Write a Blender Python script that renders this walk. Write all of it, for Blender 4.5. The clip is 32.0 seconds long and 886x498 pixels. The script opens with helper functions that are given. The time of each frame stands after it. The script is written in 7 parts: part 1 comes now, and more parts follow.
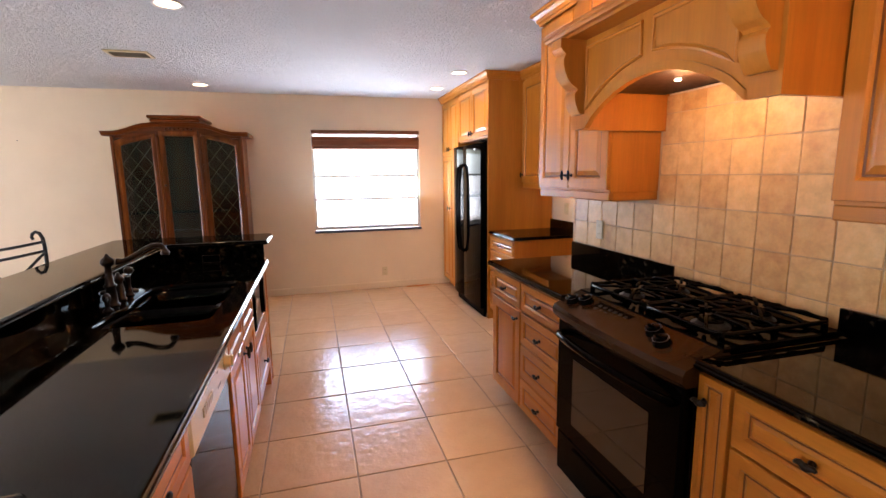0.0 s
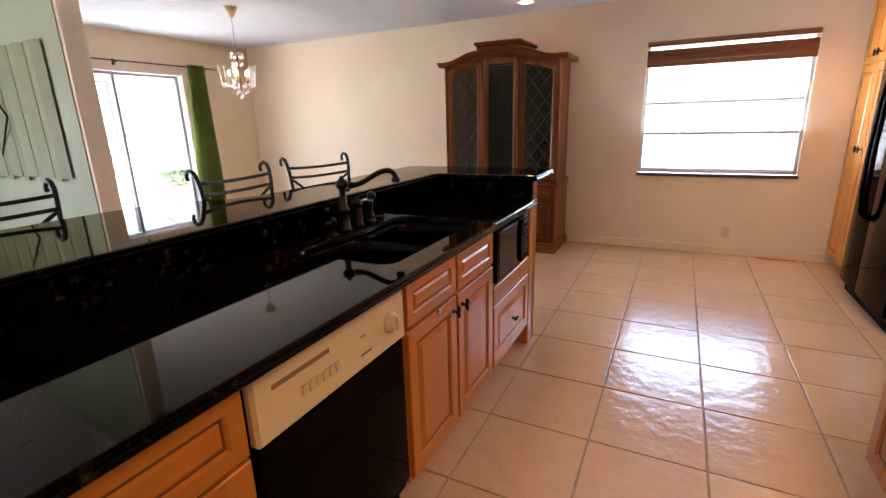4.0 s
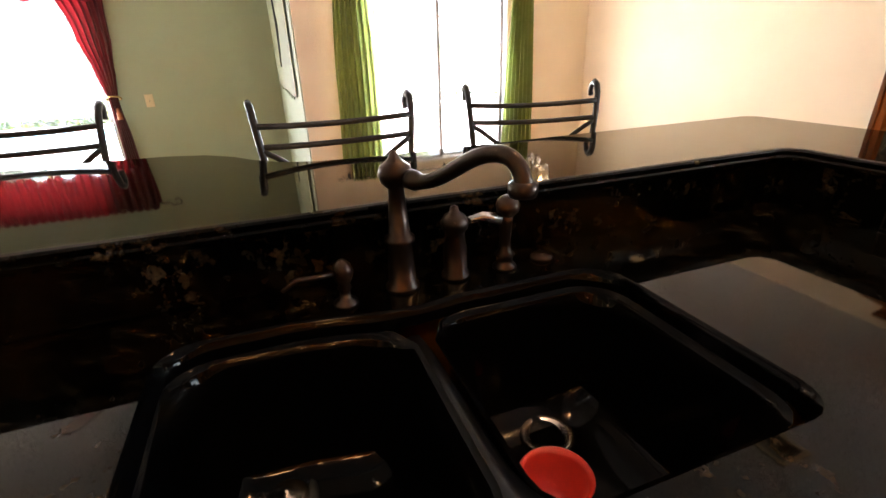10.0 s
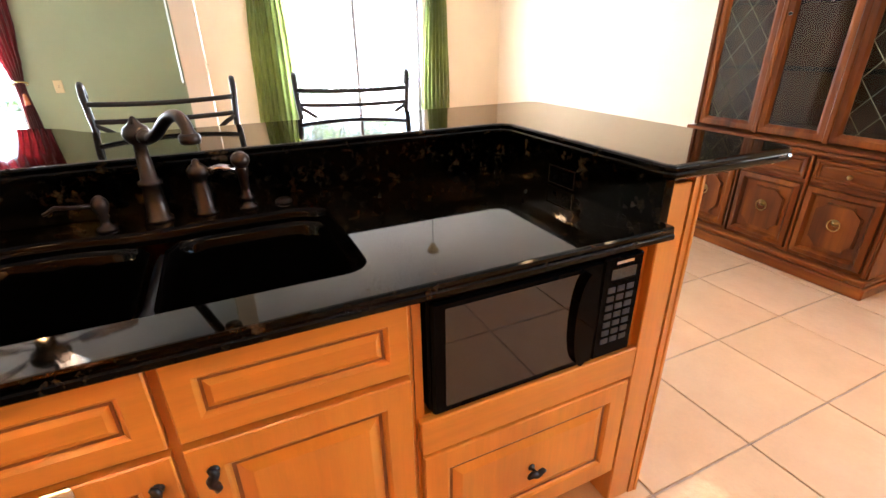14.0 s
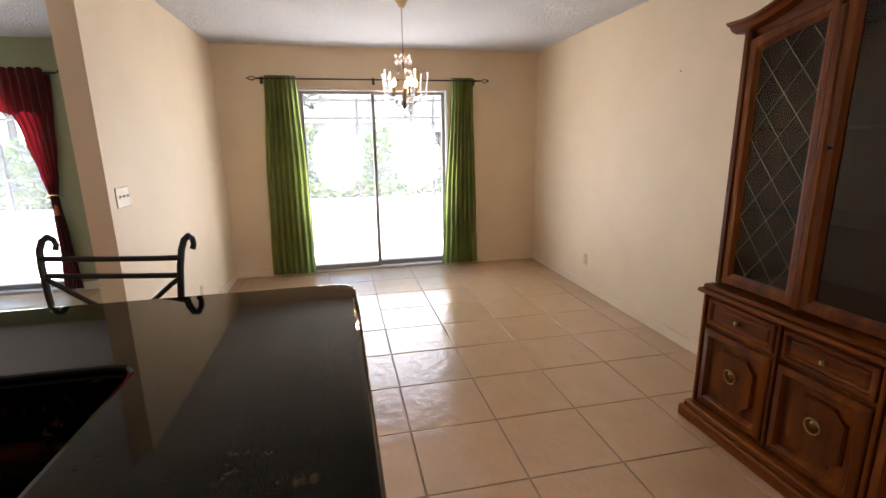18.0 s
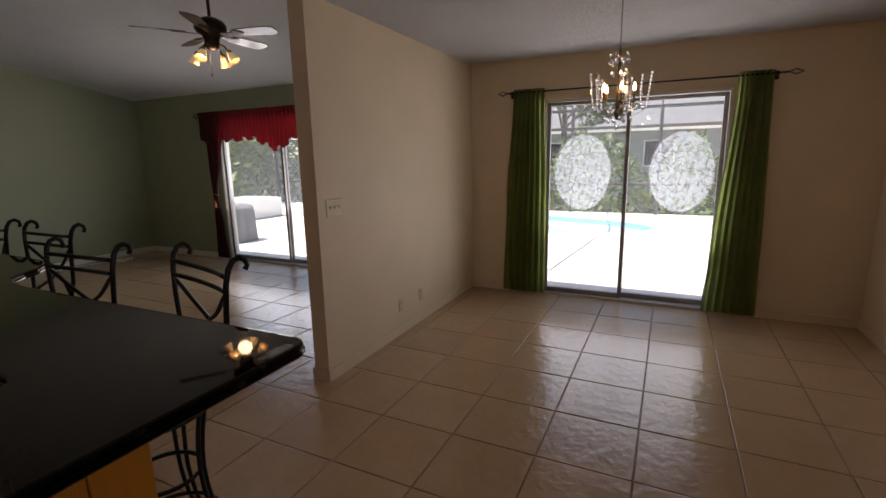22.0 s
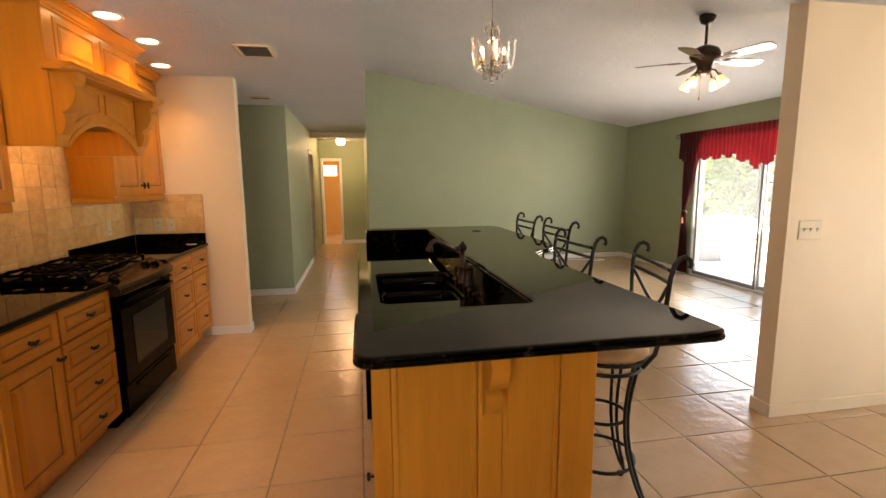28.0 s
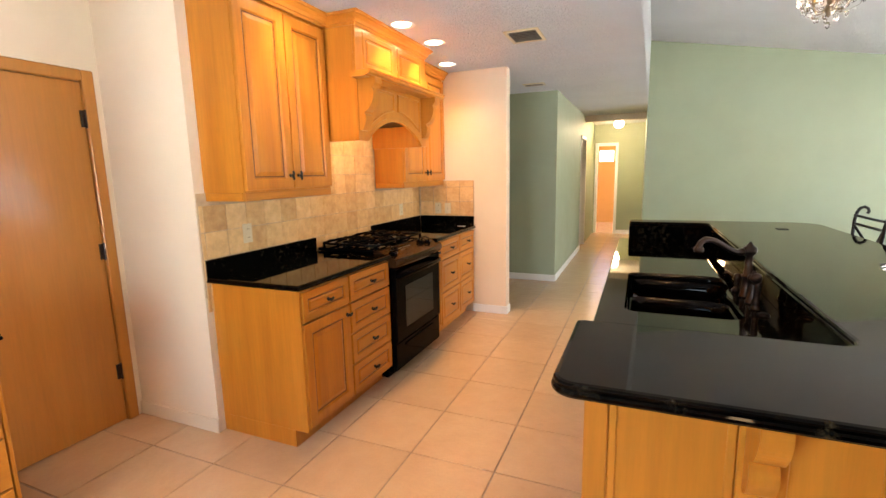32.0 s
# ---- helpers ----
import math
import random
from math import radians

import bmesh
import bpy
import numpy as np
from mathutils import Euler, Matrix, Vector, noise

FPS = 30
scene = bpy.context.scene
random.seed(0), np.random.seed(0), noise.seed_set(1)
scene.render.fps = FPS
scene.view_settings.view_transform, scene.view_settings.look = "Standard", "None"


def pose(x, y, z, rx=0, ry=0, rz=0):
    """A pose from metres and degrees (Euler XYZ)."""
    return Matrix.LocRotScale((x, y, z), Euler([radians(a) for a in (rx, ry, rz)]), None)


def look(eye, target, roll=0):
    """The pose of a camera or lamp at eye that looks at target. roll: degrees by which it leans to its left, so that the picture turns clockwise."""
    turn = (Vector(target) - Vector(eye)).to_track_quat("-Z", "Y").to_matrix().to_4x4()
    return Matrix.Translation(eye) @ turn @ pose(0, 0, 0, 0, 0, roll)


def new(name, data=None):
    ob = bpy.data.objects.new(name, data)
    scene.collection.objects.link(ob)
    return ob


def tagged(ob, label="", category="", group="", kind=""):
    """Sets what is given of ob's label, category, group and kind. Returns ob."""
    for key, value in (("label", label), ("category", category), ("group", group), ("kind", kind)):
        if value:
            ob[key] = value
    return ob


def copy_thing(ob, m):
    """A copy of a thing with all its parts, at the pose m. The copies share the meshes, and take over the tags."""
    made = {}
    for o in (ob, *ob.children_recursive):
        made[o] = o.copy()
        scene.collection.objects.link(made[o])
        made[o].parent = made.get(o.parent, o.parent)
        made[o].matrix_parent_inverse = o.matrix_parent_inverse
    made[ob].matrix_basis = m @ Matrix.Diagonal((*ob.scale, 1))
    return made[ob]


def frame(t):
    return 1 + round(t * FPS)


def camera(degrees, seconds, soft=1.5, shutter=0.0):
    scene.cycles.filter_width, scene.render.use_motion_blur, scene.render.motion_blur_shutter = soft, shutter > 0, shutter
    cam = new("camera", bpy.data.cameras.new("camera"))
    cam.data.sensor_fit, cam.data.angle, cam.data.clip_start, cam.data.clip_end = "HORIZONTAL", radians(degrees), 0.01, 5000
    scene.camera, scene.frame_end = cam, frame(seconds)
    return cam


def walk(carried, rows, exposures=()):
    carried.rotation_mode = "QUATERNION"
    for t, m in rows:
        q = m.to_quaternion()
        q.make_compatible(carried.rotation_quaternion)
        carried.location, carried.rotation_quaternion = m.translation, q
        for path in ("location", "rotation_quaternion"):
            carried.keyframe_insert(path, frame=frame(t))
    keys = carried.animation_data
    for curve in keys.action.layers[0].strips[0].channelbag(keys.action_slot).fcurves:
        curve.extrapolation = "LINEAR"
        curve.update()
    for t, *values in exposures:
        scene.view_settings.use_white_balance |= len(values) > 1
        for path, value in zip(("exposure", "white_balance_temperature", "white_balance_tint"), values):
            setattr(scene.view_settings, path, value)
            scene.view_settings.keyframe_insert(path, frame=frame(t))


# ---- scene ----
cam = camera(87.5, 32.0)
PATH = [
    (0, (0.046, -0.015, 1.475), (0.573, 1.888, 1.157), -0.8),
    (0.5, (0.123, 0.025, 1.472), (0.509, 1.959, 1.138), -0.7),
    (1, (0.179, 0.112, 1.431), (0.42, 2.067, 1.087), -0.2),
    (1.5, (0.249, 0.213, 1.426), (0.315, 2.175, 1.047), -0.3),
    (2, (0.287, 0.295, 1.421), (0.175, 2.249, 1.008), -0.6),
    (2.5, (0.345, 0.395, 1.404), (0.013, 2.316, 0.957), -0.9),
    (3, (0.4, 0.495, 1.387), (-0.144, 2.358, 0.904), -1.2),
    (3.5, (0.425, 0.596, 1.369), (-0.293, 2.392, 0.861), -1.4),
    (4, (0.417, 0.759, 1.362), (-0.454, 2.478, 0.828), -1.6),
    (4.5, (0.426, 0.878, 1.372), (-0.573, 2.518, 0.814), -1.3),
    (6.5, (0.272, 1.551, 1.358), (-1.165, 2.82, 0.786), 0.1),
    (7, (0.202, 1.658, 1.365), (-1.311, 2.818, 0.76), -0.2),
    (7.5, (0.108, 1.81, 1.334), (-1.499, 2.824, 0.712), -0.8),
    (8, (0.037, 1.928, 1.317), (-1.641, 2.797, 0.661), -1.3),
    (8.5, (-0.045, 2.0, 1.299), (-1.753, 2.765, 0.595), -1.4),
    (9, (-0.13, 2.067, 1.283), (-1.847, 2.75, 0.518), -1.7),
    (9.5, (-0.164, 2.1, 1.284), (-1.877, 2.756, 0.486), -1.6),
    (10, (-0.158, 2.146, 1.288), (-1.885, 2.775, 0.499), -1.9),
    (10.5, (-0.123, 2.215, 1.295), (-1.854, 2.821, 0.498), -2.2),
    (11, (-0.059, 2.315, 1.295), (-1.789, 2.898, 0.478), -2.5),
    (11.5, (0.004, 2.39, 1.283), (-1.706, 3.0, 0.446), -2.5),
    (12, (0.077, 2.414, 1.276), (-1.605, 3.074, 0.42), -1.5),
    (12.5, (0.18, 2.413, 1.269), (-1.493, 3.105, 0.419), -1.4),
    (13, (0.257, 2.401, 1.278), (-1.389, 3.149, 0.422), -0.8),
    (13.5, (0.313, 2.42, 1.282), (-1.327, 3.196, 0.44), -0.7),
    (15.5, (0.392, 2.901, 1.347), (-1.366, 3.569, 0.666), -2.1),
    (16, (0.322, 3.042, 1.375), (-1.461, 3.702, 0.754), -2.0),
    (16.5, (0.253, 3.175, 1.393), (-1.562, 3.809, 0.841), -2.3),
    (17, (0.153, 3.386, 1.413), (-1.703, 3.937, 0.914), -1.8),
    (17.5, (0.082, 3.545, 1.428), (-1.803, 4.018, 0.954), -1.7),
    (18, (-0.01, 3.676, 1.442), (-1.915, 4.087, 0.993), -0.9),
    (18.5, (-0.091, 3.845, 1.459), (-2.021, 4.142, 1.027), -0.8),
    (19, (-0.169, 4.018, 1.453), (-2.12, 4.167, 1.04), -0.6),
    (19.5, (-0.203, 4.158, 1.46), (-2.16, 4.17, 1.048), -0.8),
    (20, (-0.269, 4.256, 1.455), (-2.223, 4.148, 1.045), -0.9),
    (20.5, (-0.369, 4.326, 1.478), (-2.31, 4.08, 1.064), -0.7),
    (21, (-0.413, 4.37, 1.487), (-2.328, 3.955, 1.083), -0.8),
    (21.5, (-0.466, 4.419, 1.487), (-2.321, 3.786, 1.091), -0.9),
    (22, (-0.493, 4.456, 1.487), (-2.255, 3.597, 1.095), -1.1),
    (22.5, (-0.497, 4.492, 1.475), (-2.149, 3.431, 1.095), -1.5),
    (23, (-0.478, 4.519, 1.47), (-2.026, 3.308, 1.101), -1.6),
    (23.5, (-0.438, 4.538, 1.46), (-1.887, 3.206, 1.104), -1.5),
    (24, (-0.353, 4.585, 1.47), (-1.7, 3.149, 1.12), -1.3),
    (24.5, (-0.309, 4.622, 1.481), (-1.544, 3.09, 1.125), -1.1),
    (25, (-0.283, 4.658, 1.48), (-1.375, 3.022, 1.12), -1.1),
    (25.5, (-0.272, 4.704, 1.481), (-1.198, 2.968, 1.119), -1.2),
    (26, (-0.266, 4.753, 1.47), (-1.028, 2.937, 1.122), -1.0),
    (26.5, (-0.317, 4.8, 1.481), (-0.937, 2.929, 1.141), -1.3),
    (28.5, (-0.287, 4.747, 1.471), (-0.562, 2.786, 1.188), -0.1),
    (29, (-0.309, 4.703, 1.475), (-0.488, 2.733, 1.182), 0.0),
    (29.5, (-0.332, 4.652, 1.477), (-0.407, 2.676, 1.175), 0.0),
    (30, (-0.327, 4.63, 1.474), (-0.29, 2.654, 1.166), 0.0),
    (30.5, (-0.349, 4.606, 1.471), (-0.155, 2.64, 1.159), -0.3),
    (31, (-0.384, 4.585, 1.468), (-0.01, 2.647, 1.146), -0.7),
    (31.5, (-0.395, 4.568, 1.466), (0.174, 2.679, 1.136), -0.9),
    (32, (-0.415, 4.563, 1.46), (0.358, 2.747, 1.133), -1.2),
]
EXPOSURES = [(0, 3.30, 6200, 22), (4, 3.14, 6100, 20), (6.8, 3.30, 6650, 18), (8, 3.74, 7000, 18), (9, 3.86, 7050, 18), (13, 4.65, 5900, 15), (16, 4.04, 6650, 16), (17.5, 3.06, 6700, 17), (19, 1.92, 6850, 20), (21, 0.97, 7100, 22), (23.5, 0.78, 7100, 22), (25, 1.35, 8000, 21), (26, 2.12, 8500, 20), (28.5, 3.03, 8200, 17), (30, 3.30, 7450, 15), (32, 3.92, 6550, 13)]
walk(cam, [(t, look(eye, target, roll)) for t, eye, target, roll in PATH], EXPOSURES)

# ---- world, sun ----
SUN_EL, SUN_AZ = 68.0, 148.0
world = bpy.data.worlds.new("sky")
scene.world = world
world.use_nodes = True
wn = world.node_tree.nodes
sky = wn.new("ShaderNodeTexSky")
sky.sky_type, sky.sun_disc = "NISHITA", False
sky.sun_elevation, sky.sun_rotation = radians(SUN_EL), radians(SUN_AZ)
world.node_tree.links.new(sky.outputs[0], wn["Background"].inputs[0])
wn["Background"].inputs[1].default_value = 0.15
sun = new("sun", bpy.data.lights.new("sun", "SUN"))
sun.data.energy, sun.data.angle, sun.data.color = 5.0, radians(0.55), (1.0, 0.97, 0.92)
_az, _el = radians(SUN_AZ), radians(SUN_EL)
sun.matrix_basis = look((0, 0, 30), Vector((0, 0, 30)) - Vector((math.sin(_az) * math.cos(_el), math.cos(_az) * math.cos(_el), math.sin(_el))))


def area(name, centre, target, w, h, power, colour=(1, 1, 1)):
    ob = new(name, bpy.data.lights.new(name, "AREA"))
    ob.data.shape, ob.data.size, ob.data.size_y, ob.data.energy, ob.data.color = "RECTANGLE", w, h, power, colour
    ob.matrix_basis = look(centre, target)
    return ob


DAY = (0.85, 0.92, 1.0)
area("dining_slider_daylight", (-5.60, 4.09, 1.05), (0, 4.09, 5.0), 1.5, 1.9, 9.0, DAY)
area("living_slider_daylight", (-5.60, -0.30, 1.00), (0, -0.3, 6.0), 2.1, 1.9, 17.5, DAY)
area("window_daylight", (0.74, 6.16, 1.35), (0.74, 0, 7.5), 1.3, 1.2, 7.8, (0.68, 0.85, 1.0))

# ---- materials ----


def nodes(name):
    m = bpy.data.materials.new(name)
    m.use_nodes = True
    t = m.node_tree
    return m, t, t.nodes["Principled BSDF"], t.links.new


def coords(t, scale=(1, 1, 1), space="Object"):
    c, mp = t.nodes.new("ShaderNodeTexCoord"), t.nodes.new("ShaderNodeMapping")
    mp.inputs["Scale"].default_value = scale
    t.links.new(c.outputs[space], mp.inputs[0])
    return mp.outputs[0]


def noise_tex(t, vec, scale, detail=3.0, rough=0.55):
    n = t.nodes.new("ShaderNodeTexNoise")
    n.inputs["Scale"].default_value, n.inputs["Detail"].default_value, n.inputs["Roughness"].default_value = scale, detail, rough
    t.links.new(vec, n.inputs["Vector"])
    return n.outputs["Fac"]


def ramp(t, fac, stops):
    r = t.nodes.new("ShaderNodeValToRGB")
    el = r.color_ramp.elements
    while len(el) < len(stops):
        el.new(0.5)
    for e, (p, c) in zip(el, stops):
        e.position, e.color = p, (*c, 1)
    t.links.new(fac, r.inputs[0])
    return r.outputs[0]


def mixed(t, fac, a, b, how="MIX"):
    m = t.nodes.new("ShaderNodeMix")
    m.data_type, m.blend_type = "RGBA", how
    for k, v in ((0, fac), (6, a), (7, b)):
        if isinstance(v, (int, float, tuple)):
            m.inputs[k].default_value = v if not isinstance(v, tuple) else (*v, 1)
        else:
            t.links.new(v, m.inputs[k])
    return m.outputs[2]


def bump(t, bsdf, fac, strength, dist=0.002):
    b = t.nodes.new("ShaderNodeBump")
    b.inputs["Strength"].default_value, b.inputs["Distance"].default_value = strength, dist
    t.links.new(fac, b.inputs["Height"])
    t.links.new(b.outputs[0], bsdf.inputs["Normal"])


def spread(t, fac, lo, hi):
    m = t.nodes.new("ShaderNodeMapRange")
    m.inputs[3].default_value, m.inputs[4].default_value = lo, hi
    t.links.new(fac, m.inputs[0])
    return m.outputs[0]


def scaled(c, k):
    return tuple(min(1.0, v * k) for v in c)


def plain(name, col, rough=0.5, metal=0.0, scale=8.0, vary=0.12, bumpy=0.05, fine=180.0, dist=0.001, coat=0.0, ior=1.45):
    """Paint, metal or plastic: one colour with soft blotches and a fine relief."""
    m, t, b, link = nodes(name)
    v = coords(t)
    n = noise_tex(t, v, scale, 4)
    link(ramp(t, n, [(0.3, scaled(col, 1 - vary)), (0.7, scaled(col, 1 + vary))]), b.inputs["Base Color"])
    b.inputs["Metallic"].default_value, b.inputs["Coat Weight"].default_value, b.inputs["IOR"].default_value = metal, coat, ior
    link(spread(t, noise_tex(t, v, scale * 3, 3), max(0.02, rough * 0.8), min(1, rough * 1.2)), b.inputs["Roughness"])
    if bumpy:
        bump(t, b, noise_tex(t, v, fine, 2), bumpy, dist)
    return m


def wood(name, dark, mid, light, along="z", rough=0.32, coat=0.2, ior=1.36):
    m, t, b, link = nodes(name)
    k = {"z": (9, 9, 0.7), "y": (9, 0.7, 9), "x": (0.7, 9, 9)}[along]
    info = t.nodes.new("ShaderNodeObjectInfo")
    v = coords(t, k)
    shift = t.nodes.new("ShaderNodeVectorMath")
    link(v, shift.inputs[0])
    scale_up = t.nodes.new("ShaderNodeMath")
    scale_up.operation = "MULTIPLY"
    scale_up.inputs[1].default_value = 37.0
    link(info.outputs["Random"], scale_up.inputs[0])
    link(scale_up.outputs[0], shift.inputs[1])
    v = shift.outputs[0]
    broad, fine = noise_tex(t, v, 1.1, 4, 0.6), noise_tex(t, v, 7.0, 5, 0.7)
    base = ramp(t, broad, [(0.25, dark), (0.5, mid), (0.78, light)])
    base = mixed(t, 0.35, base, ramp(t, fine, [(0.35, scaled(mid, 0.62)), (0.62, scaled(light, 1.05))]), "MULTIPLY")
    base = mixed(t, spread(t, info.outputs["Random"], 0.0, 0.22), base, scaled(mid, 0.75))
    link(base, b.inputs["Base Color"])
    link(spread(t, fine, rough * 0.75, rough * 1.35), b.inputs["Roughness"])
    b.inputs["Coat Weight"].default_value, b.inputs["Coat Roughness"].default_value, b.inputs["IOR"].default_value = coat, 0.15, ior
    bump(t, b, fine, 0.08, 0.0008)
    return m


MAPLE = wood("honey_maple", (0.495, 0.180, 0.0175), (0.590, 0.237, 0.025), (0.675, 0.298, 0.038))
GLAZE = plain("brown_groove_glaze", (0.16, 0.050, 0.007), 0.4, scale=20, vary=0.2, bumpy=0)
MAPLE_H = wood("honey_maple_across", (0.495, 0.180, 0.0175), (0.590, 0.237, 0.025), (0.675, 0.298, 0.038), "y")
WALNUT = wood("dark_cherry", (0.030, 0.0065, 0.0009), (0.180, 0.047, 0.005), (0.40, 0.130, 0.016), rough=0.30, coat=0.16, ior=1.28)
WALNUT_H = wood("dark_cherry_across", (0.030, 0.0065, 0.0009), (0.180, 0.047, 0.005), (0.40, 0.130, 0.016), "x", rough=0.30, coat=0.16, ior=1.28)
DOORWOOD = wood("birch_veneer", (0.50, 0.212, 0.034), (0.54, 0.238, 0.042), (0.575, 0.265, 0.052), rough=0.4)


def polish(t, bsdf, link, rough, stops, tint=(1.0, 0.93, 0.83)):
    """A polished coat over a dark ground: its gloss grows towards glancing views."""
    lw, gl, mx = t.nodes.new("ShaderNodeLayerWeight"), t.nodes.new("ShaderNodeBsdfGlossy"), t.nodes.new("ShaderNodeMixShader")
    lw.inputs["Blend"].default_value = 0.5
    gl.inputs["Color"].default_value = (*tint, 1)
    link(rough, gl.inputs["Roughness"])
    link(ramp(t, lw.outputs["Facing"], [(p, (v, v, v)) for p, v in stops]), mx.inputs[0])
    bsdf.inputs["Specular IOR Level"].default_value = 0.0
    for link_in in bsdf.inputs["Normal"].links:
        link(link_in.from_socket, gl.inputs["Normal"])
        link(link_in.from_socket, lw.inputs["Normal"])
    link(bsdf.outputs[0], mx.inputs[1])
    link(gl.outputs[0], mx.inputs[2])
    link(mx.outputs[0], t.nodes["Material Output"].inputs[0])


def granite():
    m, t, b, link = nodes("black_granite")
    v = coords(t)
    vor = t.nodes.new("ShaderNodeTexVoronoi")
    vor.inputs["Scale"].default_value = 42
    link(v, vor.inputs["Vector"])
    speck = ramp(t, noise_tex(t, v, 34, 5, 0.72), [(0.52, (0, 0, 0)), (0.66, (1, 1, 1))])
    patch = ramp(t, noise_tex(t, v, 9, 4, 0.6), [(0.48, (0.1, 0.1, 0.1)), (0.65, (1, 1, 1))])
    col = mixed(t, mixed(t, 1.0, speck, patch, "MULTIPLY"), (0.0006, 0.0006, 0.0005), (0.050, 0.036, 0.019))
    col = mixed(t, ramp(t, vor.outputs["Distance"], [(0.05, (0.35, 0.35, 0.35)), (0.22, (0, 0, 0))]), col, (0.007, 0.008, 0.006))
    link(col, b.inputs["Base Color"])
    bump(t, b, noise_tex(t, v, 95, 4, 0.6), 0.008, 0.001)
    polish(t, b, link, spread(t, noise_tex(t, v, 30, 3), 0.02, 0.05), [(0.0, 0.008), (0.30, 0.018), (0.44, 0.038), (0.54, 0.072), (0.64, 0.128), (0.76, 0.23), (0.86, 0.38), (1.0, 0.65)])
    return m


GRANITE = granite()


def tile_mat(name, lo, mid, hi, rough, bscale, bstrength, dist, differ=0.35, cloudy=5.5, gloss=0.5):
    m, t, b, link = nodes(name)
    b.inputs["Specular IOR Level"].default_value = gloss
    info = t.nodes.new("ShaderNodeObjectInfo")
    geo = t.nodes.new("ShaderNodeNewGeometry")
    v = coords(t, space="Object")
    pos = t.nodes.new("ShaderNodeVectorMath")
    link(geo.outputs["Position"], pos.inputs[0])
    cloud = noise_tex(t, pos.outputs[0], cloudy, 5, 0.62)
    base = ramp(t, cloud, [(0.28, lo), (0.52, mid), (0.75, hi)])
    base = mixed(t, differ, base, ramp(t, info.outputs["Random"], [(0.0, scaled(lo, 0.97)), (1.0, hi)]))
    grit = noise_tex(t, pos.outputs[0], 70, 3, 0.6)
    base = mixed(t, 0.12, base, ramp(t, grit, [(0.35, scaled(lo, 0.6)), (0.6, hi)]), "MULTIPLY")
    link(base, b.inputs["Base Color"])
    link(spread(t, noise_tex(t, pos.outputs[0], 12, 4), rough * 0.92, rough * 1.12), b.inputs["Roughness"])
    bump(t, b, noise_tex(t, pos.outputs[0], bscale, 3, 0.5), bstrength, dist)
    return m


FLOOR_TILE = tile_mat("glazed_floor_tile", (0.545, 0.368, 0.215), (0.59, 0.405, 0.240), (0.625, 0.440, 0.270), 0.19, 14, 0.85, 0.006, gloss=0.8)
WALL_TILE = tile_mat("tumbled_wall_tile", (0.50, 0.250, 0.075), (0.72, 0.425, 0.150), (0.84, 0.575, 0.27), 0.42, 34, 0.6, 0.004, 0.42, 19)
GROUT = plain("floor_grout", (0.30, 0.225, 0.165), 0.85, scale=14, vary=0.25, bumpy=0.3)
WALL_GROUT = plain("backsplash_grout", (0.50, 0.335, 0.185), 0.85, scale=14, vary=0.2, bumpy=0.3)
CREAM = plain("cream_wall_paint", (0.75, 0.608, 0.430), 0.6, scale=2.5, vary=0.03, bumpy=0.25, fine=120, dist=0.002)
GREEN = plain("sage_green_wall_paint", (0.33, 0.37, 0.245), 0.6, scale=2.5, vary=0.03, bumpy=0.2, fine=120, dist=0.002)
WHITE = plain("white_trim_paint", (0.80, 0.78, 0.74), 0.4, scale=5, vary=0.03, bumpy=0.05)
OFFWHITE = plain("ivory_plastic", (0.62, 0.51, 0.31), 0.35, scale=9, vary=0.03, bumpy=0)
BISQUE = plain("bisque_enamel", (0.72, 0.60, 0.36), 0.3, scale=9, vary=0.03, bumpy=0)


def ceiling_mat():
    m, t, b, link = nodes("knockdown_ceiling_plaster")
    v = coords(t)
    n = noise_tex(t, v, 55, 5, 0.65)
    link(ramp(t, noise_tex(t, v, 1.2, 3), [(0.3, (0.80, 0.79, 0.77)), (0.7, (0.86, 0.85, 0.83))]), b.inputs["Base Color"])
    b.inputs["Roughness"].default_value = 0.9
    bump(t, b, ramp(t, n, [(0.42, (0, 0, 0)), (0.60, (1, 1, 1))]), 1.0, 0.016)
    return m


CEIL = ceiling_mat()


def black_gloss(name, col, rough, stops, tint=(1.0, 0.93, 0.83)):
    m, t, b, link = nodes(name)
    v = coords(t)
    link(ramp(t, noise_tex(t, v, 7, 4), [(0.3, scaled(col, 0.85)), (0.7, scaled(col, 1.15))]), b.inputs["Base Color"])
    polish(t, b, link, spread(t, noise_tex(t, v, 22, 3), rough * 0.75, rough * 1.3), stops, tint)
    return m


GLOSSBLACK = black_gloss("gloss_black_enamel", (0.0012, 0.0012, 0.0013), 0.07, [(0.0, 0.0015), (0.35, 0.004), (0.55, 0.016), (0.75, 0.09), (0.9, 0.36), (1.0, 0.9)])
OVENGLASS = black_gloss("dark_oven_glass", (0.003, 0.0024, 0.002), 0.03, [(0.0, 0.05), (0.4, 0.085), (0.6, 0.14), (0.75, 0.22), (0.9, 0.5), (1.0, 1.0)], (0.80, 0.82, 0.92))
SATINBLACK = black_gloss("satin_black_enamel", (0.0014, 0.0014, 0.0015), 0.22, [(0.0, 0.002), (0.4, 0.005), (0.6, 0.014), (0.8, 0.06), (0.92, 0.2), (1.0, 0.6)])
CASTIRON = black_gloss("cast_iron", (0.0018, 0.0018, 0.0019), 0.16, [(0.0, 0.012), (0.4, 0.014), (0.6, 0.02), (0.8, 0.06), (0.92, 0.16), (1.0, 0.5)])
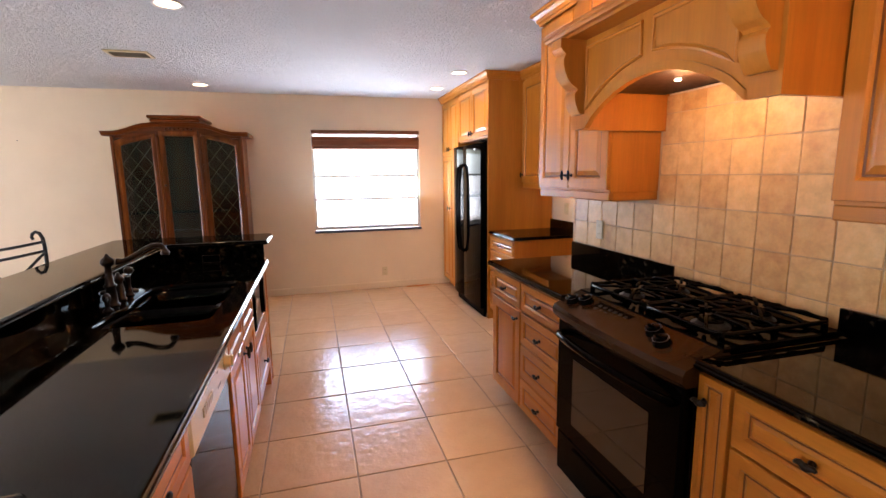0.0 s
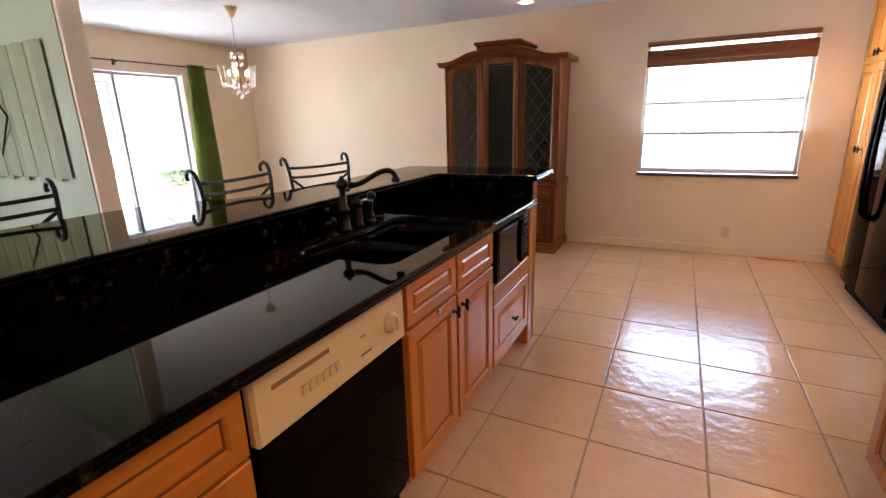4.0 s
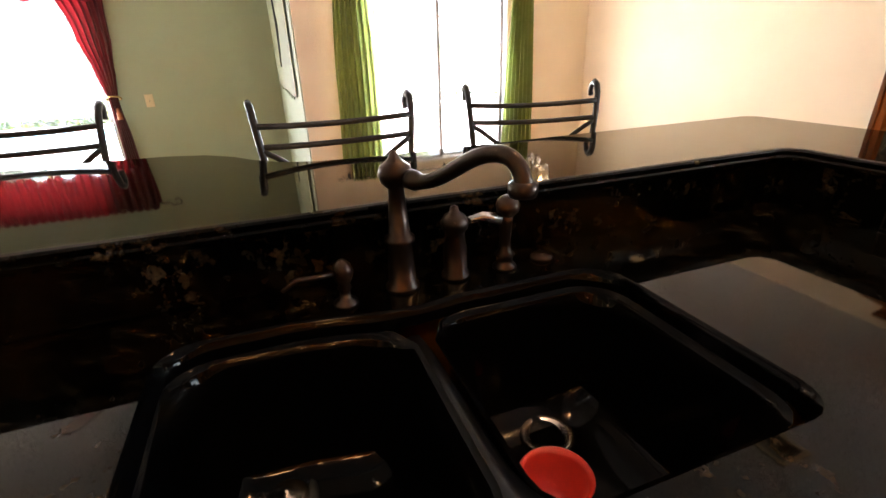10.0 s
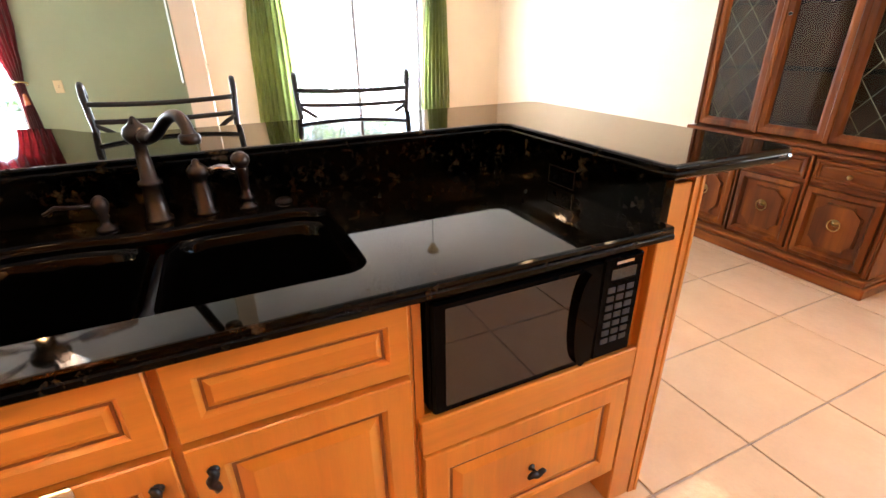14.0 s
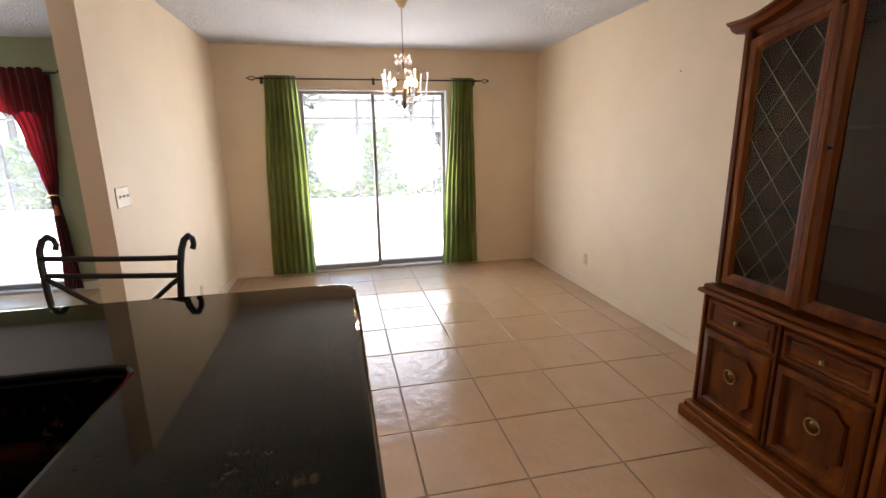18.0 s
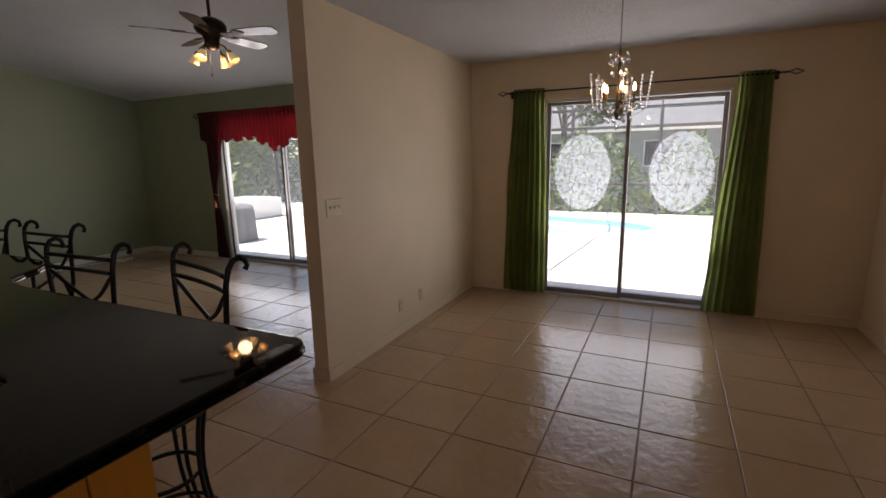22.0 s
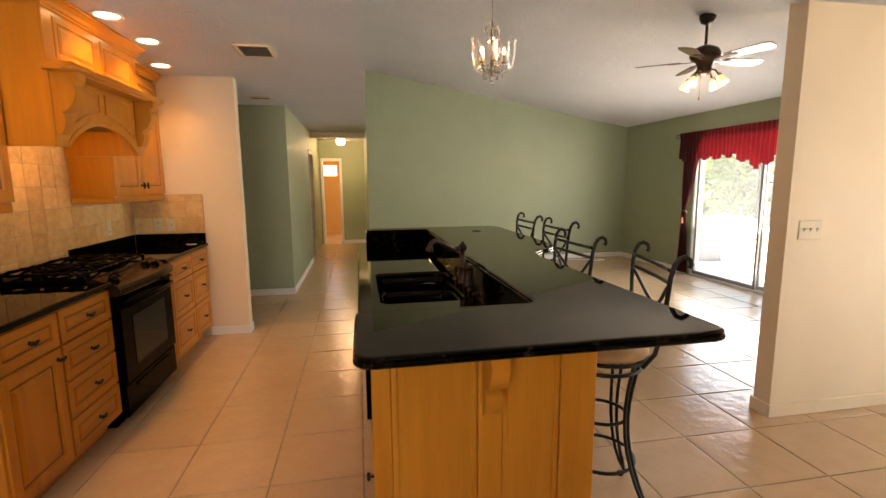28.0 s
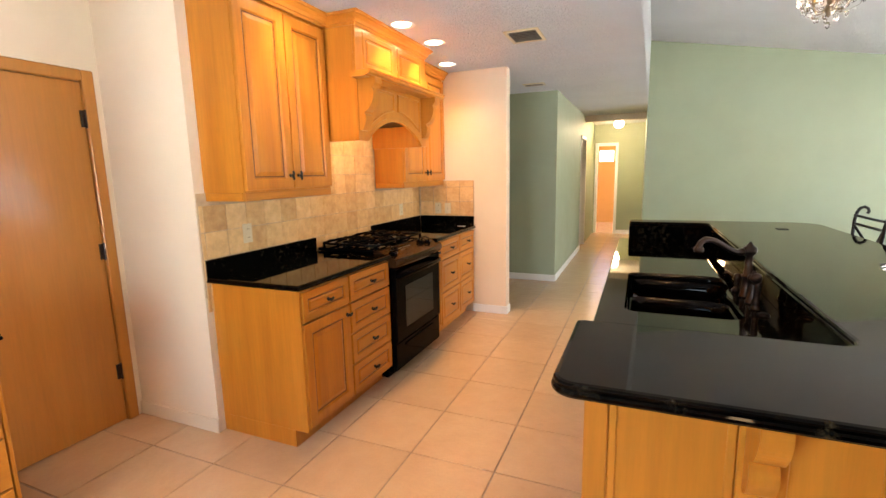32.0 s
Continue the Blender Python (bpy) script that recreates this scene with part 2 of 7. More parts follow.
WROUGHT = plain("black_wrought_iron", (0.010, 0.009, 0.0085), 0.4, 0.2, scale=25, vary=0.25, bumpy=0.25)
BRONZE = plain("oil_rubbed_bronze", (0.042, 0.029, 0.023), 0.3, 0.85, scale=22, vary=0.3, bumpy=0.12)
PEWTER = plain("dark_pewter", (0.026, 0.023, 0.021), 0.36, 0.85, scale=30, vary=0.3, bumpy=0.2)
BRASS = plain("aged_brass", (0.40, 0.27, 0.10), 0.32, 0.9, scale=25, vary=0.2, bumpy=0.05)
STEEL = plain("brushed_steel", (0.50, 0.48, 0.45), 0.25, 1.0, scale=40, vary=0.1, bumpy=0.08)
ALU = plain("white_aluminium", (0.62, 0.60, 0.57), 0.4, 0.2, scale=20, vary=0.06, bumpy=0.05)
BRONZE_ALU = plain("grey_aluminium", (0.30, 0.28, 0.26), 0.4, 0.3, scale=20, vary=0.1, bumpy=0.05)
REDPLASTIC = plain("red_plastic", (0.50, 0.030, 0.018), 0.35, scale=9, vary=0.05, bumpy=0)


def glass(name, tint=(1, 1, 1), rough=0.0):
    m, t, b, link = nodes(name)
    b.inputs["Base Color"].default_value = (*tint, 1)
    b.inputs["Transmission Weight"].default_value, b.inputs["Roughness"].default_value, b.inputs["IOR"].default_value = 1.0, rough, 1.45
    return m


def thin_glass(name, tint=(1, 1, 1), gloss=0.035, haze=0.0):
    """A pane: mostly clear, with a weak mirror sheen."""
    m, t, b, link = nodes(name)
    tr, gl, mx = t.nodes.new("ShaderNodeBsdfTransparent"), t.nodes.new("ShaderNodeBsdfGlossy"), t.nodes.new("ShaderNodeMixShader")
    tr.inputs[0].default_value = (*tint, 1)
    gl.inputs["Roughness"].default_value = 0.02
    mx.inputs[0].default_value = gloss
    link(tr.outputs[0], mx.inputs[1])
    link(gl.outputs[0], mx.inputs[2])
    out = mx.outputs[0]
    if haze:
        # pale veil mixed in to imitate lens glare and hazy glass
        veil, over = t.nodes.new("ShaderNodeBsdfTranslucent"), t.nodes.new("ShaderNodeMixShader")
        veil.inputs[0].default_value = (0.9, 0.92, 0.93, 1)
        link(spread(t, noise_tex(t, coords(t), 2.5, 4), haze * 0.7, haze * 1.3), over.inputs[0])
        link(out, over.inputs[1])
        link(veil.outputs[0], over.inputs[2])
        out = over.outputs[0]
    link(out, t.nodes["Material Output"].inputs[0])
    return m


PANE = thin_glass("window_pane", (0.96, 0.98, 0.97))
DARKPANE = thin_glass("smoked_pane", (0.55, 0.5, 0.45))
HAZYPANE = thin_glass("veiled_pane", (0.96, 0.98, 0.97), haze=0.04)
CRYSTAL = glass("crystal")


def cloth(name, col, trans=0.35, lit=1.0):
    m, t, b, link = nodes(name)
    v = coords(t)
    weave = noise_tex(t, v, 420, 2)
    c = ramp(t, noise_tex(t, v, 3, 3), [(0.3, scaled(col, 0.85)), (0.7, scaled(col, 1.15))])
    link(c, b.inputs["Base Color"])
    b.inputs["Roughness"].default_value = 0.85
    b.inputs["Sheen Weight"].default_value = 0.3
    bump(t, b, weave, 0.15, 0.001)
    tl, mx = t.nodes.new("ShaderNodeBsdfTranslucent"), t.nodes.new("ShaderNodeMixShader")
    link(mixed(t, 1.0, c, (lit * 1.08, lit, lit), "MULTIPLY"), tl.inputs[0])
    mx.inputs[0].default_value = trans
    link(b.outputs[0], mx.inputs[1])
    link(tl.outputs[0], mx.inputs[2])
    link(mx.outputs[0], t.nodes["Material Output"].inputs[0])
    return m


GREENCLOTH = cloth("green_curtain_cloth", (0.088, 0.112, 0.032), 0.50, 4.8)
REDCLOTH = cloth("dark_red_curtain_cloth", (0.064, 0.003, 0.0042), 0.40, 2.8)
BAMBOO = wood("bamboo_shade", (0.15, 0.045, 0.015), (0.24, 0.085, 0.03), (0.32, 0.13, 0.05), "x", rough=0.55, coat=0)


def glow(name, col, strength):
    m, t, b, link = nodes(name)
    b.inputs["Emission Color"].default_value, b.inputs["Emission Strength"].default_value = (*col, 1), strength
    b.inputs["Base Color"].default_value = (*col, 1)
    return m


WARMGLOW = glow("warm_lamp", (1.0, 0.72, 0.42), 1.7)
BULB = glow("candle_bulb", (1.0, 0.68, 0.36), 9)

# ---- mesh helpers ----


def finish(name, bm, material, smooth=False):
    me = bpy.data.meshes.new(name)
    bmesh.ops.recalc_face_normals(bm, faces=bm.faces)
    if smooth:
        for f in bm.faces:
            f.smooth = True
    bm.to_mesh(me)
    bm.free()
    me.materials.append(material)
    return me


def root(ob):
    while ob.parent:
        ob = ob.parent
    return ob


def part(name, bm, material, parent=None, label="", smooth=False):
    """One mesh object; its vertices are given in the world, or in the thing's own space when the thing stands at the origin."""
    if parent is not None:
        bmesh.ops.translate(bm, verts=bm.verts, vec=-root(parent).location)
    ob = new(name, finish(name, bm, material, smooth))
    if parent is not None:
        ob.parent = parent
    return tagged(ob, label) if label else ob


def thing(name, loc, label, category, group=""):
    ob = new(name)
    ob.empty_display_size = 0.1
    ob.location = loc
    return tagged(ob, label, category, group)


def setting(name, bm, material, label, category):
    return tagged(part(name, bm, material), label, category, kind="structure")


def box(bm, x0, x1, y0, y1, z0, z1, bevel=0.0, seg=1):
    vs = [bm.verts.new((x, y, z)) for x in (x0, x1) for y in (y0, y1) for z in (z0, z1)]
    fs = [bm.faces.new([vs[i] for i in q]) for q in ((0, 1, 3, 2), (4, 6, 7, 5), (0, 4, 5, 1), (2, 3, 7, 6), (0, 2, 6, 4), (1, 5, 7, 3))]
    if bevel:
        es = list({e for f in fs for e in f.edges})
        bmesh.ops.bevel(bm, geom=es, offset=bevel, segments=seg, affect="EDGES", profile=0.5)
    return bm


def boxes(*rows, bevel=0.0):
    bm = bmesh.new()
    for r in rows:
        box(bm, *r, bevel=bevel)
    return bm


def tube(bm, pts, r, n=8, closed=False):
    pts = [Vector(p) for p in pts]
    rings, count = [], len(pts)
    side = None
    for i, p in enumerate(pts):
        a = pts[(i - 1) % count] if closed or i else p
        b = pts[(i + 1) % count] if closed or i < count - 1 else p
        d = (b - a).normalized()
        if side is None:
            side = d.orthogonal().normalized()
        side = (side - d * side.dot(d)).normalized()
        up = d.cross(side)
        rr = r[i] if isinstance(r, (list, tuple)) else r
        rings.append([bm.verts.new(p + rr * (math.cos(k * math.tau / n) * side + math.sin(k * math.tau / n) * up)) for k in range(n)])
    pairs = list(zip(rings, rings[1:])) + ([(rings[-1], rings[0])] if closed else [])
    for a, b in pairs:
        for k in range(n):
            bm.faces.new((a[k], a[(k + 1) % n], b[(k + 1) % n], b[k]))
    if not closed:
        bm.faces.new(rings[0][::-1])
        bm.faces.new(rings[-1])
    return bm


def lathe(bm, prof, c=(0, 0, 0), n=20, m=None):
    """Turns a profile of (radius, height) round the z axis at c, or in the space m."""
    rings = []
    for r, z in prof:
        ring = [Vector((max(r, 0.0004) * math.cos(k * math.tau / n), max(r, 0.0004) * math.sin(k * math.tau / n), z)) for k in range(n)]
        rings.append([bm.verts.new((m @ p) if m else (p + Vector(c))) for p in ring])
    for a, b in zip(rings, rings[1:]):
        for k in range(n):
            bm.faces.new((a[k], a[(k + 1) % n], b[(k + 1) % n], b[k]))
    bm.faces.new(rings[0][::-1])
    bm.faces.new(rings[-1])
    return bm


def prism(bm, outline, m, depth):
    """A flat outline (u, v) in the space m, pulled out along its third axis by depth."""
    a = [bm.verts.new(m @ Vector((u, v, 0))) for u, v in outline]
    b = [bm.verts.new(m @ Vector((u, v, depth))) for u, v in outline]
    bm.faces.new(a[::-1])
    bm.faces.new(b)
    for k in range(len(a)):
        j = (k + 1) % len(a)
        bm.faces.new((a[k], a[j], b[j], b[k]))
    return bm


def facing(axis, at):
    """A space on a wall: u to the right as one looks at it, v up, w out of it. axis: the way the wall faces."""
    u, w = {"+x": ((0, 1, 0), (1, 0, 0)), "-x": ((0, -1, 0), (-1, 0, 0)), "+y": ((-1, 0, 0), (0, 1, 0)), "-y": ((1, 0, 0), (0, -1, 0))}[axis]
    m = Matrix((u, (0, 0, 1), w)).transposed().to_4x4()
    m.translation = at
    return m


def rings_on(bm, m, u0, u1, v0, v1, prof):
    """Nested rectangles: prof is (inset, height) from the outer back edge to the middle."""
    loops = []
    for ins, w in prof:
        loops.append([bm.verts.new(m @ Vector(p)) for p in ((u0 + ins, v0 + ins, w), (u1 - ins, v0 + ins, w), (u1 - ins, v1 - ins, w), (u0 + ins, v1 - ins, w))])
    for a, b in zip(loops, loops[1:]):
        for k in range(4):
            j = (k + 1) % 4
            bm.faces.new((a[k], a[j], b[j], b[k]))
    bm.faces.new(loops[-1])
    bm.faces.new(loops[0][::-1])
    return bm


def door_prof(rail, t=0.02):
    return [(0, 0), (0, t - 0.003), (0.003, t), (rail - 0.006, t), (rail, t - 0.004), (rail + 0.004, t - 0.010), (rail + 0.010, t - 0.010), (rail + 0.032, t - 0.002), (rail + 0.034, t - 0.0015)]


def drawer_prof(rail, t=0.02):
    return [(0, 0), (0, t - 0.003), (0.003, t), (rail - 0.006, t), (rail, t - 0.004), (rail + 0.003, t - 0.008), (rail + 0.007, t - 0.008), (rail + 0.016, t - 0.003), (rail + 0.018, t - 0.002)]


def knob(parent, m, u, v, w=0.02, mat=None):
    """A dark twisted T knob on a stem."""
    bm = bmesh.new()
    mm = m @ Matrix.Translation((u, v, w))
    lathe(bm, [(0.010, 0), (0.010, 0.003), (0.005, 0.006), (0.005, 0.018), (0.008, 0.020), (0.004, 0.024)], m=mm, n=10)
    pts = [mm @ Vector((0.004 * math.sin(k * 1.3), -0.026 + 0.0065 * k, 0.024)) for k in range(9)]
    tube(bm, pts, [0.004, 0.007, 0.008, 0.0085, 0.009, 0.0085, 0.008, 0.007, 0.004], 8)
    return part("knob", bm, mat or PEWTER, parent, "dark pewter twisted knob", smooth=True)


def knob_h(parent, m, u, v, w=0.02):
    return knob(parent, m @ Matrix.Translation((u, v, 0)) @ Matrix.Rotation(radians(90), 4, "Z"), 0, 0, w)


def slab(bm, outline, z0, z1, r=0.012):
    """A worktop with a rounded edge: outline (x, y) drawn anticlockwise."""
    def inset(d):
        out, n = [], len(outline)
        for i in range(n):
            p, a, b = Vector(outline[i]), Vector(outline[i - 1]), Vector(outline[(i + 1) % n])
            e, f = (p - a).normalized(), (b - p).normalized()
            n1, n2 = Vector((-e.y, e.x)), Vector((-f.y, f.x))
            k = (n1 + n2) / max(0.2, 1 + n1.dot(n2))
            out.append(p + d * k)
        return out
    h = z1 - z0
    prof = [(r, z0), (r * 0.3, z0 + h * 0.08), (0, z0 + h * 0.24), (0, z0 + h * 0.42), (r * 0.2, z0 + h * 0.55), (r * 0.42, z0 + h * 0.60), (r * 0.42, z0 + h * 0.64), (r * 0.3, z0 + h * 0.70), (r * 0.28, z0 + h * 0.82), (r * 0.55, z0 + h * 0.95), (r * 1.1, z1)]
    loops = [[bm.verts.new((p.x, p.y, z)) for p in inset(d)] for d, z in prof]
    for a, b in zip(loops, loops[1:]):
        for k in range(len(a)):
            j = (k + 1) % len(a)
            bm.faces.new((a[k], a[j], b[j], b[k]))
    bm.faces.new(loops[-1])
    bm.faces.new(loops[0][::-1])
    return bm


def arc(cx, cy, r, a0, a1, n=6):
    return [(cx + r * math.cos(radians(a0 + (a1 - a0) * k / n)), cy + r * math.sin(radians(a0 + (a1 - a0) * k / n))) for k in range(n + 1)]

# ---- plan ----
H = 2.44            # flat ceiling
XR, XD = 1.765, 2.42   # range wall, door wall
YN, YS = 5.98, -3.40   # window wall, green wall
XW = -5.33             # wall of the sliding doors
YP0, YP1, XP = 2.355, 2.475, -2.765   # the wall between dining and living


def vault(x):
    return 2.45 + 0.182 * (x + 5.33)


# ---- structure ----
setting("floor", boxes((XW - 0.2, 3.6, -6.75, YN + 0.15, -0.12, -0.006)), GROUT, "brown grout bed under large beige floor tiles", "floor")

# window wall
WX0, WX1, WZ0, WZ1 = 0.055, 1.40, 0.775, 2.02
setting("wall_north", boxes((XW - 0.2, WX0, YN, YN + 0.16, 0, H + 0.1), (WX1, XD + 0.15, YN, YN + 0.16, 0, H + 0.1), (WX0, WX1, YN, YN + 0.16, 0, WZ0), (WX0, WX1, YN, YN + 0.16, WZ1, H + 0.1)), CREAM, "cream painted wall with one window", "wall")
# slider wall
D0, D1, DT = 3.28, 4.90, 2.02
L0, L1 = -1.52, 0.86
setting("wall_west_dining", boxes((XW - 0.16, XW, YP1 - 0.1, D0, 0, 2.6), (XW - 0.16, XW, D1, YN, 0, 2.6), (XW - 0.16, XW, D0, D1, DT, 2.6)), CREAM, "cream painted wall round a sliding glass door", "wall")
setting("wall_west_living", boxes((XW - 0.16, XW, YS - 0.15, L0, 0, 2.6), (XW - 0.16, XW, L1, YP1 - 0.1, 0, 2.6), (XW - 0.16, XW, L0, L1, DT, 2.6)), GREEN, "sage green wall round a sliding glass door", "wall")
# wall between dining and living: cream core with a green skin on the living side
bm = bmesh.new()
prism(bm, [(XW, 0), (XP, 0), (XP, vault(XP) + 0.05), (XW, vault(XW) + 0.05)], Matrix(((1, 0, 0, 0), (0, 0, -1, YP1), (0, 1, 0, 0), (0, 0, 0, 1))), YP1 - YP0)
setting("wall_between_rooms", bm, CREAM, "cream painted wall end between dining and living room", "wall")
bm = bmesh.new()
prism(bm, [(XW, 0), (XP - 0.03, 0), (XP - 0.03, vault(XP) + 0.04), (XW, vault(XW) + 0.04)], Matrix(((1, 0, 0, 0), (0, 0, -1, YP0), (0, 1, 0, 0), (0, 0, 0, 1))), 0.006)
setting("wall_living_north", bm, GREEN, "sage green paint on the living side of the wall", "wall")
# green wall with a sloping top
bm = bmesh.new()
prism(bm, [(XW - 0.16, 0), (-0.47, 0), (-0.47, vault(-0.47) + 0.06), (XW - 0.16, vault(XW - 0.16) + 0.06)], Matrix(((1, 0, 0, 0), (0, 0, -1, YS), (0, 1, 0, 0), (0, 0, 0, 1))), 0.12)
setting("wall_living_south", bm, GREEN, "sage green wall under the sloping ceiling", "wall")
# hall
setting("wall_hall_west", boxes((-0.59, -0.47, -6.65, YS - 0.12, 0, H + 0.1)), GREEN, "sage green hall wall", "wall")
setting("wall_hall_east", boxes((0.58, 0.70, -4.12, -1.53, 0, H + 0.1), (0.58, 0.70, -6.65, -4.92, 0, H + 0.1), (0.58, 0.70, -4.92, -4.12, 2.06, H + 0.1)), GREEN, "sage green hall wall with a doorway", "wall")
setting("wall_entry_south", boxes((0.70, 3.4, -1.65, -1.53, 0, H + 0.1)), GREEN, "sage green wall beside the hall", "wall")
setting("wall_hall_end", boxes((-0.59, 0.065, -6.77, -6.65, 0, H + 0.1), (0.55, 0.70, -6.77, -6.65, 0, H + 0.1), (0.065, 0.55, -6.77, -6.65, 2.03, H + 0.1)), GREEN, "sage green end wall of the hall with a doorway", "wall")
setting("beam_hall", boxes((-0.47, 0.58, -4.80, -4.66, 2.33, H)), CREAM, "plaster header across the hall", "beam")
ROOM = plain("terracotta_room_paint", (0.55, 0.27, 0.065), 0.6, scale=3, vary=0.04, bumpy=0.1)
setting("wall_back_room", boxes((-1.2, 0.28, -9.1, -9.0, 0, H), (0.64, 1.8, -9.1, -9.0, 0, H), (0.28, 0.64, -9.1, -9.0, 0, 1.66), (0.28, 0.64, -9.1, -9.0, 1.95, H), (-1.3, -1.2, -9.1, -6.77, 0, H), (1.8, 1.9, -9.1, -6.77, 0, H)), ROOM, "orange painted walls of the room beyond the hall", "wall")
setting("floor_back_room", boxes((-1.2, 1.8, -9.0, -6.75, -0.1, 0.0)), FLOOR_TILE, "beige tiled floor of the room beyond the hall", "floor")
setting("wall_side_room", boxes((0.70, 2.0, -5.3, -5.2, 0, H), (0.70, 2.0, -3.9, -3.8, 0, H), (1.9, 2.0, -5.2, -3.9, 0, H)), CREAM, "cream walls of the side room", "wall")
# entry side
setting("wall_entry_east", boxes((3.4, 3.5, -1.65, 0.1, 0, H + 0.1)), CREAM, "cream wall of the entry", "wall")
# range wall, stub, door wall
setting("wall_range", boxes((XR, XD, -0.05, 2.80, 0, H + 0.1)), CREAM, "cream painted wall behind the range", "wall")
setting("wall_stub", boxes((0.803, 3.4, -0.05, 0.07, 0, H + 0.1)), CREAM, "cream painted end wall beside the worktop", "wall")
DY0, DY1, DH = 2.90, 3.66, 1.985
setting("wall_east", boxes((XD, XD + 0.12, 2.80, DY0 - 0.03, 0, H + 0.1), (XD, XD + 0.12, DY1 + 0.03, YN, 0, H + 0.1), (XD, XD + 0.12, DY0 - 0.03, DY1 + 0.03, DH + 0.03, H + 0.1)), CREAM, "cream painted wall round a wooden door", "wall")
setting("wall_closet", boxes((3.0, 3.1, 2.6, 4.0, 0, H), (XD + 0.12, 3.0, 2.6, 2.7, 0, H), (XD + 0.12, 3.0, 3.9, 4.0, 0, H)), CREAM, "plain wall behind the door", "wall")

# ceilings
bm = bmesh.new()
prism(bm, [(-0.35, 2.42), (-0.47, YS), (-0.47, -9.1), (3.6, -9.1), (3.6, YN + 0.1), (XW - 0.1, YN + 0.1), (XW - 0.1, 2.42)], Matrix.Translation((0, 0, H)), 0.08)
setting("ceiling", bm, CEIL, "white knockdown textured flat ceiling", "ceiling")
bm = bmesh.new()
x0, x1 = XW - 0.16, -0.30
prism(bm, [(x0, vault(x0)), (x1, vault(x1)), (x1, vault(x1) + 0.1), (x0, vault(x0) + 0.1)], Matrix(((1, 0, 0, 0), (0, 0, -1, YP1), (0, 1, 0, 0), (0, 0, 0, 1))), YP1 - YS + 0.1)
setting("ceiling_vault", bm, CEIL, "white textured sloping ceiling of the living room", "ceiling")
bm = bmesh.new()
prism(bm, [(-0.35, 2.42), (-0.47, YS), (-0.43, YS), (-0.31, 2.42)], Matrix.Translation((0, 0, H + 0.002)), 1.0)
setting("beam_kitchen", bm, CEIL, "white textured drop between the sloping and the flat ceiling", "beam")
bm = bmesh.new()
prism(bm, [(XP, H + 0.002), (-0.31, H + 0.002), (-0.31, vault(-0.31)), (XP, vault(XP))], Matrix(((1, 0, 0, 0), (0, 0, -1, 2.46), (0, 1, 0, 0), (0, 0, 0, 1))), 0.04)
setting("beam_dining", bm, CEIL, "white textured drop above the dining side of the bar", "beam")


def baseboard(name, rows, paint=None):
    bm = bmesh.new()
    for x0, x1, y0, y1 in rows:
        box(bm, x0, x1, y0, y1, 0, 0.085, bevel=0.004)
    setting(name, bm, paint or WHITE, "cream painted baseboard" if paint else "white painted baseboard", "baseboard")


T = 0.014
baseboard("baseboard_north", [(XW, -1.95, YN - T, YN), (-0.72, 1.72, YN - T, YN)], CREAM)
baseboard("baseboard_west", [(XW, XW + T, YP1, D0 - 0.05), (XW, XW + T, D1 + 0.05, YN - T)], CREAM)
baseboard("baseboard_between", [(XW + T, XP + T, YP1, YP1 + T), (XP, XP + T, YP0 - T, YP1), (XW, XP, YP0 - 0.006 - T, YP0 - 0.006)], CREAM)
baseboard("baseboard_living", [(XW, XW + T, YS, L0 - 0.05), (XW, XW + T, L1 + 0.05, YP0 - 0.03), (XW + T, -0.47, YS, YS + T)])
baseboard("baseboard_hall", [(0.58 - T, 0.58, -4.12, -1.53), (0.58 - T, 3.3, -1.53, -1.53 + T), (-0.47, 0.06, -6.65, -6.65 + T), (-0.47, -0.47 + T, -6.6, YS)])
baseboard("baseboard_stub", [(0.803 - T, 1.16, 0.07, 0.07 + T), (0.803 - T, 0.803, -0.05, 0.07)])
baseboard("baseboard_east", [(XR - 0.01, XD, 2.80, 2.80 + T)], CREAM)


def recessed_light(x, y, power=5.0):
    th = thing("recessed_light", (x, y, H), "round white recessed ceiling light switched on", "ceiling light", "recessed kitchen lights")
    bm = bmesh.new()
    prof = [(0.062, 0.0), (0.085, 0.0), (0.088, -0.004), (0.084, -0.008), (0.064, -0.004)]
    n = 24
    rings = [[bm.verts.new((x + r * math.cos(k * math.tau / n), y + r * math.sin(k * math.tau / n), H + z)) for k in range(n)] for r, z in prof]
    for a, b in zip(rings, rings[1:] + rings[:1]):
        for k in range(n):
            bm.faces.new((a[k], a[(k + 1) % n], b[(k + 1) % n], b[k]))
    part("trim_ring", bm, WHITE, th, smooth=True)
    bm = bmesh.new()
    lathe(bm, [(0.0, -0.001), (0.066, -0.001), (0.060, -0.004), (0.0, -0.006)], (x, y, H), 20)
    part("lens", bm, WARMGLOW, th, "glowing warm lens", smooth=True)
    lamp = new("lamp", bpy.data.lights.new("lamp", "SPOT"))
    lamp.data.energy, lamp.data.color, lamp.data.spot_size, lamp.data.spot_blend, lamp.data.shadow_soft_size = power, (1.0, 0.58, 0.26), radians(118), 1.0, 0.035
    lamp.location = (0, 0, -0.02)
    lamp.parent = th


for x, y in ((1.10, 1.63), (1.085, 1.135)):
    recessed_light(x, y, 4.4)
recessed_light(1.27, 0.43, 3.4)
for x, y in ((1.46, 4.43), (1.46, 5.27)):
    recessed_light(x, y, 4.2)
for x, y in ((-1.03, 5.53), (-0.68, 3.07)):
    recessed_light(x, y, 2.6)
recessed_light(1.30, 2.40, 2.4)


VENTGREY = plain("beige_vent_metal", (0.24, 0.205, 0.15), 0.5, scale=9, vary=0.05, bumpy=0)


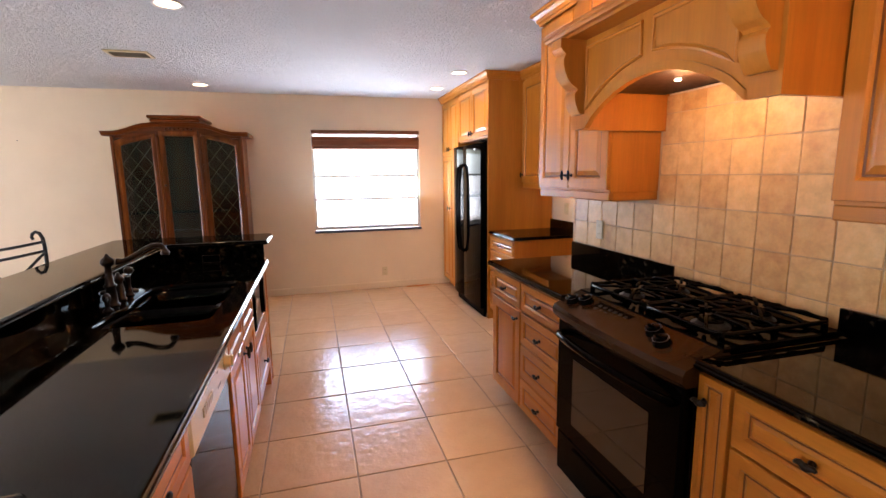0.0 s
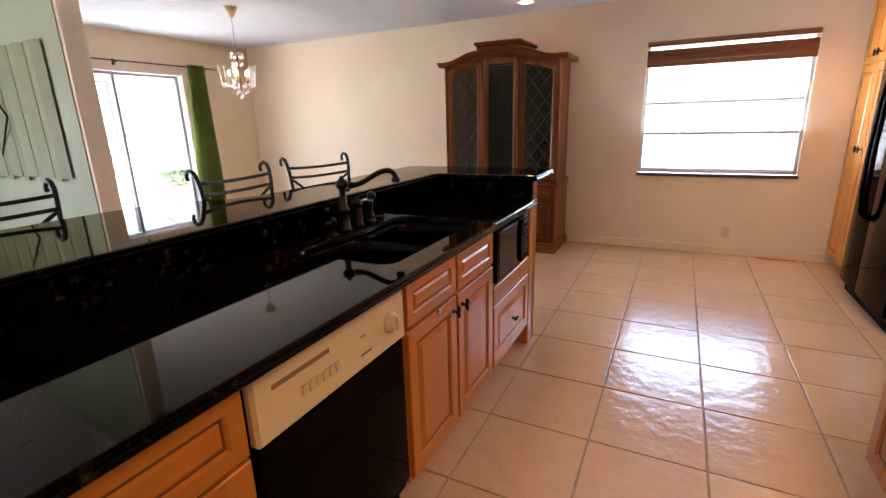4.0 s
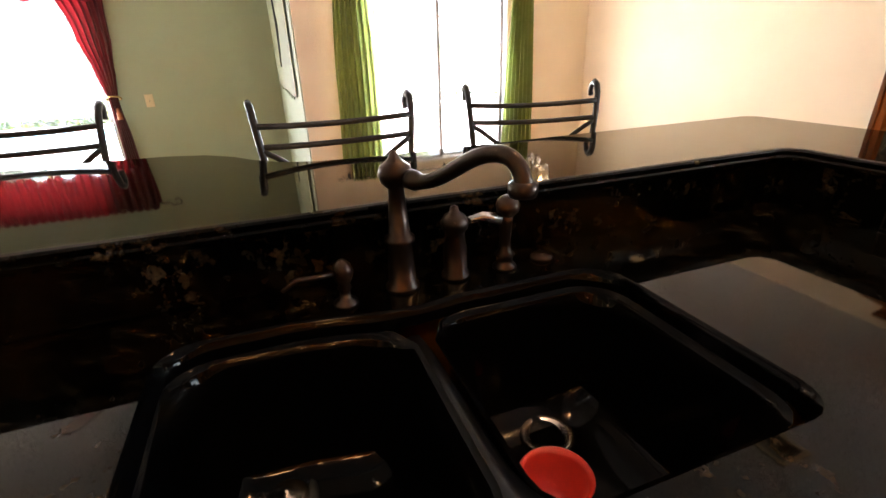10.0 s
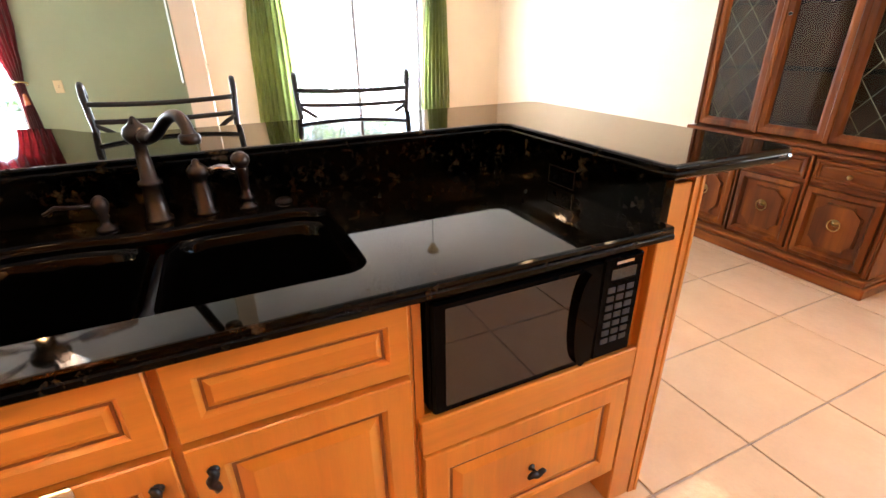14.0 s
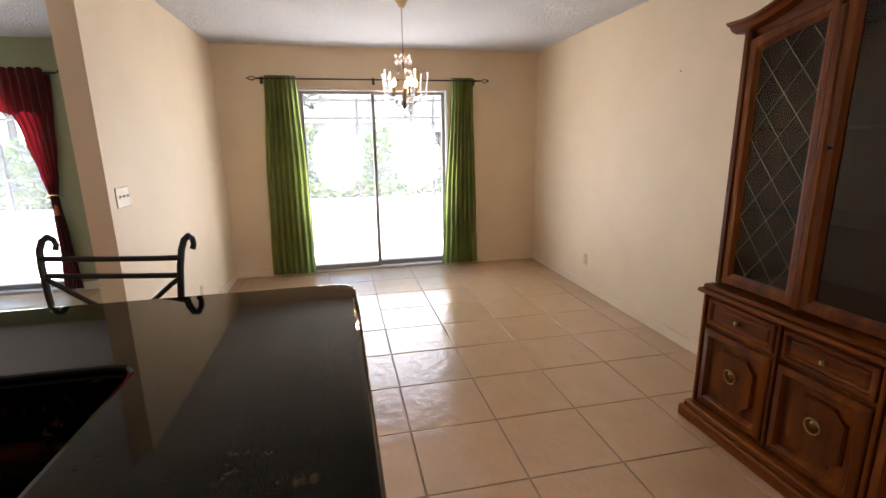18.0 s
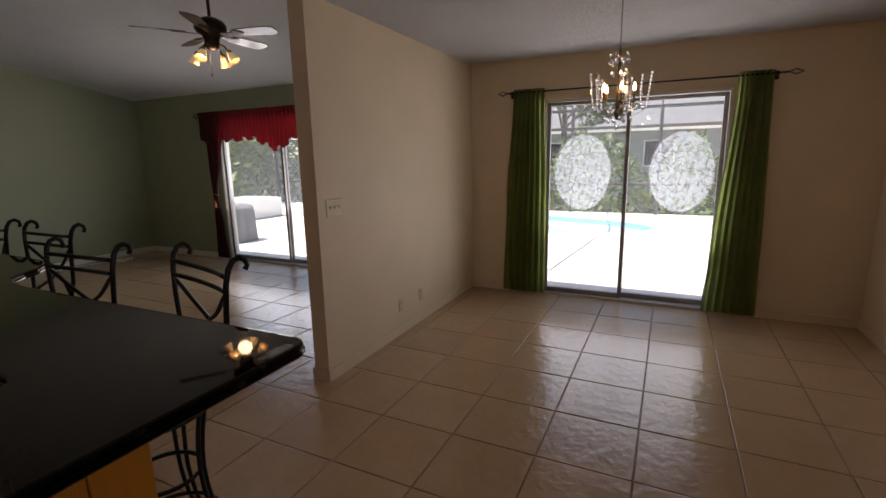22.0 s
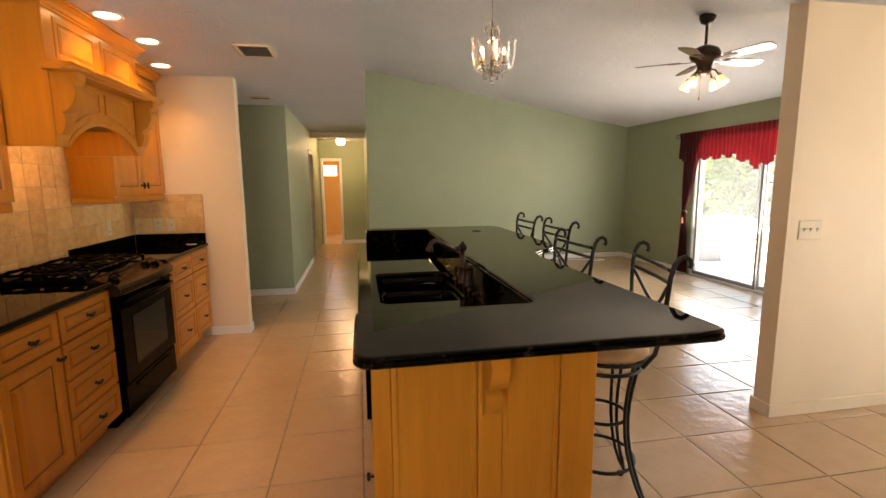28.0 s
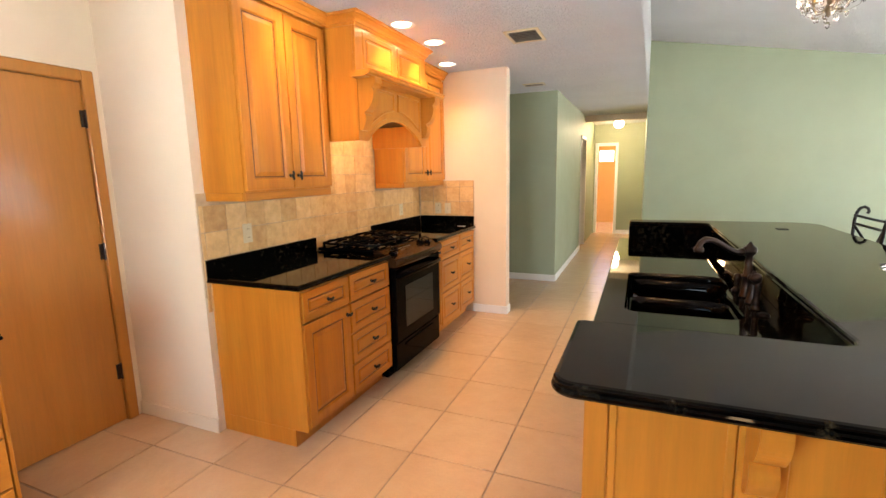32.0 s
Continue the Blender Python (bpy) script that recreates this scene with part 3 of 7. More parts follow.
def ceiling_vent(x, y, w, d, tilt=35):
    th = thing("ceiling_vent", (x, y, H), "rectangular cream metal air vent in the ceiling", "air vent")
    bm = bmesh.new()
    for r in ((x - w / 2, x + w / 2, y - d / 2, y - d / 2 + 0.025), (x - w / 2, x + w / 2, y + d / 2 - 0.025, y + d / 2), (x - w / 2, x - w / 2 + 0.025, y - d / 2 + 0.025, y + d / 2 - 0.025), (x + w / 2 - 0.025, x + w / 2, y - d / 2 + 0.025, y + d / 2 - 0.025)):
        box(bm, *r, H - 0.012, H - 0.001, bevel=0.002)
    part("frame", bm, BISQUE, th)
    part("backing", boxes((x - w / 2 + 0.02, x + w / 2 - 0.02, y - d / 2 + 0.02, y + d / 2 - 0.02, H - 0.0035, H - 0.0015)), SATINBLACK, th)
    n = 7
    for k in range(n):
        yy = y - d / 2 + 0.03 + (d - 0.06) * (k + 0.5) / n
        bm = bmesh.new()
        box(bm, x - w / 2 + 0.024, x + w / 2 - 0.024, -0.0078, 0.0078, -0.001, 0.001)
        bmesh.ops.transform(bm, matrix=Matrix.Translation((0, yy, H - 0.010)) @ Matrix.Rotation(radians(tilt), 4, "X"), verts=bm.verts)
        part("slat", bm, VENTGREY, th)


ceiling_vent(-1.27, 4.30, 0.30, 0.20)
ceiling_vent(0.412, 1.00, 0.25, 0.32, -35)
ceiling_vent(0.76, -0.98, 0.24, 0.14, -35)


def sliding_door(name, y0, y1, mid, ovals, label):
    """Two glass leaves in metal frames in the west wall."""
    w = setting(name, boxes((XW - 0.155, XW - 0.01, y0, y0 + 0.014, 0.0, DT), (XW - 0.155, XW - 0.01, y1 - 0.014, y1, 0.0, DT), (XW - 0.155, XW - 0.01, y0 + 0.014, y1 - 0.014, DT - 0.022, DT), (XW - 0.155, XW - 0.01, y0 + 0.014, y1 - 0.014, 0.0, 0.025), bevel=0.003), ALU, label, "sliding door")
    for a, b, x in ((y0 + 0.014, mid + 0.018, XW - 0.06), (mid - 0.018, y1 - 0.014, XW - 0.11)):
        f = part("leaf_frame", boxes((x - 0.018, x + 0.018, a, a + 0.036, 0.026, DT - 0.023), (x - 0.018, x + 0.018, b - 0.036, b, 0.026, DT - 0.023), (x - 0.018, x + 0.018, a + 0.036, b - 0.036, 0.026, 0.075), (x - 0.018, x + 0.018, a + 0.036, b - 0.036, DT - 0.055, DT - 0.023), bevel=0.003), BRONZE_ALU, w)
        g = part("pane", boxes((x - 0.003, x + 0.003, a + 0.03, b - 0.03, 0.07, DT - 0.05)), HAZYPANE, w)
        g.visible_shadow = False
        if ovals:
            c = 3.655 if a < 3.5 else 4.552
            bm = bmesh.new()
            prism(bm, [(0.275 * math.cos(k * math.tau / 40) * (1 + 0.03 * noise.noise((k * 0.9, c, 0))), 0.376 * math.sin(k * math.tau / 40) * (1 + 0.03 * noise.noise((k * 0.7, c, 3)))) for k in range(40)], facing("+x", (x + 0.0035, c, 1.30)), 0.001)
            o = part("etched_oval", bm, ETCHED, w, "frosted oval decoration on the glass")
            o.visible_shadow = False
    return w


def etched():
    m, t, b, link = nodes("etched_glass")
    v = coords(t)
    tr, tl, mx = t.nodes.new("ShaderNodeBsdfTransparent"), t.nodes.new("ShaderNodeBsdfTranslucent"), t.nodes.new("ShaderNodeMixShader")
    tl.inputs[0].default_value = (0.58, 0.60, 0.60, 1)
    link(ramp(t, noise_tex(t, v, 26, 4, 0.65), [(0.38, (0.04, 0.04, 0.04)), (0.52, (0.36, 0.36, 0.36))]), mx.inputs[0])
    link(tr.outputs[0], mx.inputs[1])
    link(tl.outputs[0], mx.inputs[2])
    link(mx.outputs[0], t.nodes["Material Output"].inputs[0])
    return m


ETCHED = etched()
sliding_door("door_1", D0, D1, 4.07, True, "sliding glass patio door with frosted ovals in the dining room")
sliding_door("door_2", L0, L1, -0.36, False, "sliding glass patio door in the living room")

# kitchen window
win = setting("window_1", boxes((WX0, WX0 + 0.03, YN + 0.03, YN + 0.11, WZ0 + 0.02, WZ1), (WX1 - 0.03, WX1, YN + 0.03, YN + 0.11, WZ0 + 0.02, WZ1), (WX0 + 0.03, WX1 - 0.03, YN + 0.03, YN + 0.11, WZ1 - 0.035, WZ1), (WX0 + 0.03, WX1 - 0.03, YN + 0.03, YN + 0.11, WZ0 + 0.02, WZ0 + 0.05), bevel=0.003), ALU, "awning window with three white framed panes", "window")
part("window_sill", boxes((WX0 - 0.012, WX1 + 0.012, YN - 0.02, YN + 0.03, WZ0 - 0.012, WZ0 + 0.018), bevel=0.004), plain("slate_sill", (0.06, 0.07, 0.10), 0.2, scale=20), win, "dark polished sill")
for za, zb in ((WZ0 + 0.05, 1.178), (1.178, 1.468), (1.468, WZ1 - 0.035)):
    f = part("pane_frame", boxes((WX0 + 0.03, WX1 - 0.03, YN + 0.05, YN + 0.075, za, za + 0.014), (WX0 + 0.03, WX1 - 0.03, YN + 0.05, YN + 0.075, zb - 0.014, zb)), ALU, win)
    p = part("pane", boxes((WX0 + 0.03, WX1 - 0.03, YN + 0.06, YN + 0.065, za + 0.014, zb - 0.014)), PANE, win)
    p.visible_shadow = False
shade = thing("roman_shade", (0.735, YN, 1.80), "brown woven wood shade pulled up over the window", "window shade")
part("headrail", boxes((WX0 + 0.004, WX1 - 0.004, YN - 0.045, YN + 0.01, 1.985, 2.03), bevel=0.004), BAMBOO, shade)
for k, (za, zb, d) in enumerate(((1.80, 1.86, 0.03), (1.845, 1.905, 0.036), (1.89, 1.955, 0.03))):
    part("fold", boxes((WX0 + 0.006, WX1 - 0.006, YN - d, YN - d + 0.02, za, zb), bevel=0.006), BAMBOO, shade)

# wooden door in the east wall
door = setting("door_3", boxes((XD + 0.005, XD + 0.045, DY0, DY1, 0.008, DH), bevel=0.002), DOORWOOD, "flat closed birch veneer door", "door")
bm = boxes((XD - 0.016, XD + 0.10, DY0 - 0.065, DY0 - 0.003, 0, DH + 0.065), (XD - 0.016, XD + 0.10, DY1 + 0.003, DY1 + 0.065, 0, DH + 0.065), (XD - 0.016, XD + 0.10, DY0 - 0.003, DY1 + 0.003, DH + 0.003, DH + 0.065), bevel=0.006)
part("door_frame", bm, DOORWOOD, door, "stained wooden casing")
for z in (0.32, 1.05, 1.79):
    bm = boxes((XD - 0.004, XD + 0.004, DY0 - 0.002, DY0 + 0.022, z - 0.045, z + 0.045))
    tube(bm, [(XD - 0.006, DY0 - 0.001, z - 0.05), (XD - 0.006, DY0 - 0.001, z + 0.05)], 0.006, 8)
    part("hinge", bm, BRONZE, door, "dark bronze hinge")
bm = bmesh.new()
lathe(bm, [(0.03, 0), (0.03, 0.006), (0.012, 0.01), (0.012, 0.035), (0.027, 0.045), (0.029, 0.058), (0.02, 0.068), (0, 0.07)], m=facing("-x", (XD + 0.005, DY1 - 0.07, 0.95)))
part("door_handle", bm, BRONZE, door, "round dark knob", smooth=True)

# hall doorways
bm = boxes((0.565, 0.715, -4.18, -4.118, 0, 2.06), (0.565, 0.715, -4.922, -4.86, 0, 2.06), (0.565, 0.715, -4.922, -4.118, 2.0, 2.062), bevel=0.004)
setting("door_4", bm, WHITE, "white casing of an open hall doorway", "doorway")
bm = boxes((0.063, 0.120, -6.785, -6.635, 0, 2.03), (0.495, 0.552, -6.785, -6.635, 0, 2.03), (0.063, 0.552, -6.785, -6.635, 1.97, 2.032), bevel=0.004)
setting("door_5", bm, WHITE, "white casing of the doorway at the hall's end", "doorway")
bm = boxes((0.21, 0.24, -9.08, -9.02, 1.62, 1.98), (0.68, 0.71, -9.08, -9.02, 1.62, 1.98), (0.24, 0.68, -9.08, -9.02, 1.62, 1.65), (0.24, 0.68, -9.08, -9.02, 1.95, 1.98))
setting("window_2", bm, WHITE, "small high window of the room beyond the hall", "window")

# ---- island ----
XF = -0.34    # cabinet faces towards the aisle
ZC, ZB = 0.915, 1.054
PX = facing("+x", (XF, 0, 0))


def cabinet(name, at, label, group="kitchen base cabinets"):
    return thing(name, at, label, "cabinet", group)


def front(parent, name, m, u0, u1, v0, v1, rail, prof=door_prof, mat=None):
    bm = bmesh.new()
    steps = prof(rail)
    rings_on(bm, m, u0, u1, v0, v1, steps)
    ob = part(name, bm, mat or MAPLE, parent)
    bm = bmesh.new()
    (a, w), (b, _) = steps[5], steps[6]
    loops = [[bm.verts.new(m @ Vector(p)) for p in ((u0 + i, v0 + i, h), (u1 - i, v0 + i, h), (u1 - i, v1 - i, h), (u0 + i, v1 - i, h))] for i, h in ((a - 0.0005, w - 0.001), (a - 0.0005, w + 0.0012), (b + 0.0005, w + 0.0012), (b + 0.0005, w - 0.001))]
    for p, q in zip(loops, loops[1:] + loops[:1]):
        for k in range(4):
            bm.faces.new((p[k], p[(k + 1) % 4], q[(k + 1) % 4], q[k]))
    part("glaze_line", bm, GLAZE, ob, "brown glaze in the groove")
    return ob


# cabinet at the hall end of the island
c = cabinet("base_cabinet", (-0.62, 1.05, 0), "honey maple island cabinet with drawer and door")
part("body", boxes((-0.92, XF - 0.001, 0.62, 1.311, 0.10, 0.884), (-0.92, XF - 0.07, 0.62, 1.311, 0.0, 0.10)), MAPLE, c)
d = front(c, "drawer", PX, 0.72, 1.302, 0.70, 0.865, 0.045, drawer_prof, MAPLE_H)
knob_h(d, PX, 1.02, 0.782)
for u0, u1, k in ((0.72, 1.012, 0.98), (1.020, 1.302, 1.05)):
    d = front(c, "door", PX, u0, u1, 0.12, 0.69, 0.055)
    knob(d, PX, k, 0.62)
# dishwasher
dw = thing("dishwasher", (-0.62, 1.623, 0), "black dishwasher with a bisque control panel under the island top", "dishwasher")
part("tub", boxes((-0.90, XF - 0.012, 1.321, 1.926, 0.09, 0.878)), SATINBLACK, dw)
part("door_panel", boxes((XF - 0.012, XF + 0.012, 1.324, 1.923, 0.14, 0.688), bevel=0.005), GLOSSBLACK, dw, "gloss black door panel")
part("kick_plate", boxes((XF - 0.05, XF - 0.04, 1.324, 1.923, 0.0, 0.135)), SATINBLACK, dw)
cp = part("control_panel", boxes((XF - 0.01, XF + 0.022, 1.322, 1.925, 0.692, 0.862), bevel=0.008), BISQUE, dw, "bisque control panel")
part("handle_slot", boxes((XF + 0.021, XF + 0.0235, 1.375, 1.563, 0.812, 0.824)), plain("brown_slot", (0.25, 0.15, 0.06), 0.5), cp)
for k in range(6):
    part("button", boxes((XF + 0.021, XF + 0.027, 1.459 + k * 0.024, 1.477 + k * 0.024, 0.745, 0.775), bevel=0.002), OFFWHITE, cp)
for z, w in ((0.735, 0.03), (0.790, 0.02), (0.735, 0.05)):
    part("marking", boxes((XF + 0.0215, XF + 0.0235, 1.652 + z * 0.05, 1.652 + z * 0.05 + w, z, z + 0.006)), plain("panel_print", (0.35, 0.25, 0.12), 0.5), cp)
bm = bmesh.new()
lathe(bm, [(0.034, 0), (0.034, 0.006), (0.024, 0.009), (0.022, 0.022), (0.018, 0.024)], m=facing("+x", (XF + 0.021, 1.840, 0.778)))
part("dial", bm, BISQUE, cp, smooth=True)
part("dial_grip", boxes((XF + 0.04, XF + 0.054, 1.834, 1.846, 0.756, 0.80), bevel=0.003), BISQUE, cp)
# sink base
c = cabinet("sink_cabinet", (-0.62, 2.329, 0), "honey maple sink cabinet with two doors and false drawer fronts")
part("body", boxes((-0.92, XF - 0.001, 1.933, 2.744, 0.10, 0.62), (-0.92, XF - 0.07, 1.933, 2.744, 0.0, 0.10), (-0.38, XF - 0.001, 1.933, 2.744, 0.62, 0.884)), MAPLE, c)
for u0, u1 in ((1.944, 2.320), (2.337, 2.732)):
    front(c, "false_drawer", PX, u0, u1, 0.705, 0.865, 0.045, drawer_prof, MAPLE_H)
for u0, u1, k in ((1.944, 2.320, 2.290), (2.337, 2.732, 2.372)):
    d = front(c, "door", PX, u0, u1, 0.12, 0.69, 0.058)
    knob(d, PX, k, 0.635)
part("door_latch", boxes((XF + 0.018, XF + 0.026, 2.149, 2.191, 0.672, 0.695), bevel=0.003), STEEL, c, "small steel child latch")
# microwave cabinet
c = cabinet("microwave_cabinet", (-0.62, 3.046, 0), "honey maple cabinet with an open microwave niche over a drawer")
part("body", boxes((-0.92, XF - 0.001, 2.746, 3.349, 0.10, 0.572)), MAPLE, c)
part("plinth", boxes((-0.92, XF - 0.07, 2.746, 3.349, 0, 0.10)), MAPLE, c)
for y0, y1 in ((2.746, 2.764), (3.318, 3.349)):
    part("side", boxes((-0.92, XF - 0.001, y0, y1, 0.572, 0.884)), MAPLE, c)
part("back", boxes((-0.92, -0.90, 2.764, 3.318, 0.572, 0.884)), MAPLE, c)
part("top", boxes((-0.90, XF - 0.001, 2.764, 3.318, 0.868, 0.884)), MAPLE, c)
part("niche_rail", boxes((XF, XF + 0.02, 2.748, 3.345, 0.478, 0.570), bevel=0.003), MAPLE_H, c)
d = front(c, "drawer", PX, 2.753, 3.338, 0.135, 0.468, 0.06)
knob_h(d, PX, 3.041, 0.30)
part("corner_post", boxes((-0.44, XF + 0.022, 3.341, 3.420, 0.0, 0.995), bevel=0.003), MAPLE, c)
mw = thing("microwave_oven", (-0.6, 3.046, 0.575), "black microwave oven set into the island cabinet", "microwave")
part("case", boxes((-0.82, XF + 0.008, 2.773, 3.308, 0.580, 0.852), bevel=0.006), SATINBLACK, mw)
md = part("door", boxes((XF + 0.008, XF + 0.026, 2.775, 3.187, 0.584, 0.850), bevel=0.005), GLOSSBLACK, mw)
part("window", boxes((XF + 0.0262, XF + 0.0285, 2.802, 3.128, 0.604, 0.836)), OVENGLASS, md, "dark glossy oven window")
bm = bmesh.new()
prism(bm, [(3.139 + 0.030 * math.cos(a), 0.716 + 0.118 * math.sin(a)) for a in [k * math.tau / 24 for k in range(24)]], facing("+x", (XF + 0.026, 0, 0)), 0.016)
part("handle", bm, GLOSSBLACK, md, "curved black handle")
mp = part("keypad", boxes((XF + 0.008, XF + 0.024, 3.189, 3.306, 0.584, 0.850), bevel=0.004), SATINBLACK, mw)
part("display", boxes((XF + 0.024, XF + 0.0255, 3.212, 3.285, 0.795, 0.822)), plain("grey_display", (0.012, 0.014, 0.013), 0.2), mp)
for r in range(7):
    for k in range(3):
        part("key", boxes((XF + 0.0235, XF + 0.026, 3.208 + k * 0.028, 3.229 + k * 0.028, 0.762 - r * 0.023, 0.776 - r * 0.023)), plain("grey_key", (0.009, 0.009, 0.010), 0.5) if r + k == 0 else bpy.data.materials["grey_key"], mp)
part("maker_mark", boxes((XF + 0.0235, XF + 0.0255, 3.223, 3.273, 0.833, 0.840)), STEEL, mp)

# bar wall, end panels
knee = thing("island_knee_wall", (-0.95, 1.972, 0), "honey maple back and end panels carrying the raised bar", "island panel")
part("back_panel", boxes((-1.034, -0.946, 0.60, 3.442, 0.0, ZB - 0.033)), MAPLE, knee)
part("end_panel", boxes((-1.034, -0.3155, 3.423, 3.441, 0.0, ZB - 0.033)), MAPLE, knee)
part("end_wall", boxes((-0.92, -0.44, 3.341, 3.423, 0.0, ZB - 0.033)), MAPLE, knee)
for u0, u1 in ((0.312, 0.368), (0.640, 0.718), (0.915, 1.038)):
    part("stile", boxes((-u1, -u0, 3.441, 3.455, 0.0, ZB - 0.034), bevel=0.003), MAPLE, knee)
for u0, u1 in ((0.368, 0.640), (0.718, 0.915)):
    part("bottom_rail", boxes((-u1, -u0, 3.441, 3.453, 0.0, 0.11), bevel=0.003), MAPLE_H, knee)
    for u in (u0 + 0.011, u1 - 0.011):
        part("bead", boxes((-u - 0.010, -u + 0.010, 3.441, 3.448, 0.11, ZB - 0.034), bevel=0.003), MAPLE, knee)
part("near_end_panel", boxes((-1.022, -0.35, 0.595, 0.635, 0.0, ZB - 0.033)), MAPLE, knee)


def smooth_line(pts, n=4):
    """A curve through the points."""
    out = []
    for i in range(len(pts) - 1):
        p0, p1, p2, p3 = pts[max(i - 1, 0)], pts[i], pts[i + 1], pts[min(i + 2, len(pts) - 1)]
        for k in range(n):
            s = k / n
            out.append(tuple(0.5 * (2 * b + (c - a) * s + (2 * a - 5 * b + 4 * c - d) * s * s + (3 * b - a - 3 * c + d) * s ** 3) for a, b, c, d in zip(p0, p1, p2, p3)))
    return out + [pts[-1]]


def corbel_outline(h, d):
    low = smooth_line([(0.16 * d, 0.0), (0.26 * d, 0.05 * h), (0.38 * d, 0.16 * h), (0.40 * d, 0.27 * h), (0.30 * d, 0.33 * h)])
    high = smooth_line([(0.36 * d, 0.36 * h), (0.60 * d, 0.42 * h), (0.80 * d, 0.55 * h), (0.88 * d, 0.70 * h), (0.80 * d, 0.80 * h)])
    return [(0, 0)] + [(u * 1.0, v * 1.0) for u, v in low + high] + [(0.92 * d, 0.84 * h), (d, 0.88 * h), (d, h), (0, h)]


def corbel(name, m, h, d, w, parent=None, mat=None, label=""):
    """m: u outwards, v up, w across; the outline is centred on the width."""
    bm = bmesh.new()
    prism(bm, corbel_outline(h, d), m @ Matrix.Translation((0, 0, -w / 2)), w)
    bmesh.ops.bevel(bm, geom=[e for e in bm.edges if e.is_manifold and e.calc_face_angle(0) > 0.9], offset=0.004, segments=1, affect="EDGES")
    return part(name, bm, mat or MAPLE, parent, label)


cm = Matrix(((0, 0, 1, -0.680), (1, 0, 0, 3.4555), (0, 1, 0, ZB - 0.034 - 0.265), (0, 0, 0, 1)))
corbel("corbel", cm, 0.265, 0.125, 0.056, knee, label="carved maple corbel under the bar end")
for y in (0.95, 1.731, 2.504, 3.254):
    cm = Matrix(((-1, 0, 0, -1.0345), (0, 0, 1, y), (0, 1, 0, ZB - 0.034 - 0.24), (0, 0, 0, 1)))
    corbel("corbel", cm, 0.24, 0.20, 0.06, knee)


def slab_hole(bm, outer, inner, z0, z1):
    def loop(pts, z):
        return [bm.verts.new((x, y, z)) for x, y in pts]
    for z in (z0, z1):
        o, i = loop(outer, z), loop(inner, z)
        edges = []
        for vs in (o, i):
            for k in range(len(vs)):
                edges.append(bm.edges.new((vs[k], vs[(k + 1) % len(vs)])))
        bmesh.ops.triangle_fill(bm, use_beauty=True, use_dissolve=False, edges=edges)
        if z == z0:
            lo = (o, i)
        else:
            hi = (o, i)
    for a, b in zip(lo, hi):
        for k in range(len(a)):
            j = (k + 1) % len(a)
            bm.faces.new((a[k], a[j], b[j], b[k]))
    return bm


def sink_outline(d=0.0, y0=1.950, y1=2.692):
    """The sink's rim seen from above; d shrinks it."""
    pts = arc(-0.428 - d, y1 - 0.05 - d, 0.05, 0, 90, 5)
    pts += arc(-0.720 + d, y1 - 0.07 - d, 0.07, 90, 180, 5)
    pts += [(-0.790 + d, 2.551), (-0.789 + d, 2.405), (-0.780 + d, 2.329), (-0.785 + d, 2.262), (-0.800 + d, 2.196), (-0.810 + d, 2.131)]
    pts += arc(-0.750 + d, y0 + 0.06 + d, 0.06, 180, 270, 5)
    pts += arc(-0.438 - d, y0 + 0.06 + d, 0.06, 270, 360, 5)
    return pts


top = thing("island_worktop", (-0.6, 1.972, ZC), "polished black granite worktop with brown flecks on the island", "worktop")
bm = bmesh.new()
slab_hole(bm, [(-0.285, 0.66), (-0.285, 3.338), (-0.925, 3.338), (-0.925, 0.66)], sink_outline(), ZC - 0.032, ZC)
part("slab", bm, GRANITE, top)
bm = bmesh.new()
prism(bm, [(-0.2848, -0.0315), (-0.279, -0.0315), (-0.2755, -0.028), (-0.2755, -0.019), (-0.279, -0.016), (-0.2795, -0.012), (-0.2795, -0.005), (-0.2825, -0.0008), (-0.2848, -0.0004)], Matrix(((1, 0, 0, 0), (0, 0, -1, 3.338), (0, 1, 0, ZC), (0, 0, 0, 1))), 2.678)
part("stepped_edge", bm, GRANITE, top, "stepped granite front edge")
part("backsplash", boxes((-0.945, -0.918, 0.70, 3.312, ZC + 0.001, ZB - 0.034), (-0.945, -0.30, 3.312, 3.338, ZC + 0.001, ZB - 0.034), (-0.918, -0.35, 0.64, 0.70, ZC + 0.001, ZB - 0.034), bevel=0.002), GRANITE, top, "low black granite upstand below the bar")

# raised bar: a long top with a return at each end and a wider end
R = 0.05
outl = arc(-0.315, 3.656, R, 0, 90, 6)                       # end corner on the aisle
outl += arc(-1.258, 3.640, 0.06, 90, 180, 6)                 # end corner on the dining side
outl += [(-1.311, 3.2), (-1.298, 2.6), (-1.298, 2.34), (-1.308, 2.25), (-1.34, 2.17), (-1.40, 2.11), (-1.47, 2.06), (-1.53, 1.99), (-1.565, 1.89), (-1.575, 1.73), (-1.575, 0.82)]
outl += arc(-1.415, 0.69, 0.16, 180, 270, 6)
outl += arc(-0.40, 0.58, 0.05, 270, 360, 5)
outl += [(-0.35, 0.69)] + [(-0.36, 0.70), (-0.86, 0.70)] + [(-0.885, 0.712), (-0.888, 0.735)]
outl += [(-0.888, 3.243)] + [(-0.881, 3.268), (-0.858, 3.283)] + [(-0.289, 3.283), (-0.268, 3.296)]
bar = thing("breakfast_bar", (-1.2, 1.972, ZB), "raised polished black granite breakfast bar slab", "bar counter")
bm = bmesh.new()
slab(bm, outl, ZB - 0.032, ZB, 0.013)
part("slab", bm, GRANITE, bar)
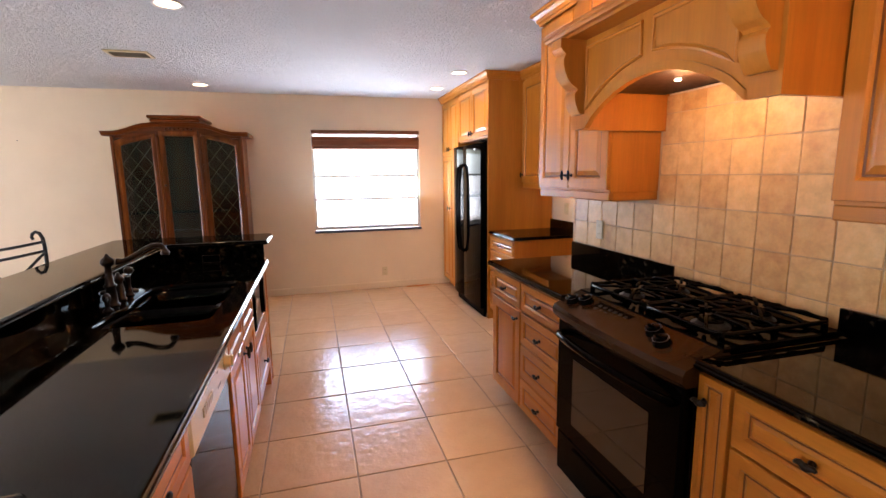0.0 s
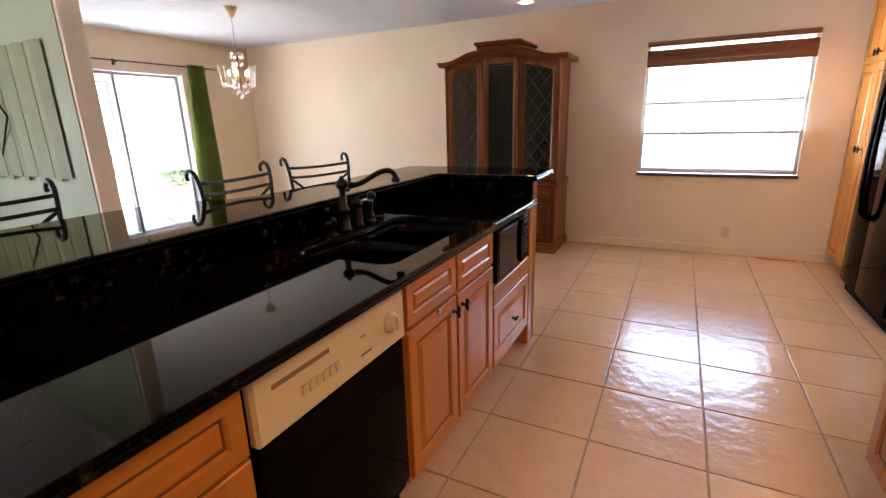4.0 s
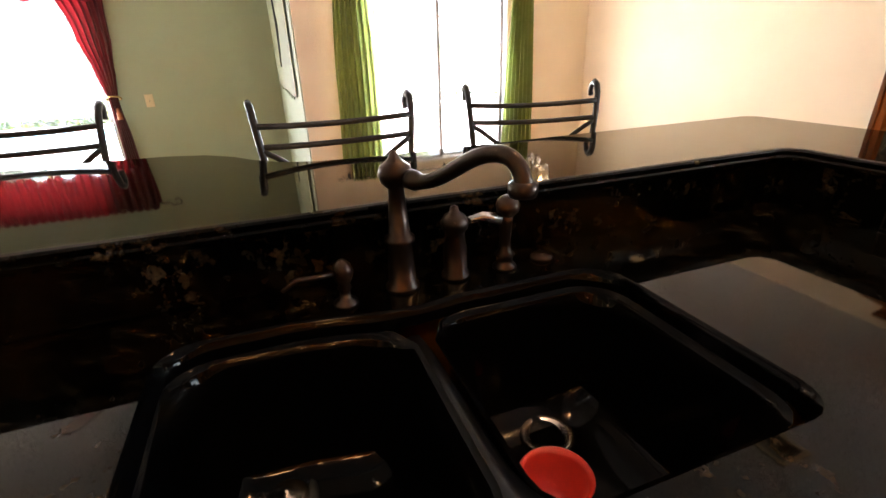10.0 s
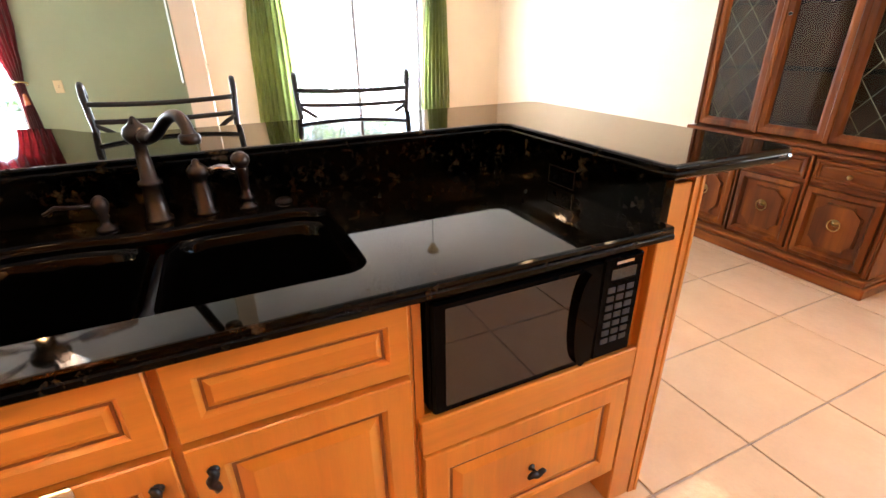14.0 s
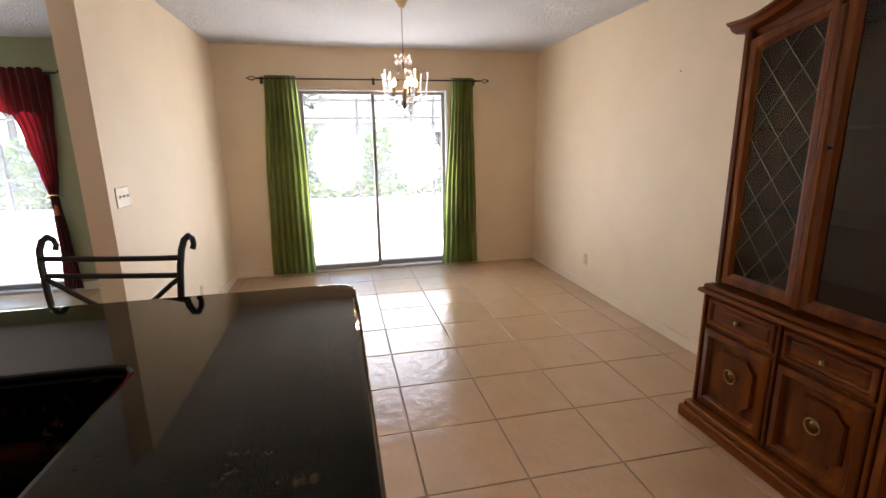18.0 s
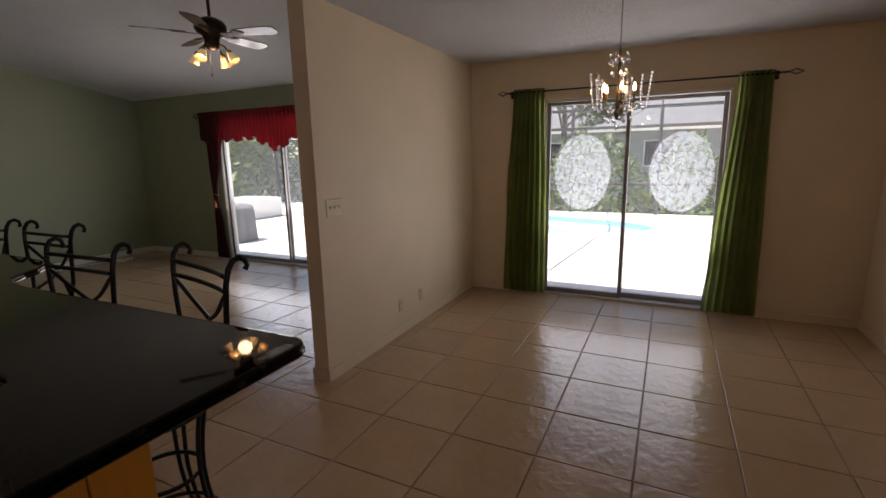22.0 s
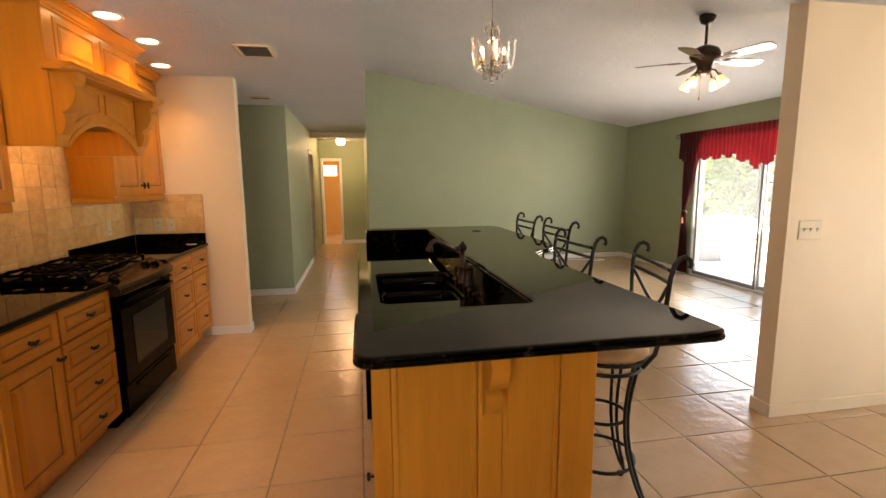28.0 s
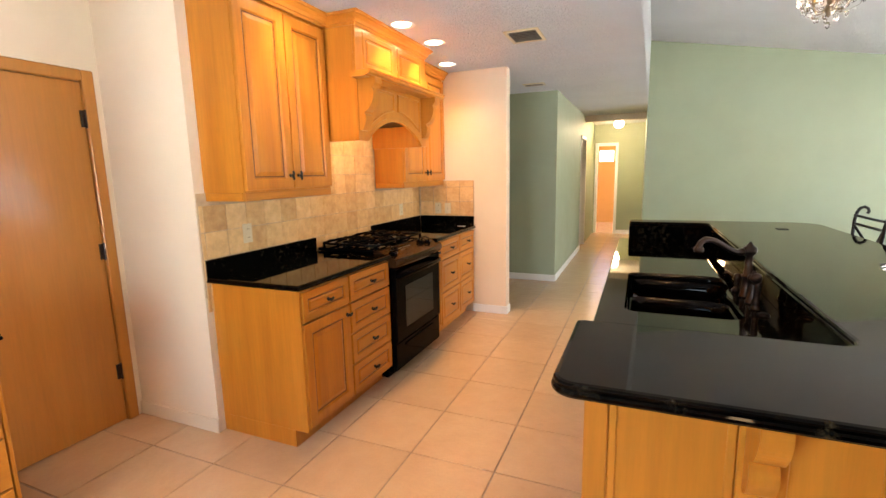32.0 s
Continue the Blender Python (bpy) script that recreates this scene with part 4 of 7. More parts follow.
part("outlet_cover", boxes((-1.30, -1.24, 0.95, 1.02, ZB, ZB + 0.003), bevel=0.001), SATINBLACK, bar, "small black outlet cover")

# ---- sink and tap ----
SINKBLACK = black_gloss("black_sink_enamel", (0.0008, 0.0008, 0.0009), 0.10, [(0.0, 0.008), (0.4, 0.012), (0.6, 0.034), (0.8, 0.16), (0.92, 0.5), (1.0, 0.9)])
sink = thing("double_sink", (-0.62, 2.318, ZC), "black double bowl sink set into the granite", "sink")


def back_edge(y):
    """The wavy line of the bowls' back wall."""
    keys = ((1.95, -0.800), (2.03, -0.803), (2.131, -0.798), (2.196, -0.786), (2.262, -0.772), (2.329, -0.768), (2.405, -0.777), (2.551, -0.778), (2.70, -0.778))
    for (ya, xa), (yb, xb) in zip(keys, keys[1:]):
        if y <= yb:
            break
    f = max(0.0, min(1.0, (y - ya) / (yb - ya)))
    f = f * f * (3 - 2 * f)
    return xa + (xb - xa) * f


def bowl(y0, y1, name):
    bm = bmesh.new()
    loops = []
    for d, z in ((-0.006, 0.0), (0.0, -0.003), (0.006, -0.012), (0.012, -0.05), (0.022, -0.19), (0.045, -0.225), (0.10, -0.235)):
        xa, a, b = -0.402 - d, y0 + 0.012 + d, y1 - 0.012 - d
        r = max(0.02, 0.055 - d * 0.2)
        pts = arc(xa - r, b - r, r, 0, 90, 4)
        for k in range(15):
            y = b - (b - a) * k / 14
            u = min(k, 14 - k) * (b - a) / 14
            pts.append((back_edge(y) + d + max(0.0, r - math.sqrt(max(0.0, r * r - max(0.0, r - u) ** 2))), y))
        pts += arc(xa - r, a + r, r, 270, 360, 4)
        loops.append([bm.verts.new((x, y, ZC - 0.030 + z)) for x, y in pts])
    for p, q in zip(loops, loops[1:]):
        for k in range(len(p)):
            j = (k + 1) % len(p)
            bm.faces.new((p[k], p[j], q[j], q[k]))
    bm.faces.new(loops[-1])
    return part(name, bm, SINKBLACK, sink, smooth=True)


bowl(1.950, 2.311, "bowl")
bowl(2.326, 2.692, "bowl")
bm = bmesh.new()
o, i = sink_outline(0.0), sink_outline(0.008)
n = len(o)
va = [bm.verts.new((x, y, ZC - 0.001)) for x, y in o]
vb = [bm.verts.new((x, y, ZC - 0.010)) for x, y in i]
vc = [bm.verts.new((x, y, ZC - 0.032)) for x, y in i]
for k in range(n):
    j = (k + 1) % n
    bm.faces.new((va[k], va[j], vb[j], vb[k]))
    bm.faces.new((vb[k], vb[j], vc[j], vc[k]))
part("rim", bm, SINKBLACK, sink, "glossy black sink rim", smooth=True)
bm = bmesh.new()
rows = []
for k in range(17):
    u = -1 + k / 8
    w, x = 0.0125 + 0.004 * (u + 1) / 2 + 0.026 * max(0.0, u) ** 5, -0.600 + 0.192 * u
    zt = ZC - 0.050 + 0.016 * max(0.0, u) ** 4 - 0.014 * max(0.0, -u) ** 3
    rows.append([bm.verts.new((x, 2.319 + dy, z)) for dy, z in ((-w - 0.008, ZC - 0.21), (-w, zt - 0.014), (-w * 0.92, zt - 0.003), (-w * 0.7, zt), (w * 0.7, zt), (w * 0.92, zt - 0.003), (w, zt - 0.014), (w + 0.008, ZC - 0.21))])
for a, b in zip(rows, rows[1:]):
    for k in range(7):
        bm.faces.new((a[k], a[k + 1], b[k + 1], b[k]))
# the divider's enamel is greyer and rougher than the bowls'
part("divider", bm, plain("grey_black_enamel", (0.011, 0.012, 0.015), 0.3, scale=14, vary=0.25, bumpy=0.05, ior=1.4), sink, "lower dull divider between the bowls", smooth=True)


def drain(x, y, strainer):
    bm = bmesh.new()
    lathe(bm, [(0.030, 0.0), (0.045, 0.002), (0.048, 0.005), (0.044, 0.008), (0.034, 0.006), (0.031, 0.001)], (x, y, ZC - 0.264), 24)
    d = part("drain", bm, STEEL, sink, "steel drain ring", smooth=True)
    bm = bmesh.new()
    if strainer:
        lathe(bm, [(0.032, 0.004), (0.032, 0.010), (0.020, 0.013), (0.008, 0.012), (0.006, 0.022), (0.0, 0.024)], (x, y, ZC - 0.264), 20)
        part("strainer", bm, STEEL, d, smooth=True)
        for k in range(12):
            a = k * math.tau / 12
            bm = bmesh.new()
            lathe(bm, [(0.0022, 0), (0.0022, 0.0012)], (x + 0.022 * math.cos(a), y + 0.022 * math.sin(a), ZC - 0.2515), 6)
            part("hole", bm, SINKBLACK, d)
    else:
        lathe(bm, [(0.030, 0.0), (0.030, 0.002)], (x, y, ZC - 0.263), 20)
        part("drain_throat", bm, SINKBLACK, d)


drain(-0.725, 2.083, True)
drain(-0.684, 2.522, False)
cup = thing("red_cup", (-0.560, 2.455, ZC - 0.264), "red plastic bowl lying in the sink", "bowl")
bm = bmesh.new()
lathe(bm, [(0.030, 0.0), (0.036, 0.004), (0.052, 0.060), (0.055, 0.066), (0.052, 0.067), (0.046, 0.058), (0.028, 0.008), (0.0, 0.007)], (-0.560, 2.455, ZC - 0.263), 28)
part("bowl", bm, REDPLASTIC, cup, smooth=True)

tap = thing("kitchen_tap", (-0.848, 2.322, ZC), "oil-rubbed bronze gooseneck kitchen tap", "tap")
bm = bmesh.new()
lathe(bm, [(0.029, 0), (0.029, 0.007), (0.024, 0.012), (0.022, 0.052), (0.019, 0.082), (0.025, 0.086), (0.025, 0.094), (0.018, 0.098), (0.014, 0.148), (0.013, 0.176), (0.024, 0.186), (0.028, 0.198), (0.024, 0.212), (0.015, 0.218), (0.009, 0.225), (0.005, 0.233), (0.0, 0.236)], (-0.848, 2.322, ZC), 24)
part("column", bm, BRONZE, tap, smooth=True)
pts = []
for k in range(22):
    s = k / 21
    u = 0.03 + 0.165 * s
    z = 0.196 - 0.012 * math.sin(s * math.pi) * (1 - s) + 0.055 * (1 - math.cos(s * math.pi)) / 2
    pts.append((u, z))
for k in range(1, 9):
    a = radians(90 - k * 12)
    pts.append((0.195 + 0.034 * math.cos(a), 0.217 + 0.034 * math.sin(a)))
dirx, diry = 0.875, 0.485
bm = bmesh.new()
tube(bm, [(-0.848 + u * dirx, 2.322 + u * diry, ZC + z) for u, z in pts], [0.0115 + (0.004 if k < 3 else 0) + (0.002 if k > 27 else 0) for k in range(len(pts))], 12)
part("spout", bm, BRONZE, tap, smooth=True)
ux, uz = pts[-1]
bm = bmesh.new()
lathe(bm, [(0.017, -0.012), (0.019, -0.006), (0.019, 0.004), (0.014, 0.008)], (-0.848 + ux * dirx, 2.322 + ux * diry, ZC + uz), 16)
part("nozzle", bm, BRONZE, tap, smooth=True)

hl = thing("tap_handle", (-0.851, 2.421, ZC), "bronze lever handle beside the tap", "tap handle")
bm = bmesh.new()
lathe(bm, [(0.026, 0), (0.026, 0.007), (0.021, 0.012), (0.021, 0.055), (0.017, 0.075), (0.017, 0.085), (0.023, 0.092), (0.024, 0.105), (0.018, 0.115), (0.009, 0.121), (0.007, 0.130), (0.0, 0.133)], (-0.851, 2.421, ZC), 20)
part("base", bm, BRONZE, hl, smooth=True)
bm = bmesh.new()
tube(bm, [(-0.848, 2.436, ZC + 0.102), (-0.842, 2.470, ZC + 0.108), (-0.838, 2.502, ZC + 0.100)], [0.006, 0.009, 0.011], 10)
part("lever", bm, STEEL, hl, "pale worn lever", smooth=True)

sp = thing("side_spray", (-0.846, 2.516, ZC), "bronze side spray standing in its holder", "side spray")
bm = bmesh.new()
lathe(bm, [(0.022, 0), (0.022, 0.006), (0.015, 0.012), (0.015, 0.022), (0.019, 0.028), (0.012, 0.036), (0.010, 0.05), (0.012, 0.085), (0.014, 0.10), (0.010, 0.108)], (-0.846, 2.516, ZC), 18)
part("wand", bm, BRONZE, sp, smooth=True)
bm = bmesh.new()
lathe(bm, [(0.010, 0), (0.017, 0.006), (0.021, 0.016), (0.021, 0.024), (0.014, 0.034), (0.0, 0.038)], m=Matrix.Translation((-0.846, 2.516, ZC + 0.105)) @ Matrix.Rotation(radians(25), 4, "Y"), n=18)
part("head", bm, BRONZE, sp, smooth=True)

so = thing("soap_dispenser", (-0.829, 2.221, ZC), "bronze soap dispenser pump by the sink", "soap dispenser")
bm = bmesh.new()
lathe(bm, [(0.020, 0), (0.020, 0.006), (0.010, 0.012), (0.008, 0.024), (0.012, 0.030), (0.009, 0.036), (0.014, 0.046), (0.017, 0.058), (0.014, 0.070), (0.006, 0.078), (0.0, 0.080)], (-0.829, 2.221, ZC), 18)
part("pump", bm, BRONZE, so, smooth=True)
bm = bmesh.new()
tube(bm, [(-0.826, 2.213, ZC + 0.060), (-0.814, 2.182, ZC + 0.063), (-0.802, 2.149, ZC + 0.070), (-0.794, 2.129, ZC + 0.060)], [0.005, 0.004, 0.0045, 0.003], 10)
part("spout", bm, BRONZE, so, smooth=True)

pc = thing("hole_cover", (-0.854, 2.600, ZC), "round bronze cap on the worktop", "hole cover")
bm = bmesh.new()
lathe(bm, [(0.021, 0), (0.021, 0.005), (0.015, 0.010), (0.0, 0.012)], (-0.854, 2.600, ZC), 20)
part("cap", bm, BRONZE, pc, smooth=True)

# black outlet on the upstand at the end of the island
so = thing("worktop_outlet", (-0.62, 3.312, 0.96), "horizontal black outlet on the granite upstand", "outlet")
part("plate", boxes((-0.682, -0.575, 3.305, 3.312, 0.919, 0.969), bevel=0.002), GLOSSBLACK, so)
bm = boxes((-0.683, -0.574, 3.304, 3.3056, 0.9665, 0.9695), (-0.683, -0.574, 3.304, 3.3056, 0.9185, 0.9215), (-0.683, -0.680, 3.304, 3.3056, 0.9215, 0.9665), (-0.577, -0.574, 3.304, 3.3056, 0.9215, 0.9665))
part("rim", bm, BRONZE, so, "worn bronze rim of the plate")
for x in (-0.655, -0.602):
    part("socket", boxes((x - 0.015, x + 0.015, 3.3032, 3.3048, 0.932, 0.956)), SATINBLACK, so)

# ---- range wall ----
XC = 1.165
MX = facing("-x", (XC, 0, 0))


def fr(parent, name, m, y0, y1, v0, v1, rail, prof=door_prof, mat=None):
    return front(parent, name, m, -y1, -y0, v0, v1, rail, prof, mat)


c = cabinet("base_cabinet", (1.45, 2.55, 0), "honey maple base cabinet with a drawer over a door")
part("body", boxes((XC + 0.001, XR - 0.002, 2.325, 2.742, 0.10, 0.884), (XC + 0.075, XR - 0.002, 2.325, 2.742, 0, 0.10)), MAPLE, c)
part("end_panel", boxes((XC - 0.012, XR - 0.002, 2.743, 2.757, 0.10, 0.884), (XC + 0.075, XR - 0.002, 2.743, 2.757, 0, 0.10), bevel=0.002), MAPLE, c)
d = fr(c, "drawer", MX, 2.332, 2.740, 0.705, 0.868, 0.045, drawer_prof, MAPLE_H)
knob_h(d, MX, -2.535, 0.785)
d = fr(c, "door", MX, 2.332, 2.740, 0.115, 0.695, 0.062)
knob_h(d, MX, -2.365, 0.645)
c = cabinet("drawer_cabinet", (1.45, 2.04, 0), "honey maple cabinet with four drawers beside the range")
part("body", boxes((XC + 0.001, XR - 0.002, 1.846, 2.323, 0.10, 0.884), (XC + 0.075, XR - 0.002, 1.846, 2.323, 0, 0.10)), MAPLE, c)
for a, b in ((0.705, 0.868), (0.510, 0.695), (0.312, 0.500), (0.115, 0.302)):
    d = fr(c, "drawer", MX, 1.854, 2.318, a, b, 0.045, drawer_prof, MAPLE_H)
    knob_h(d, MX, -2.085, (a + b) / 2)
for ya, yb in ((0.072, 0.485), (0.487, 0.940)):
    c = cabinet("drawer_cabinet", (1.45, (ya + yb) / 2, 0), "honey maple cabinet with one shallow and two deep drawers")
    part("body", boxes((XC + 0.001, XR - 0.002, ya, yb, 0.10, 0.884), (XC + 0.075, XR - 0.002, ya, yb, 0, 0.10)), MAPLE, c)
    for a, b in ((0.705, 0.868), (0.412, 0.695), (0.115, 0.402)):
        d = fr(c, "drawer", MX, ya + 0.006, yb - 0.006, a, b, 0.045, drawer_prof, MAPLE_H)
        knob_h(d, MX, -(ya + yb) / 2, (a + b) / 2)

c = cabinet("pull_out_cabinet", (1.45, 1.0, 0), "narrow honey maple pull-out cabinet beside the range")
part("body", boxes((XC + 0.001, XR - 0.002, 0.942, 1.062, 0.10, 0.884), (XC + 0.075, XR - 0.002, 0.942, 1.062, 0, 0.10)), MAPLE, c)
d = fr(c, "door", MX, 0.947, 1.058, 0.115, 0.868, 0.028, drawer_prof)
knob_h(d, MX, -1.03, 0.79)

for y0, y1, lab in ((1.846, 2.790, "polished black granite worktop between range and wall end"), (0.072, 1.062, "polished black granite worktop in the corner by the range")):
    th = thing("worktop", (1.45, (y0 + y1) / 2, ZC), lab, "worktop", "range side worktops")
    bm = bmesh.new()
    slab(bm, [(1.125, y1), (1.125, y0), (XR - 0.002, y0), (XR - 0.002, y1)], ZC - 0.031, ZC, 0.011)
    part("slab", bm, GRANITE, th)
    rows = [(XR - 0.024, XR - 0.003, y0 + (0.002 if y0 > 1 else 0.023), y1 - 0.002 if y0 > 1 else 1.085, ZC + 0.0005, 1.010)]
    if y0 < 1:
        rows.append((1.14, XR - 0.026, 0.073, 0.094, ZC + 0.0005, 1.010))
    else:
        rows[0] = (XR - 0.024, XR - 0.003, 1.848, 2.786, ZC + 0.0005, 1.010)
    part("upstand", boxes(*rows, bevel=0.002), GRANITE, th, "black granite upstand")
note = thing("paper_slip", (1.25, 0.2, ZC), "small white paper lying on the worktop", "paper")
part("sheet", boxes((1.20, 1.28, 0.15, 0.20, ZC, ZC + 0.0015)), WHITE, note)

# range
R0, R1 = 1.070, 1.838
PANELBROWN = black_gloss("smoked_brown_panel", (0.022, 0.0115, 0.0055), 0.14, [(0.0, 0.022), (0.4, 0.035), (0.6, 0.06), (0.8, 0.14), (0.92, 0.3), (1.0, 0.8)])
rg = thing("gas_range", (1.45, 1.455, 0), "black slide-in gas range with cast iron grates", "range")
part("body", boxes((1.15, XR - 0.01, R0, R1, 0.055, 0.905), bevel=0.003), SATINBLACK, rg)
part("plinth", boxes((1.20, XR - 0.03, R0 + 0.02, R1 - 0.02, 0.0, 0.054)), SATINBLACK, rg)
dr = part("storage_drawer", boxes((1.118, 1.149, R0 + 0.004, R1 - 0.004, 0.062, 0.262), bevel=0.006), GLOSSBLACK, rg)
part("drawer_grip", boxes((1.108, 1.118, R0 + 0.14, R1 - 0.14, 0.215, 0.238), bevel=0.005), GLOSSBLACK, dr)
od = part("oven_door", boxes((1.108, 1.149, R0 + 0.004, R1 - 0.004, 0.270, 0.815), bevel=0.008), GLOSSBLACK, rg)
part("oven_window", boxes((1.1055, 1.1078, 1.215, 1.695, 0.355, 0.665), bevel=0.0008), OVENGLASS, od, "dark brown oven window")
bm = bmesh.new()
tube(bm, [(1.108, R0 + 0.04, 0.752), (1.085, R0 + 0.05, 0.757), (1.066, R0 + 0.10, 0.762), (1.046, R0 + 0.24, 0.766), (1.038, 1.455, 0.768), (1.046, R1 - 0.24, 0.766), (1.066, R1 - 0.10, 0.762), (1.085, R1 - 0.05, 0.757), (1.108, R1 - 0.04, 0.752)], 0.016, 10)
part("handle", bm, GLOSSBLACK, od, "curved black bar handle", smooth=True)
bm = bmesh.new()
rows = []
for k in range(17):
    u = -1 + k / 8
    bow = 0.028 * (1 - u * u)
    y = 1.454 + u * (R1 - R0 + 0.024) / 2
    rows.append([bm.verts.new((x - bow * f, y, z)) for x, z, f in ((1.100, 0.822, 1), (1.088, 0.838, 1), (1.086, 0.862, 1), (1.096, 0.880, 1), (1.14, 0.898, 0.6), (1.235, 0.936, 0), (1.26, 0.936, 0), (1.26, 0.822, 0))])
for a, b in zip(rows, rows[1:]):
    for k in range(8):
        j = (k + 1) % 8
        bm.faces.new((a[k], a[j], b[j], b[k]))
bm.faces.new(rows[0][::-1])
bm.faces.new(rows[-1])
cpn = part("control_panel", bm, PANELBROWN, rg, "sloping smoked brown control panel")
sl = math.atan2(0.936 - 0.880, 1.235 - 1.096)
SM = Matrix.Translation((1.165, 0, 0.908)) @ Matrix.Rotation(-sl, 4, "Y")
for y in (1.218, 1.288, 1.712, 1.778):
    bm = bmesh.new()
    off = 0.012 if y in (1.288, 1.712) else -0.018
    m = Matrix.Translation((0, y, 0)) @ SM @ Matrix.Translation((off, 0, 0))
    lathe(bm, [(0.030, 0), (0.032, 0.004), (0.030, 0.008), (0.027, 0.010), (0.026, 0.024), (0.022, 0.028), (0, 0.029)], m=m, n=20)
    kb = part("burner_knob", bm, GLOSSBLACK, cpn, "gloss black knob with a dark metal ring", smooth=True)
    bm = bmesh.new()
    tube(bm, [m @ Vector((0.0265 * math.cos(k * math.tau / 24), 0.0265 * math.sin(k * math.tau / 24), 0.0255)) for k in range(24)], 0.0016, 6, True)
    part("ring", bm, PEWTER, kb)
    bm = bmesh.new()
    box(bm, -0.004, 0.004, -0.023, 0.023, 0.027, 0.036, bevel=0.002)
    bmesh.ops.transform(bm, matrix=m, verts=bm.verts)
    part("grip", bm, GLOSSBLACK, kb)
bm = bmesh.new()
box(bm, -0.045, 0.045, -0.11, 0.11, 0.0005, 0.003, bevel=0.001)
bmesh.ops.transform(bm, matrix=Matrix.Translation((0, 1.545, 0)) @ SM, verts=bm.verts)
tp = part("touch_pad", bm, SATINBLACK, cpn)
for r in range(3):
    for k in range(6):
        bm = bmesh.new()
        box(bm, -0.032 + r * 0.024, -0.020 + r * 0.024, -0.095 + k * 0.033, -0.076 + k * 0.033, 0.003, 0.0038)
        bmesh.ops.transform(bm, matrix=Matrix.Translation((0, 1.545, 0)) @ SM, verts=bm.verts)
        part("key", bm, PEWTER, tp)
part("cooktop", boxes((1.225, XR - 0.028, R0 - 0.012, R1 + 0.012, 0.916, 0.938), bevel=0.005), GLOSSBLACK, rg, "gloss black enamel cooktop")


def burner(x, y, r):
    bm = bmesh.new()
    lathe(bm, [(r * 1.5, 0.0), (r * 1.5, 0.004), (r * 1.15, 0.007), (r * 1.1, 0.014), (r * 0.95, 0.016)], (x, y, 0.938), 20)
    b = part("burner", bm, PEWTER, rg, "dark metal burner ring", smooth=True)
    bm = bmesh.new()
    lathe(bm, [(r, 0.016), (r, 0.022), (r * 0.8, 0.026), (0, 0.027)], (x, y, 0.938), 20)
    part("burner_cap", bm, CASTIRON, b, smooth=True)


for x, y, r in ((1.37, 1.245, 0.042), (1.37, 1.665, 0.035), (1.60, 1.245, 0.030), (1.60, 1.665, 0.038)):
    burner(x, y, r)


def grate(y0, y1):
    bm = bmesh.new()
    z, x0, x1, rr = 0.964, 1.252, 1.722, 0.0085
    ym, xm = (y0 + y1) / 2, (x0 + x1) / 2
    tube(bm, [(x0, y0 + 0.03, z), (x0, y1 - 0.03, z), (x0 + 0.03, y1, z), (x1 - 0.03, y1, z), (x1, y1 - 0.03, z), (x1, y0 + 0.03, z), (x1 - 0.03, y0, z), (x0 + 0.03, y0, z)], rr, 8, True)
    tube(bm, [(xm, y0, z), (xm, y0 + 0.03, z + 0.008), (xm, y1 - 0.03, z + 0.008), (xm, y1, z)], rr, 8)
    hx, hy = (xm - x0) / 2, (y1 - y0) / 2
    for xc in ((x0 + xm) / 2, (xm + x1) / 2):
        for a in range(8):
            dx, dy = math.cos(a * math.pi / 4), math.sin(a * math.pi / 4)
            far = min(hx / abs(dx) if abs(dx) > 0.1 else 9, hy / abs(dy) if abs(dy) > 0.1 else 9)
            pts = [(0.030, 0.012), (0.036, 0.015), (far * 0.55, 0.014), (far * 0.85, 0.011), (far, 0.0)]
            tube(bm, [(xc + dx * r, ym + dy * r, z + h) for r, h in pts], [rr * 0.7, rr * 0.9, rr * 0.9, rr * 0.9, rr], 6)
    for x in (x0 + 0.015, xm, x1 - 0.015):
        for y in (y0 + 0.012, y1 - 0.012):
            tube(bm, [(x, y, 0.939), (x, y, z + 0.004), (x, y, z + 0.012)], [rr * 1.3, rr * 1.1, rr * 0.8], 8)
    return part("grate", bm, CASTIRON, rg, "black cast iron grate", smooth=True)


grate(1.090, 1.447)
grate(1.463, 1.820)

# hood
HX, HY0, HY1 = 1.245, 0.965, 1.985
hood = thing("hood_surround", (1.5, 1.475, 1.67), "honey maple mantel hood with arch and corbels over the range", "range hood")
for y0 in (HY1 - 0.02, HY0):
    part("side", boxes((HX + 0.02, XR - 0.002, y0, y0 + 0.02, 1.672, H - 0.002)), MAPLE, hood)
part("shelf", boxes((HX + 0.02, XR - 0.002, HY0 + 0.02, HY1 - 0.02, 1.86, 1.88)), MAPLE, hood)
HM = facing("-x", (HX + 0.02, 0, 0))
bm = boxes((HX, HX + 0.02, HY0, HY1, 2.085, H - 0.002), bevel=0.002)
part("upper_face", bm, MAPLE, hood)
for ya, yb in ((1.50, 1.90), (1.04, 1.44)):
    fr(hood, "raised_panel", facing("-x", (HX + 0.002, 0, 0)), ya, yb, 2.125, 2.345, 0.035, lambda r: [(0, 0), (0, 0.004), (0.004, 0.008), (r - 0.006, 0.008), (r, 0.003), (r + 0.006, 0.003), (r + 0.022, 0.009)])
